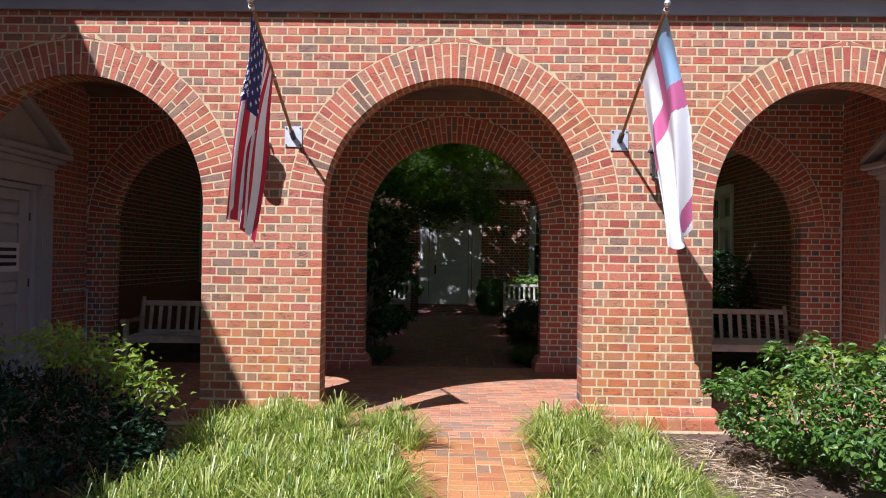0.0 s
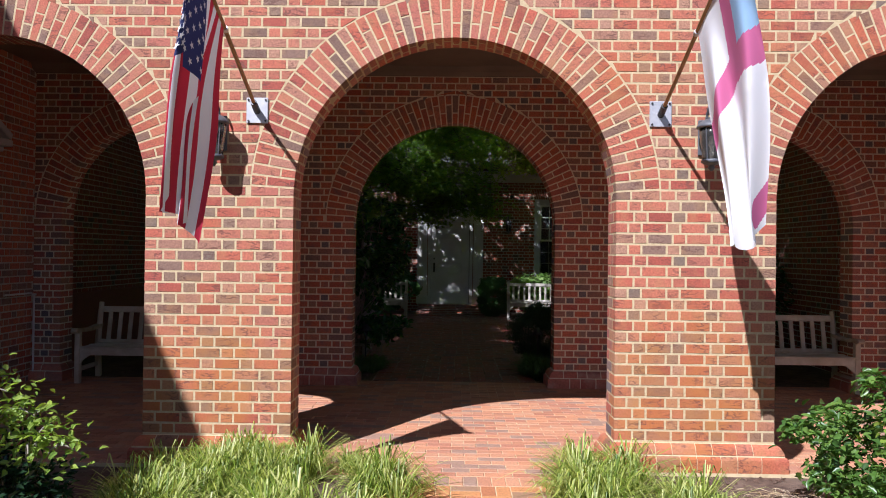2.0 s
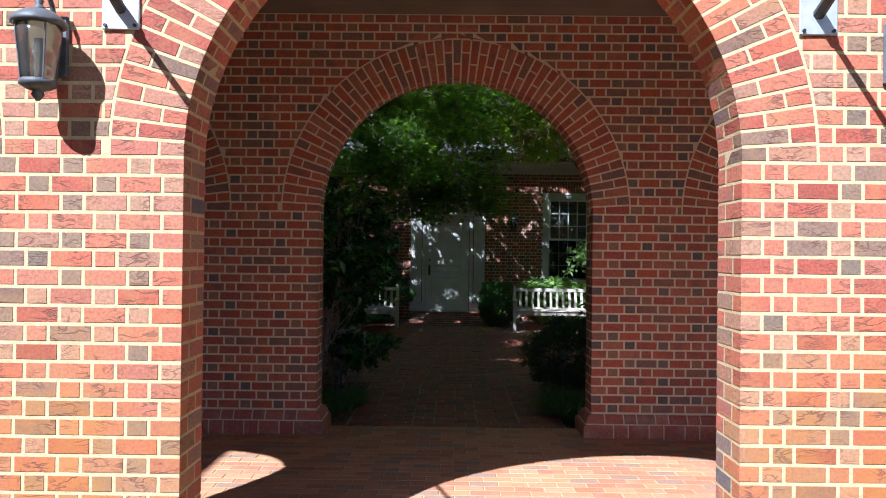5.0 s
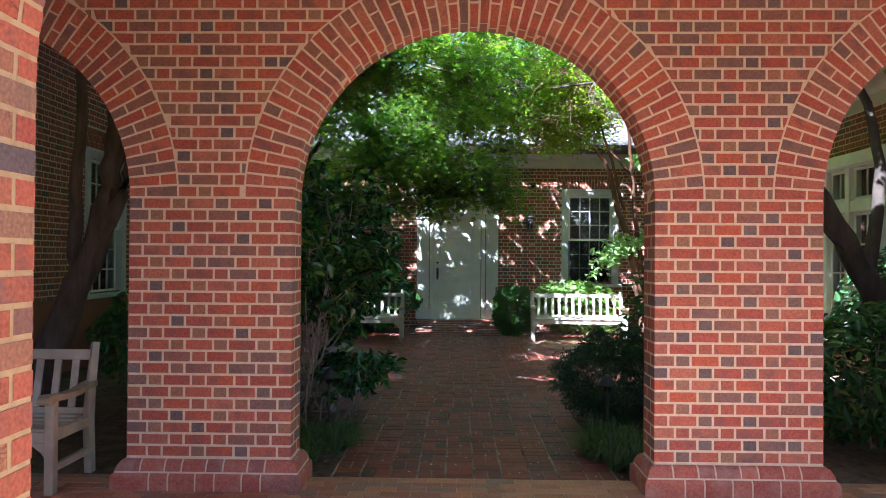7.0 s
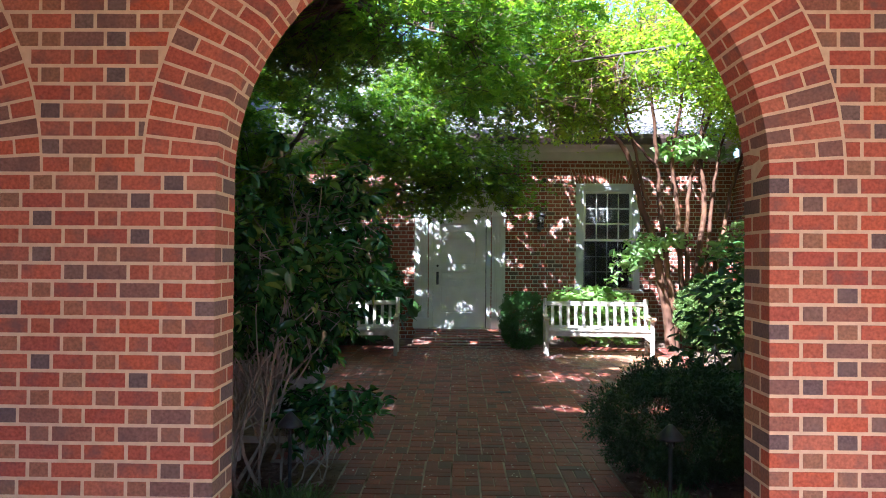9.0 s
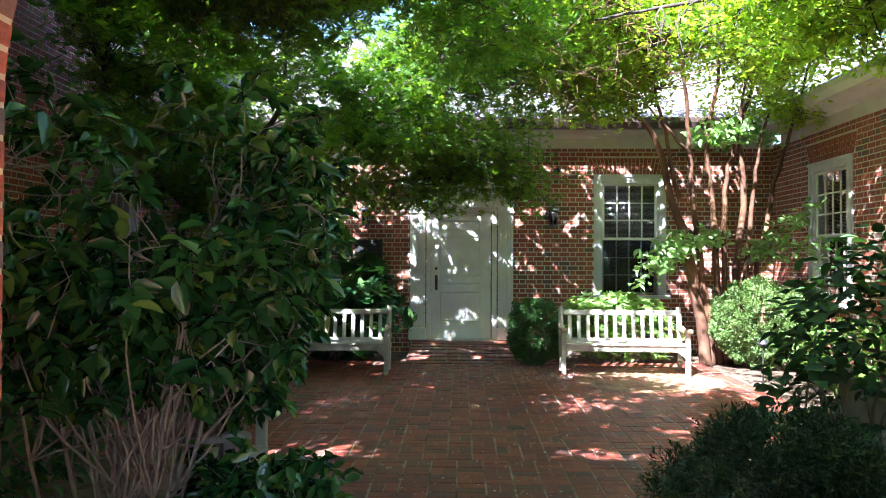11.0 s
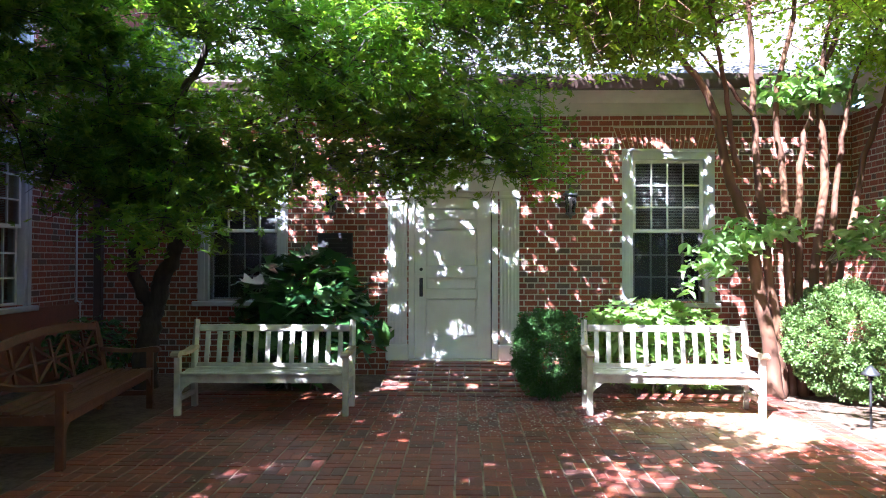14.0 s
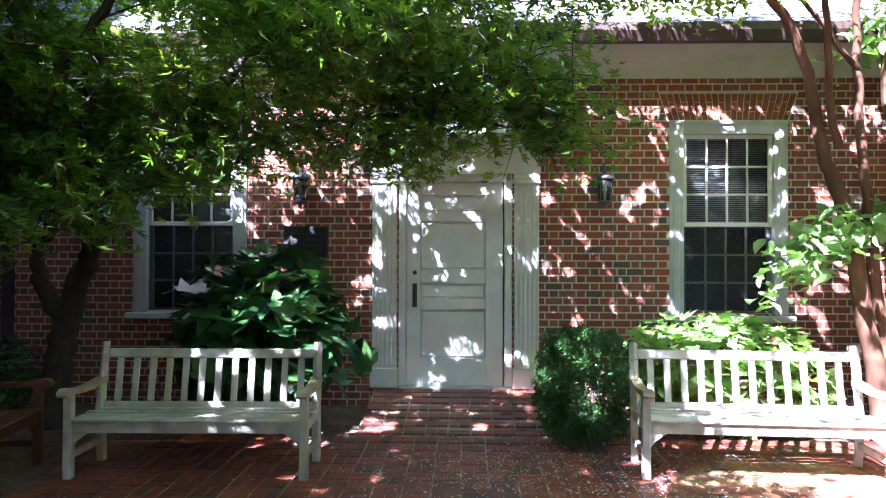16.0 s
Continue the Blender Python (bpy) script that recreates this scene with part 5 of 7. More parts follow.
def slat_bench(m, label, width=1.81, mat=None, lattice=False, group="garden benches", arm_mat=None):
    """A slatted garden bench: front at -y, feet at z 0, centred in x."""
    mat = mat or TEAK
    t = thing("garden_bench", label, "bench", group, m)
    w, lw = width / 2, 0.062
    for s in (-1, 1):
        x = s * (w - lw / 2 - 0.02)
        part("rear_leg", Shape().tube([(x, 0.27, 0), (x, 0.24, 0.40), (x, 0.27, 0.62), (x, 0.33, 0.93)], [0.038, 0.04, 0.038, 0.033], 4), mat, t)
        part("front_leg", Shape().box(x - lw / 2, x + lw / 2, -0.27, -0.205, 0, 0.62, 0.006), mat, t)
        part("side_rail", Shape().box(x - 0.02, x + 0.02, -0.205, 0.22, 0.34, 0.41, 0.004), mat, t)
        part("stretcher", Shape().box(x - 0.018, x + 0.018, -0.205, 0.235, 0.14, 0.19, 0.004), mat, t)
        arm = Shape()
        pts = [(0.29, 0.66), (0.20, 0.655), (0.05, 0.635), (-0.12, 0.638), (-0.24, 0.655), (-0.30, 0.66), (-0.335, 0.645), (-0.345, 0.62), (-0.33, 0.60), (-0.30, 0.595), (-0.24, 0.61), (-0.12, 0.60), (0.05, 0.598), (0.2, 0.615), (0.29, 0.62)]
        arm.extrude(pts, x - 0.04, x + 0.04)
        part("arm", arm, arm_mat or mat, t)
        br = Shape().extrude([(-0.0, 0.0), (0.0, -0.1), (0.03, -0.06), (0.07, -0.03), (0.11, 0.0)], -0.016, 0.016)
        part("bracket", br, mat, t, m=Matrix.Translation((x - s * lw / 2, -0.238, 0.335)) @ Matrix.Rotation(math.pi / 2 * s, 4, "Z"))
    a = w - lw - 0.02
    part("front_rail", Shape().box(-a, a, -0.258, -0.228, 0.335, 0.415, 0.005), mat, t)
    part("back_rail", Shape().box(-a, a, 0.22, 0.25, 0.335, 0.41, 0.005), mat, t)
    for i in range(6):
        y = -0.285 + i * 0.083
        z = 0.437 - 0.018 * math.sin(math.pi * i / 5)
        part("seat_slat", Shape().box(-w + 0.03 if 0 < i < 5 else -a, w - 0.03 if 0 < i < 5 else a, y, y + 0.068, z - 0.02, z, 0.005), mat, t)
    tilt = Matrix.Translation((0, 0.243, 0.45)) @ Matrix.Rotation(-0.19, 4, "X")
    part("lower_rail", Shape().box(-a, a, -0.018, 0.018, -0.03, 0.02, 0.005), mat, t, m=tilt)
    if lattice:
        n2 = 16
        arc = [(-a + 2 * a * i / n2, 0.40 + 0.07 * math.cos(math.pi * (i - n2 / 2) / n2)) for i in range(n2 + 1)]
        top = Shape().extrude(arc + [(x, z + 0.07) for x, z in reversed(arc)], -0.02, 0.02)
        part("top_rail", top, mat, t, m=tilt @ Matrix.Rotation(-math.pi / 2, 4, "Z"))
        for k in range(3):
            xa, xb = -a + 2 * a * k / 3, -a + 2 * a * (k + 1) / 3
            for q in (xa, xb - 0.03):
                part("back_post", Shape().box(q, q + 0.03, -0.014, 0.014, 0.021, 0.43, 0.003), mat, t, m=tilt)
            for p0, p1 in (((xa + 0.03, 0.08), (xb - 0.03, 0.40)), ((xa + 0.03, 0.40), (xb - 0.03, 0.08)), ((xa + 0.03, 0.24), (xb - 0.03, 0.24)), (((xa + xb) / 2, 0.08), ((xa + xb) / 2, 0.42))):
                part("lattice_bar", Shape().tube([(p0[0], 0, p0[1]), (p1[0], 0, p1[1])], 0.016, 4), mat, t, m=tilt)
    else:
        part("top_rail", Shape().box(-a, a, -0.02, 0.02, 0.36, 0.435, 0.008), mat, t, m=tilt)
        n2 = 12
        for i in range(n2):
            x = -a + 2 * a * (i + 0.75) / (n2 + 0.5)
            part("back_slat", Shape().box(x - 0.026, x + 0.026, -0.009, 0.009, 0.021, 0.359, 0.003), mat, t, m=tilt)
    return t


b1 = slat_bench(rot_z(1.4, -2.015, 12.12, FLOOR), "weathered pale teak slatted bench in dappled shade", arm_mat=TEAK_TAN)
b2_ = copy_thing(b1, rot_z(-3.5, 2.2, 12.22, FLOOR))
tagged(b2_, "weathered pale teak slatted bench in bright sun")
b3 = slat_bench(rot_z(0, -3.62, 3.33, FLOOR), "weathered teak slatted bench standing in the shaded archway", mat=TEAK_WARM, arm_mat=TEAK_TAN, group="benches in the arcade")
copy_thing(b3, rot_z(0, 3.9, 3.35, FLOOR))
slat_bench(rot_z(98, -3.38, 11.05, FLOOR), "dark brown oiled teak bench with a lattice back", 2.4, TEAK_BROWN, True)
c1 = slat_bench(rot_z(90, -1.61, 6.06, FLOOR), "weathered teak garden chair half hidden by shrubs", 0.72, None, False, "garden chairs")
c2 = copy_thing(c1, rot_z(-90, 1.985, 6.13, FLOOR))


# ---- plants ----
def leaf_cloud(rng, centres, normals, size, width=0.55, jitter=0.35, fold=0.18, droop=0.25, facing=None):
    """Leaves of five corners each, at the given places, with their tips along the given directions."""
    k = len(centres)
    d = normals + rng.normal(0, jitter, (k, 3))
    d[:, 2] -= droop
    d /= np.linalg.norm(d, axis=1, keepdims=True) + 1e-9
    up = rng.normal(0, 0.5, (k, 3)) + np.array([0, 0, 1.0])
    if facing is not None:
        up = up * 0.9 + facing * 0.35
        up /= np.linalg.norm(up, axis=1, keepdims=True)
        d = rng.normal(0, 1, (k, 3)) + facing * 0.6 - np.array([0, 0, 0.25])
        d -= up * np.sum(d * up, axis=1, keepdims=True)
        d /= np.linalg.norm(d, axis=1, keepdims=True) + 1e-9
    side = np.cross(d, up)
    side /= np.linalg.norm(side, axis=1, keepdims=True) + 1e-9
    nrm = np.cross(side, d)
    s = size * rng.uniform(0.65, 1.3, (k, 1))
    w = s * width * 0.5
    base, tip = centres - d * s * 0.5, centres + d * s * 0.5 - nrm * s * 0.08
    mid = centres - d * s * 0.04
    left, right = mid + side * w + nrm * s * fold, mid - side * w + nrm * s * fold
    v = np.stack([base, left, tip, right], 1).reshape(-1, 3)
    q = (np.arange(k)[:, None] * 4 + np.array([[0, 3, 2, 1]]))
    return v, q


def joined(name, owner, sets, mat, label="", smooth=False):
    vs, qs, o = [], [], 0
    for v, q in sets:
        vs.append(v)
        qs.append(q + o)
        o += len(v)
    ob = new(name, fast_mesh(name, np.concatenate(vs), np.concatenate(qs), mat, smooth))
    ob.parent = owner
    if label:
        tagged(ob, label)
    return ob


def broad_leaf(v, q):
    """Each kite of a leaf set as a rounded leaf: two bowed halves folded along the midrib, with a curled tip."""
    p = v.reshape(-1, 4, 3)
    base, left, tip, right = p[:, 0], p[:, 1], p[:, 2], p[:, 3]
    mid = (base + tip) / 2
    axis = tip - base
    side = (left - right) / 2
    lift = (left + right) / 2 - mid
    rib = mid - lift * 0.2
    rows = [base, base + axis * 0.22 + side * 0.78 + lift * 0.5, base + axis * 0.55 + side + lift * 0.9, base + axis * 0.84 + side * 0.55 + lift * 0.3, tip - lift * 0.9,
            base + axis * 0.84 - side * 0.55 + lift * 0.3, base + axis * 0.55 - side + lift * 0.9, base + axis * 0.22 - side * 0.78 + lift * 0.5, rib]
    k = len(p)
    o = np.arange(k)[:, None] * 9
    f = np.concatenate([o + np.array([r]) for r in ((8, 0, 1, 2), (8, 2, 3, 4), (8, 4, 5, 6), (8, 6, 7, 0))])
    return np.stack(rows, 1).reshape(-1, 3), f


def palmate(v, q, fat=0.155):
    """Each kite of a leaf set as a hand-shaped leaf of five pointed lobes that droop a little at their tips."""
    p = v.reshape(-1, 4, 3)
    base, left, tip, right = p[:, 0], p[:, 1], p[:, 2], p[:, 3]
    axis = tip - base
    ln = np.linalg.norm(axis, axis=1, keepdims=True)
    ahead = axis / (ln + 1e-9)
    side = left - right
    side -= ahead * np.sum(side * ahead, axis=1, keepdims=True)
    side /= np.linalg.norm(side, axis=1, keepdims=True) + 1e-9
    up = np.cross(ahead, side)
    rows, faces = [base], []
    for ang, share in ((-1.45, 0.5), (-0.75, 0.8), (0.0, 1.0), (0.75, 0.8), (1.45, 0.5)):
        d = ahead * math.cos(ang) + side * math.sin(ang)
        e = -ahead * math.sin(ang) + side * math.cos(ang)
        k = len(rows)
        rows += [base + ln * share * (d * 0.48 + e * fat), base + ln * share * (d - up * 0.16), base + ln * share * (d * 0.48 - e * fat)]
        faces.append((0, k, k + 1, k + 2))
    o = np.arange(len(p))[:, None] * len(rows)
    return np.stack(rows, 1).reshape(-1, 3), np.concatenate([o + np.array([f]) for f in faces])


def bend(points, n=5):
    """A smooth path through the points."""
    p = [Vector(a) for a in points]
    out = []
    for i in range(len(p) - 1):
        a, b, c, d = p[max(i - 1, 0)], p[i], p[i + 1], p[min(i + 2, len(p) - 1)]
        for k in range(n):
            t = k / n
            out.append(0.5 * ((2 * b) + (c - a) * t + (2 * a - 5 * b + 4 * c - d) * t * t + (3 * b - a - 3 * c + d) * t ** 3))
    out.append(p[-1])
    return out


def inside_path(p):
    """The walker's clear way through the garden."""
    return np.abs(p[:, 0] + 0.1) < 0.74


LATTICE = np.random.default_rng(3).uniform(-1, 1, (64, 64))


def patchy(x, y):
    """Smooth noise between about -1 and 1."""
    i, j = np.floor(x).astype(int), np.floor(y).astype(int)
    u, v = x - i, y - j
    u, v = u * u * (3 - 2 * u), v * v * (3 - 2 * v)
    i0, i1, j0, j1 = i % 64, (i + 1) % 64, j % 64, (j + 1) % 64
    return (LATTICE[i0, j0] * (1 - u) + LATTICE[i1, j0] * u) * (1 - v) + (LATTICE[i0, j1] * (1 - u) + LATTICE[i1, j1] * u) * v


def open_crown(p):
    """False where the crown is open: small gaps, some placed for chosen sun patches, let the sun through, and the
    bright corner of the court has hardly any leaves above.
    """
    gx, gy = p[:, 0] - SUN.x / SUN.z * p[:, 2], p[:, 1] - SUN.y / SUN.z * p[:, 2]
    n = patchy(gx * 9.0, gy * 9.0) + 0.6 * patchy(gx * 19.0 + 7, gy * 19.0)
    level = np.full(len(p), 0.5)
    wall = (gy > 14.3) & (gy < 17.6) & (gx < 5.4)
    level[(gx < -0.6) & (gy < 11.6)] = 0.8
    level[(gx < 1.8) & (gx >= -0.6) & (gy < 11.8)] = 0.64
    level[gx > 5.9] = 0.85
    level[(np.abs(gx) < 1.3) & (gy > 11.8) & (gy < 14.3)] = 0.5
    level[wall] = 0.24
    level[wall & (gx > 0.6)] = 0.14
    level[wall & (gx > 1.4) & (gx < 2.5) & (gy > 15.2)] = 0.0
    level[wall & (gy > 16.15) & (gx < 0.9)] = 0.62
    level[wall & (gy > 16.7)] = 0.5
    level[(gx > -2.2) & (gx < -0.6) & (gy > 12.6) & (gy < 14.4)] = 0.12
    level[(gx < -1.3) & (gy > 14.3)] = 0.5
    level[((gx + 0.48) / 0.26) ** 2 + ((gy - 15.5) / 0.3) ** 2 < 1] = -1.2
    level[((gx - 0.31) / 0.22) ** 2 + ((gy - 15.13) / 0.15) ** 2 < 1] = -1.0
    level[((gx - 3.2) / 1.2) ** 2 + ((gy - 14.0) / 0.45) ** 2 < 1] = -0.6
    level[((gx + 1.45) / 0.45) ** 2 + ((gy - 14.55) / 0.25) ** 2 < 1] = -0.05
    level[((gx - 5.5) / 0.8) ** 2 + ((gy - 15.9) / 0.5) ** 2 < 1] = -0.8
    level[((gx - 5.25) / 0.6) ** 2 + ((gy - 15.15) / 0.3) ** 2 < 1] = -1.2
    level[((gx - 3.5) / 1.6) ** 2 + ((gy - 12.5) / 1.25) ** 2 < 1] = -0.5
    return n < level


def tree(name, label, limbs, crowns, bark, leaf, leaf_size, per_twig, twigs, seed, flat=0.35, width=0.5, spread=0.33, clear=True, lobed=False):
    """limbs: rows of control points and two radii. crowns: ellipsoids (centre, radii, share) that the twigs reach for."""
    rng = np.random.default_rng(seed)
    rr = random.Random(seed)
    t = thing(name, label, "tree")
    paths = []
    tips = []
    for k, (pts, r0, r1) in enumerate(limbs):
        path = bend([(*court(p[0], p[1]), p[2]) for p in pts], 6)
        n = len(path)
        wob = [p + Vector((rr.gauss(0, 0.012), rr.gauss(0, 0.012), 0)) for p in path]
        radii = [r0 + (r1 - r0) * (i / (n - 1)) ** 0.8 for i in range(n)]
        part("trunk" if k == 0 else "limb", Shape().tube(wob, radii, 9), bark, t, smooth=True)
        paths.append((wob, radii))
    nodes = [(p, r) for w, rd in paths for p, r in list(zip(w, rd))[len(w) // 3:]]
    npos = np.array([tuple(p) for p, _ in nodes])
    twig_shape = Shape()
    sets = []
    def reach(a, b, r0, n):
        midp = a.lerp(b, 0.5) + Vector((rr.gauss(0, 0.1), rr.gauss(0, 0.1), 0.08 + rr.gauss(0, 0.06))) * min(1.0, (b - a).length)
        w = bend([a, midp, b], n)
        twig_shape.tube(w, [r0 + (0.0025 - r0) * j / (len(w) - 1) for j in range(len(w))], 5, False)
        return w

    for (c, rad, share) in crowns:
        ends = []
        for _ in range(max(3, int(twigs * share / 7))):
            while True:
                q = rng.uniform(-1, 1, 3)
                if 0.05 < q @ q < 1:
                    break
            target = np.array((*court(c[0], c[1]), c[2])) + q * np.array(rad)
            i = int(np.argmin(np.linalg.norm(npos - target, axis=1) + rng.uniform(0, 0.4, len(npos))))
            a, b = Vector(npos[i]), Vector(target)
            ends.append(reach(a, b, min(nodes[i][1] * 0.6, 0.008 + 0.010 * (b - a).length), 5))
        for _ in range(int(twigs * share)):
            bough = ends[int(rng.integers(0, len(ends)))]
            a = bough[int(rng.integers(len(bough) // 2, len(bough)))]
            target = np.array(a) + rng.normal(0, 1, 3) * np.array([0.33, 0.33, 0.13]) - np.array([0, 0, 0.05])
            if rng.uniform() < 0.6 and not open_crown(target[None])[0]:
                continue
            w = reach(a, Vector(target), 0.0055, 3)
            k = per_twig
            along = rng.uniform(0.35, 1.1, k)
            ctr = np.array([tuple(w[min(len(w) - 1, int(x * (len(w) - 1)))]) for x in along])
            off = rng.normal(0, 1, (k, 3)) * np.array([spread, spread, spread * flat])
            pos = ctr + off
            if clear:
                pos = pos[~(inside_path(pos) & (pos[:, 2] < 2.35) & (pos[:, 1] < 8.2))]
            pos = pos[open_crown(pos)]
            if not len(pos):
                continue
            out = off[:len(pos)] * np.array([1, 1, 0.3])
            kites = leaf_cloud(rng, pos, out / (np.linalg.norm(out, axis=1, keepdims=True) + 1e-6), leaf_size, width, 0.5, 0.12, 0.3)
            sets.append(palmate(*kites) if lobed else kites)
    tagged(part("branchwork", twig_shape, bark, t), kind="stuff")
    joined("crown", t, sets, leaf, "airy crown of small green leaves")
    return t


def shrub(name, label, centre, radii, leaf, count, size, seed, width=0.5, stems=9, bark=None, shell=0.55, group="", category="shrub", lumps=7, droop=0.2, z0=FLOOR, clear=True, stem_r=0.012, bare=0.02, lumpy=1.0, ragged=0.0, tufts=0, tuft_r=0.08, boxy=False, lobed=False):
    """A bush: stems from the ground and leaves thickest towards an uneven outer shell."""
    rng = np.random.default_rng(seed)
    t = thing(name, label, category, group)
    cx, cy = court(*centre)
    rx, ry, h = radii
    cz = z0 + h * 0.52
    R = np.array([rx, ry, h * 0.5])
    C = np.array([cx, cy, cz])
    dirs = rng.normal(0, 1, (lumps * 3, 3))
    dirs /= np.linalg.norm(dirs, axis=1, keepdims=True)
    amp = rng.uniform(-0.16, 0.2, lumps * 3) * lumpy
    q = rng.normal(0, 1, (count, 3))
    q /= np.linalg.norm(q, axis=1, keepdims=True)
    bulge = 1 + (np.maximum(0, q @ dirs.T) ** 10 @ amp)
    rad = (shell + (1 - shell) * rng.uniform(0, 1, count) ** 0.5) * bulge * (1 + ragged * np.abs(rng.normal(0, 1, count)) * (rng.uniform(0, 1, count) < 0.35))
    pos = C + q * R * rad[:, None]
    if tufts:
        # leaves gather round the ends of many short shoots, with darker hollows between them
        hub = rng.normal(0, 1, (tufts, 3))
        hub /= np.linalg.norm(hub, axis=1, keepdims=True)
        if boxy:
            hub /= np.sum(np.abs(hub) ** 3.2, axis=1, keepdims=True) ** (1 / 3.2) * 1.06
        reach = (1 + (np.maximum(0, hub @ dirs.T) ** 10 @ amp)) * rng.uniform(0.82, 1.06, tufts)
        pick = rng.integers(0, tufts, count)
        off = rng.normal(0, 1, (count, 3))
        off *= (tuft_r * rng.uniform(0.6, 1.25, tufts)[pick] * rng.uniform(0.2, 1, count) ** 0.4 / np.linalg.norm(off, axis=1))[:, None]
        near = C + (hub * R * reach[:, None])[pick] + off
        share = rng.uniform(0, 1, count) < 0.8
        pos = np.where(share[:, None], near, pos)
        q = np.where(share[:, None], hub[pick] * 0.6 + off / tuft_r, q)
        q /= np.linalg.norm(q, axis=1, keepdims=True) + 1e-9
    keep = pos[:, 2] > z0 + bare * rng.uniform(0.72, 1.2, count)
    if clear:
        keep &= ~(inside_path(pos) & (pos[:, 1] < 8.0))
    pos, q = pos[keep], q[keep]
    out = q + np.array([0, 0, 0.35])
    v, f = leaf_cloud(rng, pos, out, size, width, 0.55, 0.1 if size > 0.05 else 0.14, droop, q if size > 0.05 else None)
    joined("foliage", t, [palmate(v, f, 0.21)] if lobed else [broad_leaf(v, f)] if size > 0.05 else [(v, f)], leaf, smooth=size > 0.05)
    if stems:
        for k in range(stems):
            a = rng.uniform(0, 2 * math.pi)
            b0 = (cx + 0.25 * rx * math.cos(a + 0.4), cy + 0.25 * ry * math.sin(a + 0.4), z0 - 0.02)
            f = rng.uniform(0.35, 0.85)
            e = (cx + f * rx * math.cos(a), cy + f * ry * math.sin(a), z0 + h * (0.5 + 0.48 * math.sqrt(1 - f * f)) * rng.uniform(0.55, 0.8))
            m2 = ((b0[0] * 0.5 + e[0] * 0.5) + rng.normal(0, 0.05 + 0.09 * rx), (b0[1] + e[1]) / 2 + rng.normal(0, 0.05 + 0.09 * ry), z0 + h * rng.uniform(0.2, 0.4))
            path = bend([b0, m2, e], 4)
            part("stem", Shape().tube(path, [stem_r * (1 - 0.7 * i / (len(path) - 1)) for i in range(len(path))], 6, False), bark or TWIG, t)
    return t


def forked_shrub(name, label, base, crown, radii, leaf, stems, forks, size, seed, width=0.52, stem_r=0.014, per_twig=9, bark=None):
    """Bare forking stems that lean out from one foot, with whorls of leaves at the ends of their twigs. crown: its centre, in the garden's plan."""
    rng = np.random.default_rng(seed)
    t = thing(name, label, "shrub")
    C, R = np.array((*court(crown[0], crown[1]), crown[2])), np.array(radii)
    foot = np.array((*court(*base), FLOOR - 0.03))
    bark = bark or TWIG

    def limb(a, b, r0, r1, sag):
        mid = (a + b) / 2 + rng.normal(0, 0.1, 3) * min(1.0, np.linalg.norm(b - a) * 1.3) + np.array([0, 0, sag]) * np.linalg.norm(b - a)
        path = bend([Vector(a), Vector(mid), Vector(b)], 4)
        n = len(path)
        wob = [p + Vector(rng.normal(0, 0.006, 3)) if 0 < i < n - 1 else p for i, p in enumerate(path)]
        return wob, [r0 + (r1 - r0) * i / (n - 1) for i in range(n)]

    def inner(lo, hi):
        q = rng.normal(0, 1, 3)
        q /= np.linalg.norm(q)
        return C + q * R * rng.uniform(lo, hi) ** 0.5

    twigs, ends, dirs = Shape(), [], []
    for k in range(stems):
        a = foot + rng.normal(0, 1, 3) * np.array([0.12, 0.12, 0])
        b = inner(0.1, 0.5)
        b[2] = C[2] + R[2] * rng.uniform(-0.85, 0.2)
        w, r = limb(a, b, stem_r * rng.uniform(0.7, 1.2), 0.006, -0.1)
        part("stem", Shape().tube(w, r, 6, False), bark, t)
        for j in range(forks):
            i = int(rng.integers(len(w) // 2 if j else len(w) // 4, len(w)))
            start = np.array(w[i])
            e = min((inner(0.35, 1.0) for _ in range(6)), key=lambda p: np.linalg.norm((p - start) * np.array([1, 1, 1.4])))
            w2, r2 = limb(start, e, r[i] * 0.7, 0.0025, -0.04)
            twigs.tube(w2, r2, 5, False)
            for h in range(3):
                p = np.array(w2[int(rng.integers(len(w2) * 2 // 3, len(w2)))])
                q = p + rng.normal(0, 0.09, 3) + (p - C) * 0.12
                twigs.tube([Vector(p), Vector(q)], [0.0025, 0.0018], 4, False)
                ends.append(q)
                dirs.append(q - p)
    tagged(part("branchwork", twigs, bark, t), kind="stuff")
    ends, dirs = np.array(ends), np.array(dirs)
    dirs /= np.linalg.norm(dirs, axis=1, keepdims=True) + 1e-9
    n = len(ends) * per_twig
    around = rng.normal(0, 1, (n, 3)) + np.repeat(dirs, per_twig, 0) * 0.5
    around /= np.linalg.norm(around, axis=1, keepdims=True)
    around[:, 2] *= 0.6
    pos = np.repeat(ends, per_twig, 0) - np.repeat(dirs, per_twig, 0) * rng.uniform(0, 0.11, (n, 1)) + around * size * 0.5
    keep = (np.abs(pos[:, 0] + 0.1) > 0.5) & (pos[:, 2] > FLOOR + 0.05)
    v, f = leaf_cloud(rng, pos[keep], around[keep], size, width, 0.2, 0.1, 0.2)
    joined("foliage", t, [broad_leaf(v, f)], leaf, smooth=True)
    return t


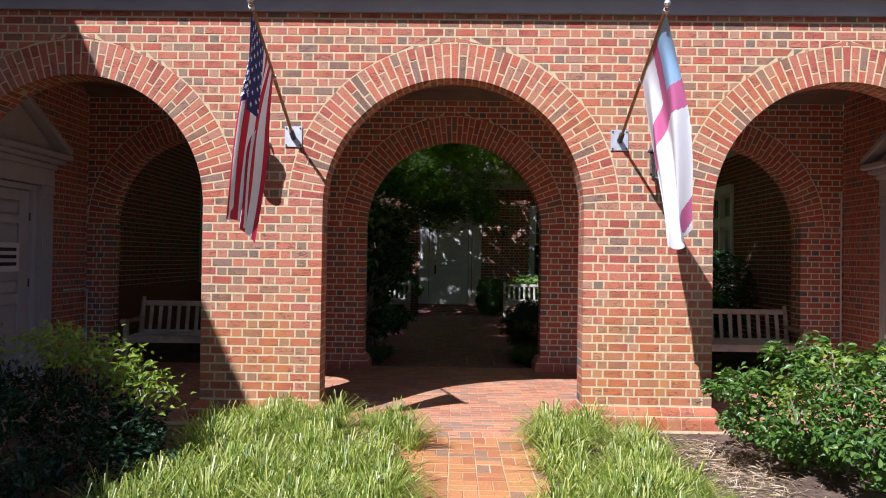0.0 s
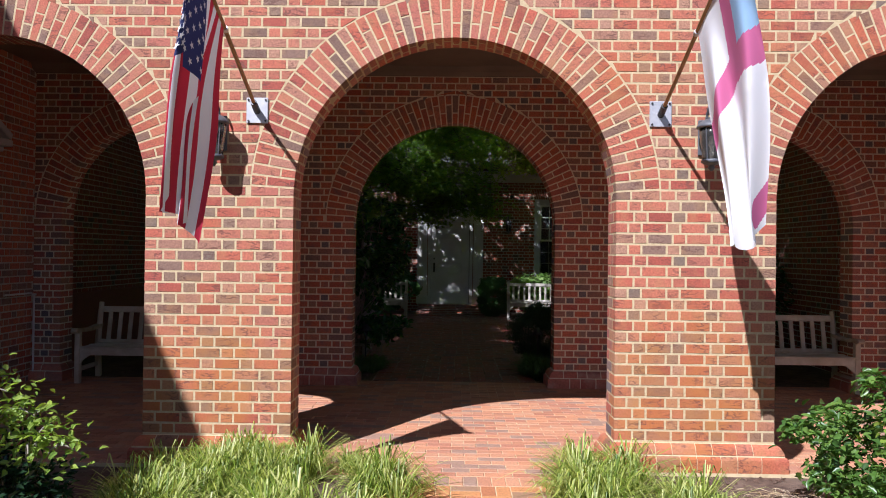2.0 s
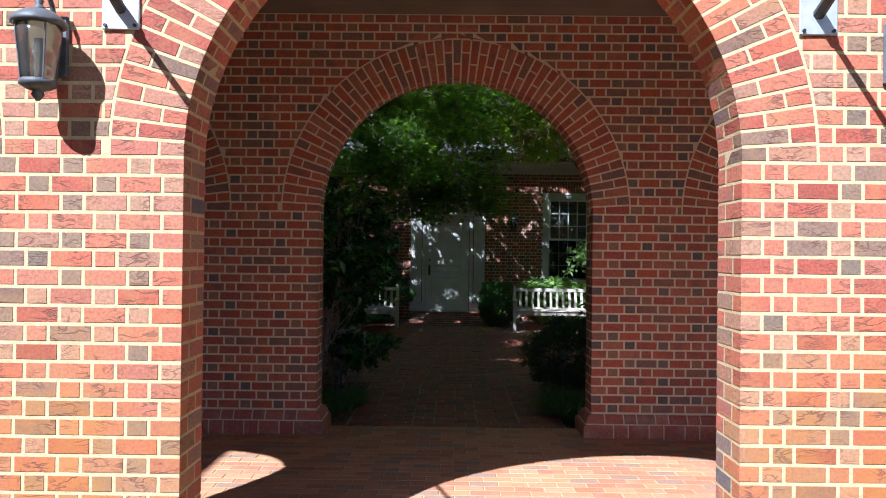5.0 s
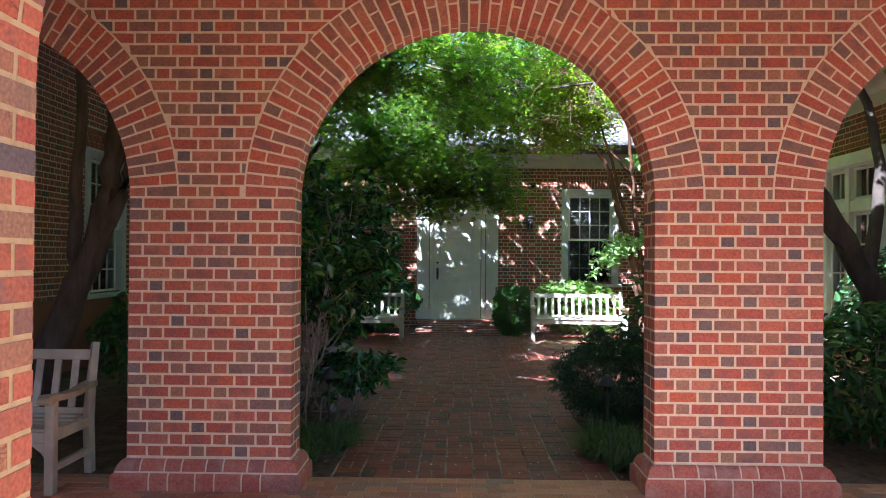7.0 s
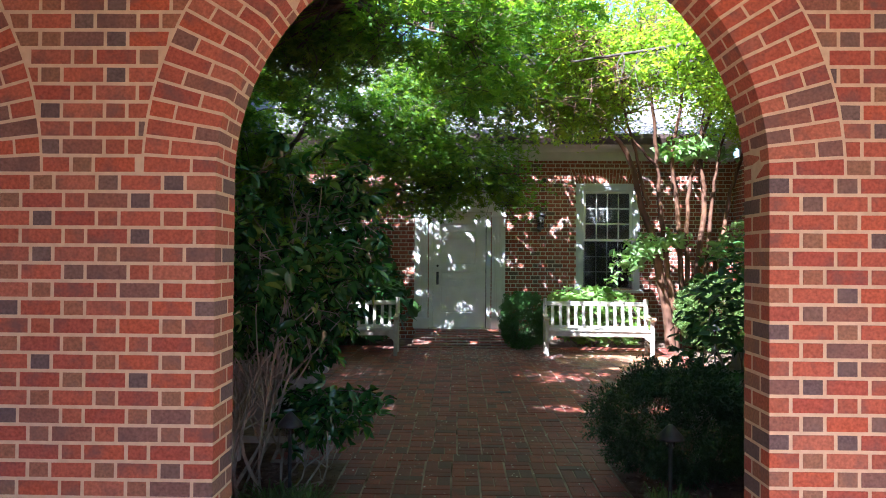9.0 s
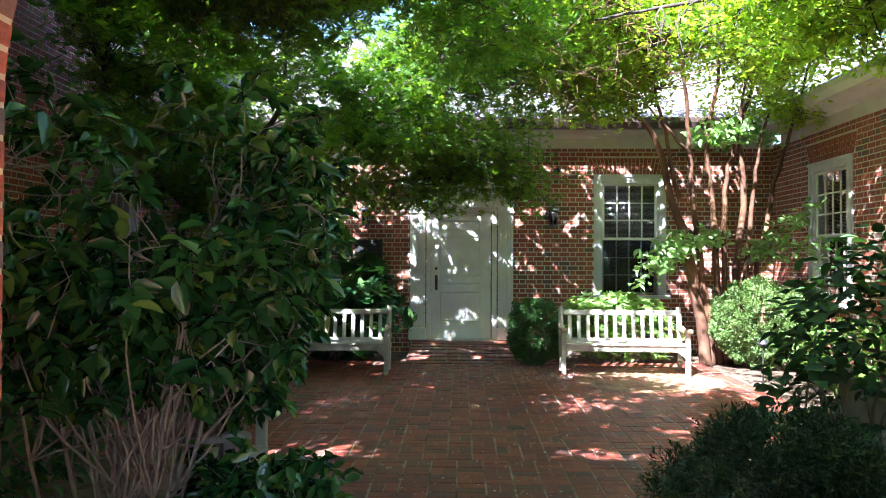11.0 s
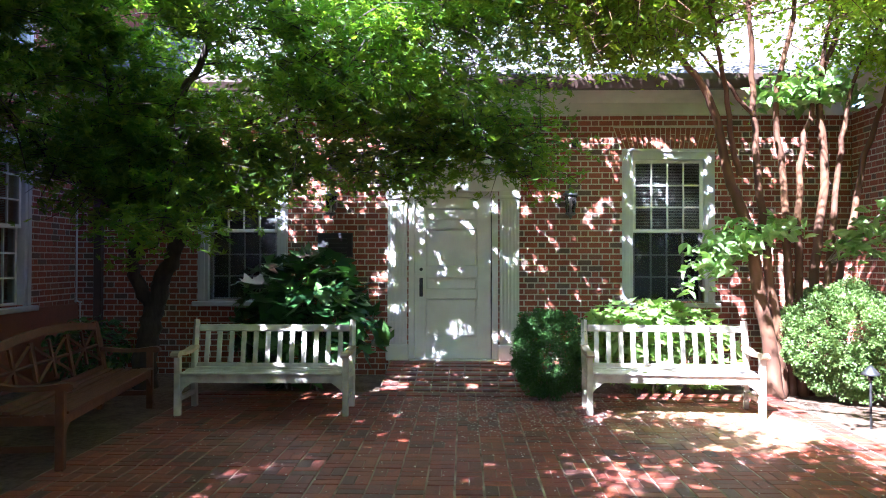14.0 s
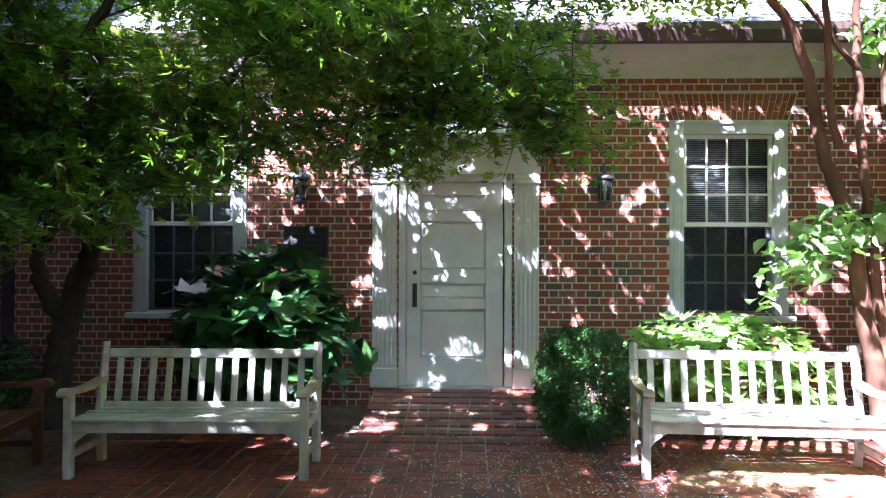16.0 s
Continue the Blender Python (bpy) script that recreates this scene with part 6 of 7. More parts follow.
def spray(name, label, origin, tips, leaf, size, count, seed, bark, group="", loose=0.12):
    """Thin shoots that bear a few loose leaves."""
    rng = np.random.default_rng(seed)
    t = thing(name, label, "shoot", group)
    sets = []
    for tip in tips:
        a, b = Vector((*court(origin[0], origin[1]), origin[2])), Vector((*court(tip[0], tip[1]), tip[2]))
        mid = a.lerp(b, 0.55) + Vector((0, 0, 0.1))
        w = bend([a, mid, b], 5)
        part("shoot", Shape().tube(w, [0.009 * (1 - 0.75 * i / (len(w) - 1)) for i in range(len(w))], 5, False), bark, t)
        c = np.array([tuple(w[int(x * (len(w) - 1))]) for x in rng.uniform(0.3, 1, count)]) + rng.normal(0, 1, (count, 3)) * np.array([loose, loose, loose * 0.6])
        sets.append(broad_leaf(*leaf_cloud(rng, c, rng.normal(0, 1, (count, 3)) * np.array([1, 1, 0.3]), size, 0.6, 0.4, 0.1, 0.3)))
    joined("foliage", t, sets, leaf)
    return t


# maple whose crown hangs over the house door
tree("maple_tree", "low spreading maple with a dark crooked trunk and feathery green leaves",
     [([(-4.2, 13.2, -0.12), (-4.18, 13.2, 0.5), (-4.05, 13.2, 1.05), (-3.88, 13.15, 1.5), (-3.62, 13.05, 1.95), (-3.1, 12.8, 2.5), (-2.3, 12.5, 3.1), (-1.5, 12.1, 3.75), (-0.5, 11.7, 4.5)], 0.17, 0.02),
      ([(-4.1, 13.2, 0.95), (-4.3, 13.15, 1.3), (-4.32, 13.1, 1.65), (-4.12, 13.0, 1.95), (-4.2, 12.6, 2.7), (-4.1, 12.1, 3.5), (-4.2, 11.4, 4.5)], 0.1, 0.02),
      ([(-3.75, 13.1, 1.75), (-3.75, 12.9, 2.4), (-3.45, 12.3, 3.2), (-3.0, 12.0, 3.8), (-2.8, 11.6, 4.5), (-2.5, 10.9, 5.3)], 0.08, 0.015),
      ([(-3.2, 12.85, 2.4), (-2.2, 12.9, 2.65), (-1.0, 12.8, 2.85), (0.35, 12.85, 2.75), (0.8, 12.8, 2.6)], 0.05, 0.01),
      ([(-4.3, 12.9, 2.1), (-4.8, 12.4, 2.6), (-4.9, 11.4, 3.2), (-4.8, 10.4, 4.0)], 0.06, 0.015),
      ([(-2.6, 12.6, 2.9), (-1.7, 12.2, 3.5), (-1.2, 12.0, 3.9), (-0.2, 11.6, 5.0)], 0.05, 0.012)],
     # a few high crowns on the left are added only to shade the court
     [((-2.0, 12.1, 3.8), (2.6, 1.4, 0.9), 0.42), ((-2.3, 11.0, 5.0), (2.8, 2.2, 1.0), 0.34), ((0.3, 12.6, 3.05), (0.9, 0.35, 0.25), 0.13), ((0.42, 12.65, 2.6), (0.22, 0.15, 0.16), 0.045), ((-0.9, 12.5, 3.1), (0.7, 0.35, 0.25), 0.07), ((-0.25, 12.8, 3.4), (1.1, 0.5, 0.4), 0.12), ((-1.0, 11.3, 3.2), (1.2, 0.8, 0.4), 0.16), ((-3.6, 9.2, 5.0), (1.4, 1.3, 0.5), 0.2), ((-1.9, 12.4, 2.8), (0.9, 0.45, 0.25), 0.09), ((-3.3, 11.8, 2.75), (0.9, 0.8, 0.45), 0.12),
      ((-4.3, 11.4, 3.1), (1.0, 1.6, 1.1), 0.3), ((0.1, 11.6, 4.7), (1.3, 1.4, 0.9), 0.2), ((0.5, 11.0, 5.6), (1.5, 1.6, 0.7), 0.2), ((-0.9, 11.8, 3.75), (1.3, 1.0, 0.7), 0.22), ((0.1, 10.3, 4.3), (1.0, 0.9, 0.5), 0.16), ((0.2, 11.8, 3.95), (0.8, 0.7, 0.45), 0.18), ((-3.0, 12.8, 2.7), (0.8, 0.35, 0.3), 0.08),
      ((-4.3, 12.9, 2.6), (0.8, 0.5, 0.5), 0.14), ((-3.2, 11.2, 1.8), (0.3, 0.35, 0.2), 0.05), ((-2.6, 11.6, 4.1), (0.8, 0.8, 0.4), 0.2), ((-3.5, 11.5, 4.3), (1.7, 1.8, 0.6), 0.15), ((-4.2, 12.6, 3.4), (1.0, 0.9, 0.6), 0.1), ((-0.75, 12.55, 2.45), (0.3, 0.2, 0.2), 0.06), ((-1.9, 12.3, 2.45), (0.4, 0.3, 0.2), 0.08), ((-2.6, 12.2, 2.2), (0.35, 0.3, 0.25), 0.08), ((-2.9, 12.3, 2.3), (0.5, 0.4, 0.2), 0.1), ((-3.7, 12.0, 2.25), (0.6, 0.4, 0.25), 0.14), ((-1.35, 12.7, 2.45), (0.25, 0.2, 0.12), 0.03), ((-4.4, 10.2, 4.4), (0.9, 1.3, 0.8), 0.25), ((0.4, 12.4, 4.6), (1.1, 0.7, 0.5), 0.2), ((-1.0, 12.4, 4.7), (1.0, 0.5, 0.4), 0.16), ((-4.5, 9.6, 5.5), (0.9, 1.2, 0.4), 0.22)],
     BARK_DARK, LEAF_MAPLE, 0.1, 26, 780, 11, 0.42, 0.7, 0.14, lobed=True)

# many-stemmed crape myrtle in the corner
stems = [([(3.5, 12.85, -0.12), (3.42, 12.85, 0.6), (3.14, 12.8, 1.95), (2.9, 12.75, 2.65), (2.65, 12.6, 3.45), (2.05, 12.2, 4.0), (1.5, 11.6, 4.8)], 0.105, 0.02),
         ([(3.62, 12.95, -0.12), (3.52, 12.9, 0.9), (3.32, 12.8, 2.1), (3.2, 12.7, 3.3), (3.0, 12.3, 4.4), (2.7, 11.8, 5.4)], 0.075, 0.016),
         ([(3.75, 13.0, -0.12), (3.72, 13.0, 1.0), (3.66, 12.9, 2.2), (3.5, 12.8, 3.4), (3.55, 12.4, 4.5), (3.4, 11.9, 5.5)], 0.07, 0.016),
         ([(3.85, 12.95, -0.12), (3.82, 12.95, 1.1), (3.8, 12.85, 2.65), (3.95, 12.7, 3.7), (4.0, 12.3, 4.7)], 0.065, 0.015),
         ([(3.95, 13.0, -0.12), (3.98, 12.95, 1.2), (4.1, 12.9, 2.65), (4.0, 12.75, 3.65), (4.25, 12.4, 4.6), (4.4, 11.9, 5.4)], 0.075, 0.016),
         ([(4.05, 12.95, -0.12), (4.12, 12.9, 1.1), (4.2, 12.8, 2.5), (4.3, 12.7, 3.4), (4.55, 12.4, 4.4)], 0.06, 0.015),
         ([(4.1, 13.05, -0.12), (4.3, 13.0, 1.3), (4.6, 12.9, 2.8), (4.8, 12.6, 3.9), (4.9, 12.2, 4.8)], 0.06, 0.015),
         ([(3.05, 12.75, 2.55), (2.75, 12.3, 3.3), (2.3, 11.5, 4.1), (1.6, 10.6, 4.8)], 0.04, 0.012),
         ([(3.22, 12.7, 3.2), (2.7, 12.5, 3.7), (2.3, 12.4, 4.1)], 0.03, 0.01)]
tree("crape_myrtle", "many-stemmed crape myrtle with smooth reddish bark",
     # the crowns at x above 4 are added to shade the right wing wall
     stems, [((3.3, 12.2, 5.2), (2.2, 1.6, 0.9), 0.55), ((1.6, 11.0, 5.2), (1.5, 1.7, 0.9), 0.45), ((4.2, 12.7, 4.1), (0.8, 0.8, 0.5), 0.12), ((1.9, 12.2, 4.7), (1.5, 0.9, 0.5), 0.42), ((1.6, 10.6, 4.2), (1.0, 0.9, 0.5), 0.22), ((4.1, 11.0, 4.3), (0.9, 1.3, 0.4), 0.13), ((4.0, 9.7, 4.6), (0.8, 0.9, 0.4), 0.14), ((2.6, 10.8, 4.6), (0.9, 0.7, 0.4), 0.25), ((1.3, 11.7, 3.85), (1.0, 0.5, 0.3), 0.3), ((1.6, 11.9, 4.2), (1.1, 0.5, 0.3), 0.3), ((4.3, 10.2, 5.2), (0.9, 2.4, 0.5), 0.85), ((4.5, 12.2, 5.0), (0.7, 0.8, 0.4), 0.25)],
     BARK_RED, LEAF_MYRTLE, 0.08, 36, 900, 23, 0.5, 0.6, 0.15)
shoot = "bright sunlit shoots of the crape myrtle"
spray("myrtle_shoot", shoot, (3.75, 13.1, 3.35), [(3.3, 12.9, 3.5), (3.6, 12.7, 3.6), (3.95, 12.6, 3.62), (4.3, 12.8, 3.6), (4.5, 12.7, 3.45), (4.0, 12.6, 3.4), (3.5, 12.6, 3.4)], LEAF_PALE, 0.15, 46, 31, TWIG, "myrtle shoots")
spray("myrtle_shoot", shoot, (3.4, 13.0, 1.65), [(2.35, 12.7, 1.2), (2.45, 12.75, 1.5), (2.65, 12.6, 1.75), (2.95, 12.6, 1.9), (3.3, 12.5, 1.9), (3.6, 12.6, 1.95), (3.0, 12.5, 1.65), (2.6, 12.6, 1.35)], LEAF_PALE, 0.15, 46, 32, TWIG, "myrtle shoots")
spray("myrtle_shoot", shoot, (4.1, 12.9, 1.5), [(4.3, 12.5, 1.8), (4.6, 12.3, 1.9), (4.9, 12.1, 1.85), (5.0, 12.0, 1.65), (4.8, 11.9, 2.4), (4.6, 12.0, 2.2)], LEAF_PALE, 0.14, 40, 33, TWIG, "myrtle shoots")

# dark trees just behind the arcade
tree("garden_tree", "leaning dark-barked tree with several stems in a garden bed",
     [([(-4.25, 4.8, -0.12), (-3.88, 4.8, 0.75), (-3.48, 4.8, 1.8), (-3.38, 4.85, 2.6), (-3.42, 4.9, 3.6), (-3.5, 5.2, 5.2)], 0.185, 0.03),
      ([(-3.68, 4.8, 1.25), (-3.74, 4.85, 1.95), (-3.74, 4.9, 3.3), (-4.2, 5.2, 4.8), (-4.5, 5.6, 5.6)], 0.08, 0.02),
      ([(-3.52, 4.8, 1.6), (-3.18, 4.85, 2.4), (-2.95, 5.0, 3.1), (-2.6, 5.6, 4.3), (-2.2, 6.4, 5.0)], 0.11, 0.02),
      ([(-3.42, 4.82, 2.1), (-3.2, 4.9, 3.1), (-3.1, 5.0, 4.2), (-2.9, 5.2, 5.2)], 0.07, 0.02),
      # unseen limb, added to carry the shading crowns over the arcade roof
      ([(-3.42, 4.9, 3.6), (-3.6, 4.3, 5.2), (-3.8, 3.6, 6.5), (-3.7, 2.8, 7.2)], 0.07, 0.015),
      ([(-2.6, 5.6, 4.3), (-1.9, 6.8, 4.3), (-0.9, 7.6, 4.15), (-0.1, 7.6, 3.9)], 0.045, 0.008)],
     # several crowns here stay out of view, added to keep sun off the paving
     [((-4.2, 3.6, 7.0), (2.3, 1.8, 0.7), 0.25), ((-3.1, 2.2, 7.2), (2.3, 1.6, 0.6), 0.17), ((-2.0, 9.3, 4.9), (1.5, 1.2, 0.5), 0.2), ((-4.3, 6.6, 5.6), (1.3, 1.5, 0.6), 0.2), ((-0.2, 7.6, 3.85), (1.5, 1.2, 0.5), 0.11), ((-2.3, 7.2, 5.0), (1.8, 1.5, 0.6), 0.34), ((-4.0, 8.2, 4.9), (1.2, 1.2, 0.6), 0.22), ((0.4, 9.0, 5.6), (1.6, 1.5, 0.5), 0.3), ((-3.6, 7.0, 6.3), (1.8, 2.2, 0.6), 0.2), ((-2.6, 9.0, 4.0), (1.1, 0.8, 0.4), 0.14), ((-3.3, 5.2, 4.0), (0.9, 0.8, 0.4), 0.08), ((-1.8, 3.95, 5.0), (1.7, 0.5, 0.3), 0.28)],
     BARK_BROWN, LEAF_MAPLE, 0.1, 26, 1250, 41, 0.3, 0.75, 0.15, lobed=True)
tree("garden_tree", "forked dark-barked tree in a garden bed",
     [([(4.45, 5.6, -0.12), (4.2, 5.6, 0.9), (3.7, 5.6, 1.9), (3.2, 5.6, 2.7), (2.9, 5.8, 3.8), (2.6, 6.2, 4.8)], 0.18, 0.03),
      ([(4.0, 5.6, 1.3), (4.25, 5.8, 2.5), (4.1, 6.2, 3.9), (3.8, 6.8, 4.9)], 0.08, 0.02),
      ([(3.4, 5.6, 2.4), (2.5, 6.0, 3.4), (1.5, 6.3, 4.1), (0.5, 6.6, 4.6)], 0.05, 0.012),
      ([(3.9, 5.6, 1.5), (3.3, 5.3, 2.0), (2.9, 5.0, 2.2)], 0.03, 0.01),
      ([(4.1, 6.2, 3.9), (3.4, 7.6, 4.1), (2.2, 8.8, 4.2), (1.2, 9.4, 4.2)], 0.045, 0.012)],
     # outer crowns, mostly unseen, added to shade the right wing wall and paving
     [((3.2, 6.8, 4.6), (1.6, 1.7, 0.6), 0.45), ((4.0, 5.6, 4.7), (1.3, 1.3, 0.5), 0.8), ((2.9, 8.6, 3.75), (1.3, 0.8, 0.3), 0.22), ((-0.5, 4.6, 5.1), (1.2, 1.1, 0.5), 0.4), ((4.4, 7.3, 4.6), (0.8, 1.7, 0.5), 1.0), ((4.3, 4.3, 4.7), (0.9, 0.7, 0.4), 0.7)],
     BARK_DARK, LEAF_MYRTLE, 0.08, 58, 700, 43, 0.4, 0.6, 0.15)

# shrubs of the courtyard
forked_shrub("camellia", "tall glossy green-leaved camellia with pale bare stems beside the brick path", (-1.65, 4.75), (-1.62, 4.9, 1.82), (0.95, 0.8, 0.74), LEAF_GLOSSY, 10, 26, 0.105, 51)
forked_shrub("camellia", "shorter glossy green-leaved camellia leaning over the brick path", (-1.55, 5.6), (-1.5, 5.6, 1.3), (0.5, 0.5, 0.5), LEAF_GLOSSY, 7, 11, 0.1, 49)
forked_shrub("camellia", "low glossy-leaved shoots at the foot of the camellia", (-1.35, 4.95), (-1.1, 5.0, 0.6), (0.34, 0.38, 0.22), LEAF_GLOSSY, 5, 9, 0.095, 52, stem_r=0.009)
shrub("hydrangea", "leafy shrub leaning over the path", (2.22, 5.75), (0.62, 0.75, 1.8), LEAF_DARK, 1300, 0.1, 53, 0.55, 12, shell=0.3, stem_r=0.014)
shrub("yew_mound", "dark clipped evergreen mound beside the path", (1.44, 5.12), (0.58, 0.52, 0.8), LEAF_YEW, 42000, 0.036, 55, 0.3, 4, shell=0.6, ragged=0.06, tufts=420, tuft_r=0.075)
shrub("boxwood", "round dark boxwood beside the door", (0.78, 12.55), (0.37, 0.37, 0.95), LEAF_CLIPPED, 26000, 0.03, 56, 0.6, 3, shell=0.55, lumps=9, lumpy=0.5, ragged=0.0, group="boxwoods", tufts=300, tuft_r=0.06, boxy=True)
shrub("boxwood", "large round sunlit boxwood", (4.28, 12.6), (0.76, 0.74, 1.3), LEAF_BOX, 60000, 0.034, 57, 0.6, 3, shell=0.62, lumps=10, lumpy=1.6, ragged=0.05, group="boxwoods", tufts=330, tuft_r=0.085)
shrub("fatsia", "large-leaved glossy shrub behind the bench", (-2.15, 13.15), (0.92, 0.5, 1.65), LEAF_FATSIA, 430, 0.29, 58, 0.36, 10, shell=0.4, lumpy=1.8, lobed=True)
shrub("hosta_clump", "pale green leafy plants behind the sunny bench", (2.05, 12.95), (0.95, 0.38, 1.15), LEAF_HOSTA, 1000, 0.145, 59, 0.6, 16, shell=0.35, lobed=True, lumpy=1.6)
shrub("laurel", "dark evergreen shrub behind the arcade bench", (-3.2, 6.0), (0.9, 0.8, 1.35), LEAF_CAMELLIA, 1800, 0.09, 60, 0.5, 6)
shrub("laurel", "dark long-leaved evergreen shrub behind the arcade", (3.5, 4.5), (1.0, 0.7, 1.2), LEAF_CAMELLIA, 1700, 0.14, 61, 0.3, 6)
shrub("laurel", "dark evergreen shrub against the wing wall", (4.75, 6.3), (0.5, 0.9, 1.75), LEAF_DARK, 1700, 0.1, 66, 0.45, 8)
shrub("laurel", "evergreen shrub beside the sunny wing wall", (4.2, 9.6), (0.6, 0.9, 1.0), LEAF_HOLLY, 1500, 0.09, 62, 0.5, 6)
shrub("laurel", "dark shrub under the wing windows", (-5.1, 9.6), (0.5, 1.8, 0.95), LEAF_CAMELLIA, 1500, 0.09, 63, 0.5, 6)
shrub("laurel", "dark shrub in the corner by the maple", (-4.9, 13.2), (0.5, 0.5, 0.8), LEAF_CAMELLIA, 700, 0.1, 64, 0.5, 4)

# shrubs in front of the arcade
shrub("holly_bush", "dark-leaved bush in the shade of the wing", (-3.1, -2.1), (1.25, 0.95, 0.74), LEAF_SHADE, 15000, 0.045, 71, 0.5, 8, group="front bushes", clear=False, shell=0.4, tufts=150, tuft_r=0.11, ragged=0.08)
shrub("holly_bush", "bright green bush with fresh sunlit tips", (3.2, -1.35), (0.95, 0.85, 0.86), LEAF_HOLLY, 13000, 0.055, 72, 0.5, 10, group="front bushes", clear=False, shell=0.2, tufts=170, tuft_r=0.105, ragged=0.08, lumpy=1.5)
for k, (x, y, z) in enumerate(((-2.62, -1.9, 0.9), (-2.35, -1.9, 0.84), (-2.12, -1.9, 0.66), (-2.9, -1.6, 0.88), (-3.6, -1.4, 0.85))):
    spray("holly_shoot", "bright yellow-green shoots of the shaded bush", (x, y, z - 0.25), [(x - 0.15, y, z), (x + 0.16, y - 0.05, z + 0.02), (x, y + 0.1, z + 0.08), (x + 0.28, y, z - 0.12), (x + 0.1, y - 0.15, z - 0.08)], LEAF_LIME, 0.042, 60, 80 + k, TWIG, "holly shoots", 0.07)
for k, (x, y, z) in enumerate(((2.75, -1.55, 0.8), (3.1, -1.8, 0.86), (3.5, -1.5, 0.9), (2.5, -1.5, 0.55))):
    spray("holly_shoot", "fresh pale shoots of the sunlit bush", (x, y, z - 0.2), [(x - 0.12, y, z), (x + 0.13, y - 0.05, z), (x, y + 0.1, z + 0.06)], LEAF_LIME, 0.05, 40, 90 + k, TWIG, "holly shoots", 0.07)


def grass_bed(name, label, x0, x1, y0, y1, tufts, seed, length=0.34, mat=None):
    """Arching grass blades in tufts."""
    rng = np.random.default_rng(seed)
    t = thing(name, label, "grass", kind="stuff")
    heart = max(6, tufts // 5)
    near = rng.integers(0, heart, tufts)
    tx, ty = rng.uniform(x0, x1, heart)[near] + rng.normal(0, 0.085, tufts), rng.uniform(y0, y1, heart)[near] + rng.normal(0, 0.085, tufts)
    keep = (((tx - (x0 + x1) / 2) / ((x1 - x0) / 2)) ** 6 + ((ty - (y0 + y1) / 2) / ((y1 - y0) / 2)) ** 6) < 1
    tx, ty = tx[keep], ty[keep]
    per = 105
    n = len(tx) * per
    size = np.repeat(rng.uniform(0.55, 1.3, len(tx)), per)
    a = rng.uniform(0, 2 * math.pi, n)
    off = np.abs(rng.normal(0, 0.035, n))
    bx, by = np.repeat(tx, per) + off * np.cos(a), np.repeat(ty, per) + off * np.sin(a)
    ln = length * size * rng.uniform(0.6, 1.2, n)
    reach = ln * rng.uniform(0.2, 1.15, n)
    a = a + rng.normal(0, 0.5, n)
    dx, dy = np.cos(a), np.sin(a)
    w = rng.uniform(0.002, 0.0048, n)
    vs = []
    for s, hz in ((0.0, 0.0), (0.35, 0.62), (0.72, 0.82), (1.0, 0.62)):
        drop = hz * ln * (1.1 - 0.45 * reach / ln)
        ww = w * (1.0 if s < 0.9 else 0.15)
        for side in (-1, 1):
            vs.append(np.stack([bx + dx * reach * s - dy * ww * side, by + dy * reach * s + dx * ww * side, drop + FLOOR - 0.03], 1))
    v = np.stack(vs, 1).reshape(-1, 3)
    base = np.arange(n)[:, None] * 8
    q = np.concatenate([base + np.array([[2 * i, 2 * i + 1, 2 * i + 3, 2 * i + 2]]) for i in range(3)])
    joined("blades", t, [(v, q)], mat or GRASS)
    return t


grass_bed("grass_left", "sunlit border of arching variegated grass", -2.0, -0.33, -2.9, -0.15, 280, 91, 0.32)
grass_bed("grass_right", "sunlit border of arching variegated grass", 0.62, 1.52, -3.4, -0.12, 150, 92, 0.32)
grass_bed("grass_court", "dark tufts of grass along the garden bed", 0.98, 1.7, 3.8, 4.85, 40, 93, 0.28, GRASS_DARK)
grass_bed("grass_court_left", "dark tufts of grass along the garden bed", -1.55, -0.98, 3.9, 4.7, 22, 94, 0.2, GRASS_DARK)


def path_light(m, label):
    t = thing("path_light", label, "lamp", "path lights", m)
    part("stake", Shape().tube([(0, 0, -0.03), (0, 0, 0.42)], 0.012, 8), DARK_METAL, t)
    part("hat", Shape().lathe([(0.085, 0.40), (0.08, 0.415), (0.03, 0.46), (0.012, 0.475)], (0, 0, 0), 16), DARK_METAL, t, "low conical metal hat", True)
    part("lens", Shape().lathe([(0.025, 0.36), (0.028, 0.40)], (0, 0, 0), 10), LANTERN_GLASS, t)
    return t


pl1 = path_light(rot_z(0, 1.178, 4.6, FLOOR) @ Matrix.Diagonal((1, 1, 1.22, 1)), "dark metal path light by the brick walk")
copy_thing(pl1, rot_z(0, -1.245, 4.83, FLOOR))
copy_thing(pl1, rot_z(0, 3.95, 11.65, FLOOR))


# ---- paving ----
def court_height(y):
    """The paving rises gently to the house door."""
    t = min(1.0, max(0.0, (y - 12.7) / 1.85))
    return 0.19 * t * t * (3 - 2 * t)




def paving(name, label, bed, bricks, near, count, bed_mat):
    owner = thing(name, label, "floor" if "floor" in name else "pavement", kind="structure")
    part("bed", bed, bed_mat, owner).location.z = FLOOR
    bricks.build(owner, "paver", near, count, "pavers", "brick pavers with sandy joints")
    return owner


def paver(bricks, x0, x1, y0, y1, z):
    """One brick laid flat; its face looks up."""
    j = 0.0025
    m = Matrix.Translation((0, 0, z + FLOOR)) @ Matrix(((1, 0, 0, 0), (0, 0, 1, 0), (0, -1, 0, 0), (0, 0, 0, 1)))
    bricks.rect(x0 + j, x1 - j, y0 + j, y1 - j, 0.045, m, True, 0.8)


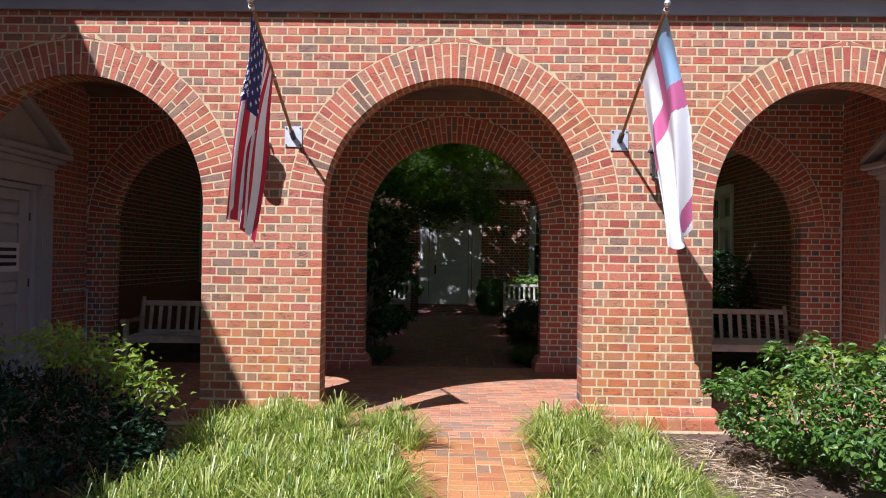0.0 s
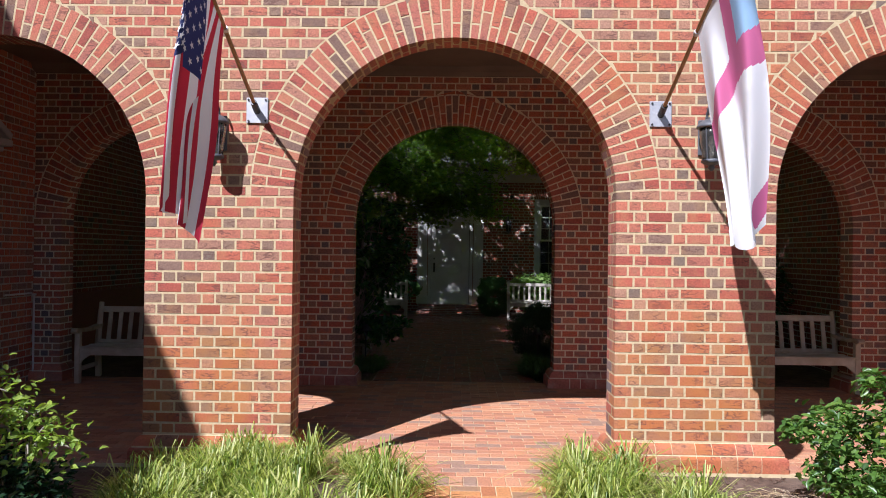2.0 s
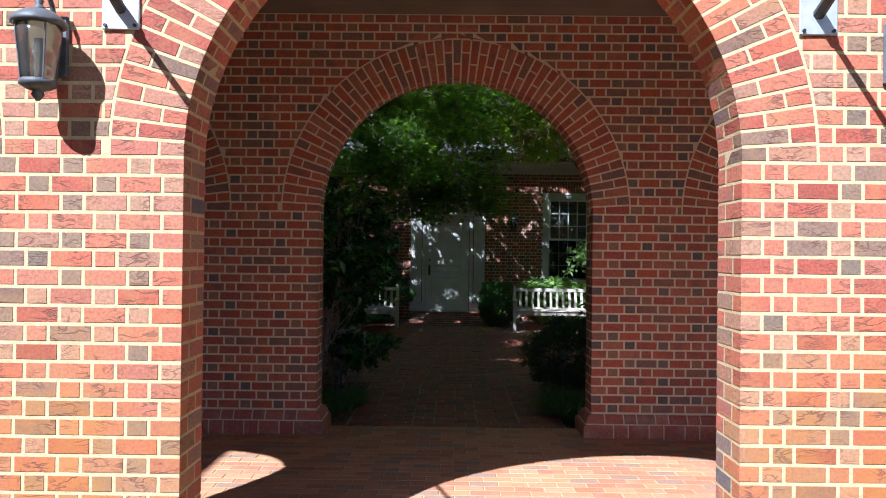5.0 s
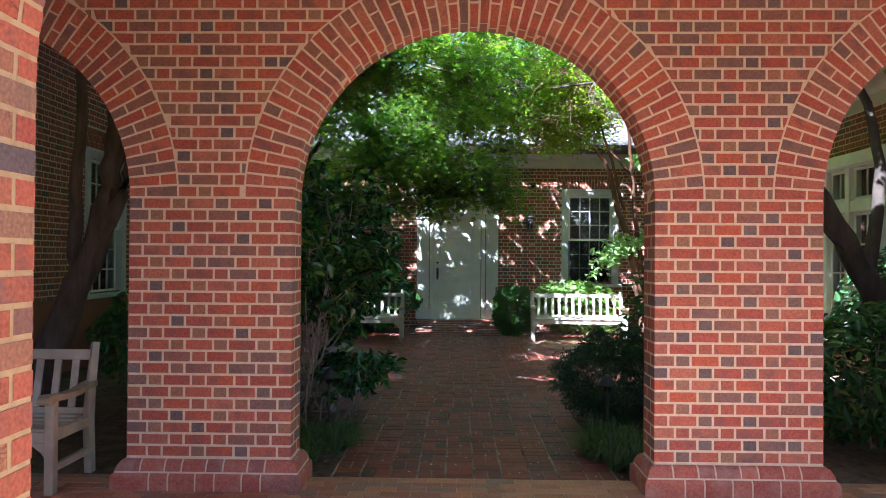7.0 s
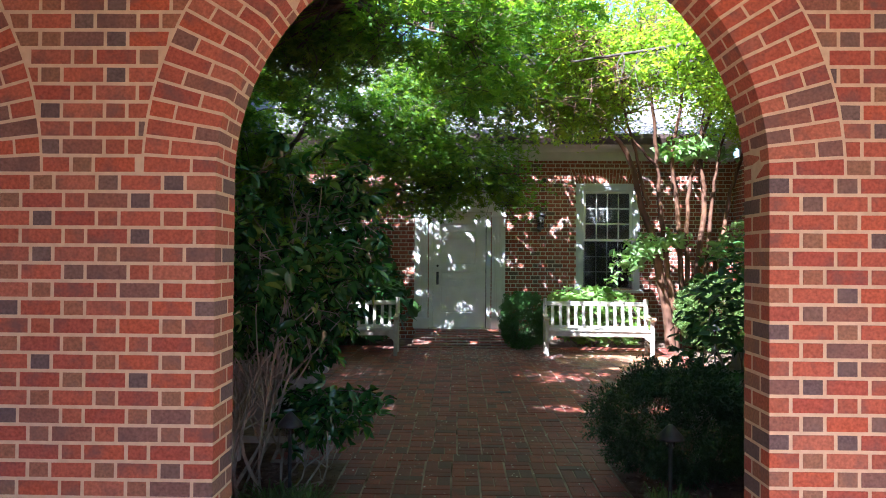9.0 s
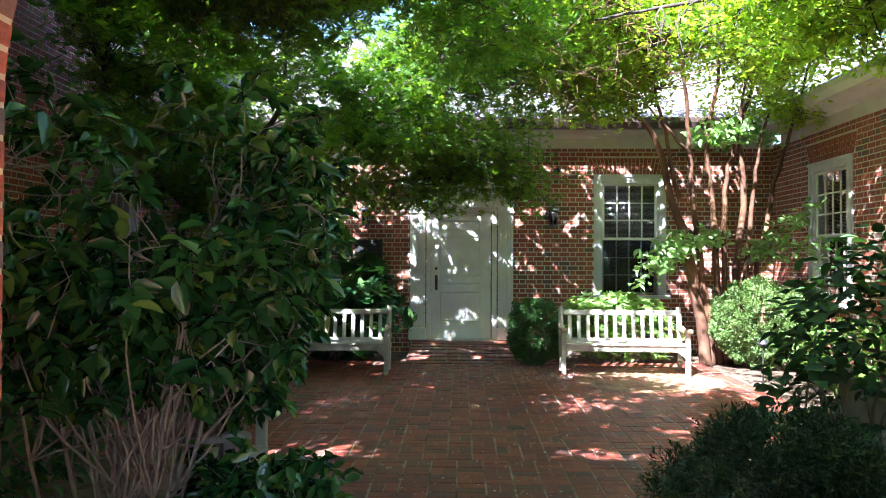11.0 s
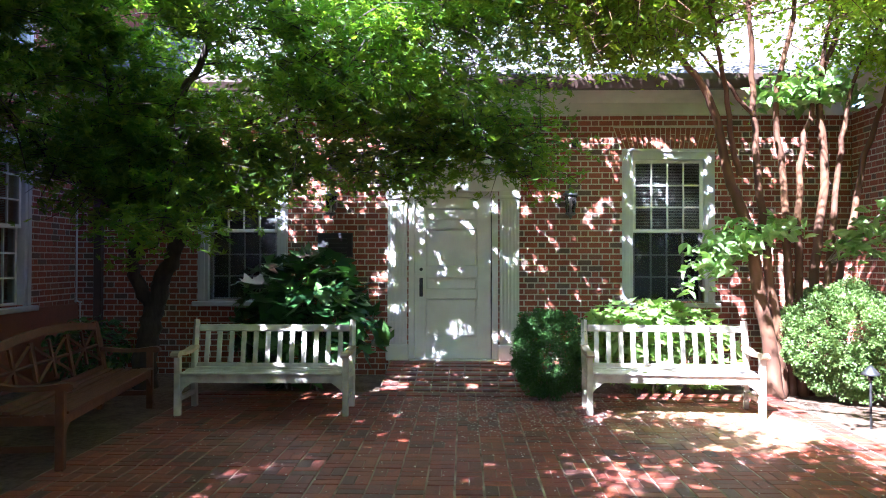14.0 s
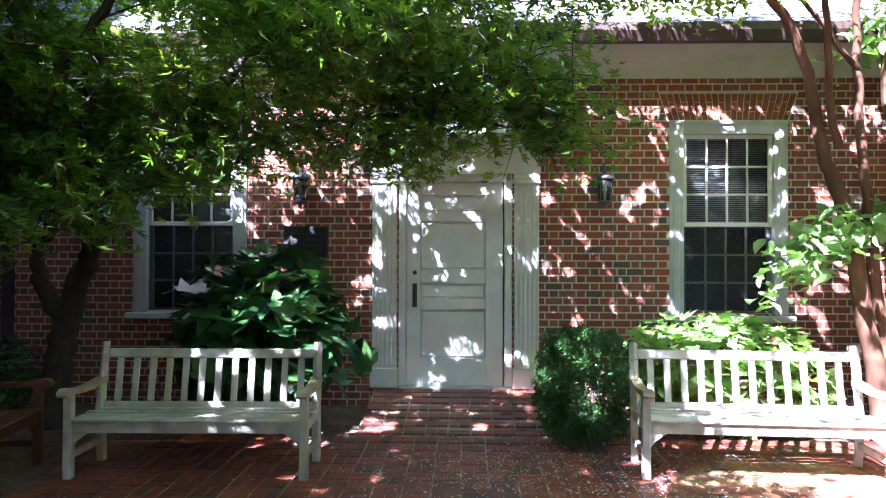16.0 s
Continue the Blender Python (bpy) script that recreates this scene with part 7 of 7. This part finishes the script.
def basket(bricks, x0, x1, y0, y1, unit, height, sand=0.0):
    """Basket weave in columns: pairs of bricks laid across and along by turns."""
    nx, ny = round((x1 - x0) / unit), round((y1 - y0) / unit)
    for i in range(nx):
        for j in range(ny):
            a, b = x0 + i * unit, y0 + j * unit
            s0, s1 = a + sand * RNG.uniform(0.2, 1.2), a + unit - sand * RNG.uniform(0.2, 1.2)
            z = height(b + unit / 2) + RNG.uniform(-0.0025, 0.0025)
            if (i + j) % 2:
                paver(bricks, s0, a + unit / 2, b, b + unit, z)
                paver(bricks, a + unit / 2, s1, b, b + unit, z)
            else:
                paver(bricks, s0, s1, b, b + unit / 2, z)
                paver(bricks, s0, s1, b + unit / 2, b + unit, z)


def running(bricks, x0, x1, y0, y1, length, width):
    ny = round((y1 - y0) / width)
    w = (y1 - y0) / ny
    for j in range(ny):
        x = x0 - (length / 2 if j % 2 else 0)
        while x < x1 - 0.01:
            a, b = max(x, x0), min(x + length, x1)
            if b - a > 0.02:
                paver(bricks, a, b, y0 + j * w, y0 + (j + 1) * w, RNG.uniform(-0.0015, 0.0015))
            x += length


zero = lambda y: 0.0
fb = Bricks(PAVER_ARCADE, 0.004)
running(fb, LEFT_END, RIGHT_END, -0.07, 3.55, 0.205, 0.1)
running(fb, -1.2, 1.2, -0.27, -0.072, 0.205, 0.1)
x = -0.62
while x < 0.78:
    paver(fb, x, x + 0.1, -0.475, -0.272, 0.0)
    x += 0.1
paving("floor_arcade", "arcade floor of red brick pavers in running bond", Shape().box(LEFT_END, RIGHT_END, -0.08, 3.553, -0.06, -0.005).box(-1.21, 1.21, -0.28, -0.08, -0.06, -0.005), fb, (0.2, 0.8, 0), 300, JOINT_FRONT)

pb = Bricks(PAVER_FRONT, 0.004)
basket(pb, -0.415, 0.605, -9.66, -0.48, 0.204, zero)
y = -9.6
while y < -0.5:
    paver(pb, 0.612, 0.715, y, y + 0.205, 0.0)
    paver(pb, -0.525, -0.422, y, y + 0.205, 0.0)
    y += 0.205
paving("path_front", "sunlit brick path in basket weave", Shape().box(-0.53, 0.72, -9.7, -0.283, -0.06, -0.005), pb, (0.1, -1.5, 0), 260, JOINT_FRONT)

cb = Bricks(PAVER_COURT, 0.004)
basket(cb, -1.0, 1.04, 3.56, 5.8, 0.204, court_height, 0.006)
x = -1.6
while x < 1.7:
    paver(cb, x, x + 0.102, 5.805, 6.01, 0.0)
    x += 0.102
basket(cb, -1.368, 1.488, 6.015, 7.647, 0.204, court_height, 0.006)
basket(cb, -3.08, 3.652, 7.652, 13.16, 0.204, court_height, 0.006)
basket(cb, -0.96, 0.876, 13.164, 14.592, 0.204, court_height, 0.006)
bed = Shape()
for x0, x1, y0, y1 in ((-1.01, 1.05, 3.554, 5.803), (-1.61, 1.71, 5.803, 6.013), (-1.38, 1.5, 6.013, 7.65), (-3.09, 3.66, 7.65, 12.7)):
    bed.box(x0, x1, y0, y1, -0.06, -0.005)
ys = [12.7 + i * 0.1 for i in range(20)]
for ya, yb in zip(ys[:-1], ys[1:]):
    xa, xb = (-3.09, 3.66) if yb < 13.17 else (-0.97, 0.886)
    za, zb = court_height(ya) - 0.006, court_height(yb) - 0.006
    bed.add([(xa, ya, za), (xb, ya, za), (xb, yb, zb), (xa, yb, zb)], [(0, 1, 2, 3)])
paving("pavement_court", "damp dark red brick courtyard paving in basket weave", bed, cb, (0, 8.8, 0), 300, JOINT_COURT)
drain = thing("drain_cover", "small dark metal drain cover in the paving", "drain")
part("grate", Shape().box(0.32, 0.50, 8.72, 8.83, FLOOR - 0.01, FLOOR + 0.006, 0.003), DARK_METAL, drain)

# fallen petals and leaf litter on the paving
rng = np.random.default_rng(99)
n = 4200
px = np.concatenate([rng.uniform(-1.2, 1.3, 500), rng.uniform(-3.0, 3.6, 1100), rng.normal(0.9, 0.9, 2600)])
py = np.concatenate([rng.uniform(3.6, 7.6, 500), rng.uniform(7.8, 13.0, 1100), rng.normal(12.2, 0.7, 2600)])
py = np.minimum(py, 14.5)
pz = np.array([court_height(v) for v in py]) + FLOOR + 0.006
v, q = leaf_cloud(rng, np.stack([px, py, pz], 1), np.stack([rng.normal(0, 1, n), rng.normal(0, 1, n), np.zeros(n)], 1), 0.019, 0.6, 0.05, 0.05, 0.0)
v[:, 2] = np.maximum(v[:, 2], np.repeat(pz, 4) - 0.002)
litter = thing("fallen_petals", "pale fallen petals scattered on the paving", "petals", kind="stuff")
joined("petals", litter, [(v, q)], FALLEN)


# bark chips on the bare beds
n = 2600
px = np.concatenate([rng.uniform(1.4, 4.6, 1300), rng.uniform(-4.5, -1.7, 500), rng.uniform(-1.9, -1.05, 400), rng.uniform(1.1, 2.2, 400)])
py = np.concatenate([rng.uniform(-3.6, -0.1, 1300), rng.uniform(-3.6, -0.1, 500), rng.uniform(3.7, 5.7, 400), rng.uniform(3.7, 5.7, 400)])
pz = np.full(n, FLOOR - 0.02)
v, q = leaf_cloud(rng, np.stack([px, py, pz], 1), np.stack([rng.normal(0, 1, n), rng.normal(0, 1, n), np.zeros(n)], 1), 0.045, 0.4, 0.05, 0.08, 0.0)
chips = thing("bark_mulch", "brown bark chips scattered on the bare garden beds", "mulch", kind="stuff")
joined("chips", chips, [(v, q)], CHIP)

# dry straw where the border grass meets the bare soil
n = 1500
px, py = np.concatenate([rng.normal(2.15, 0.2, 1000), rng.normal(0.95, 0.09, 500)]), np.concatenate([rng.uniform(-2.4, -0.5, 1000), rng.uniform(-2.3, -1.2, 500)])
v, q = leaf_cloud(rng, np.stack([px, py, np.full(n, FLOOR) + rng.uniform(-0.025, 0.03, n)], 1), np.stack([rng.normal(0, 1, n), rng.normal(0, 1, n), rng.normal(0, 0.12, n)], 1), 0.13, 0.045, 0.05, 0.02, 0.0)
straw = thing("dry_straw", "dry tan straw lying at the foot of the border grass", "straw", kind="stuff")
joined("stalks", straw, [(v, q)], STRAW)
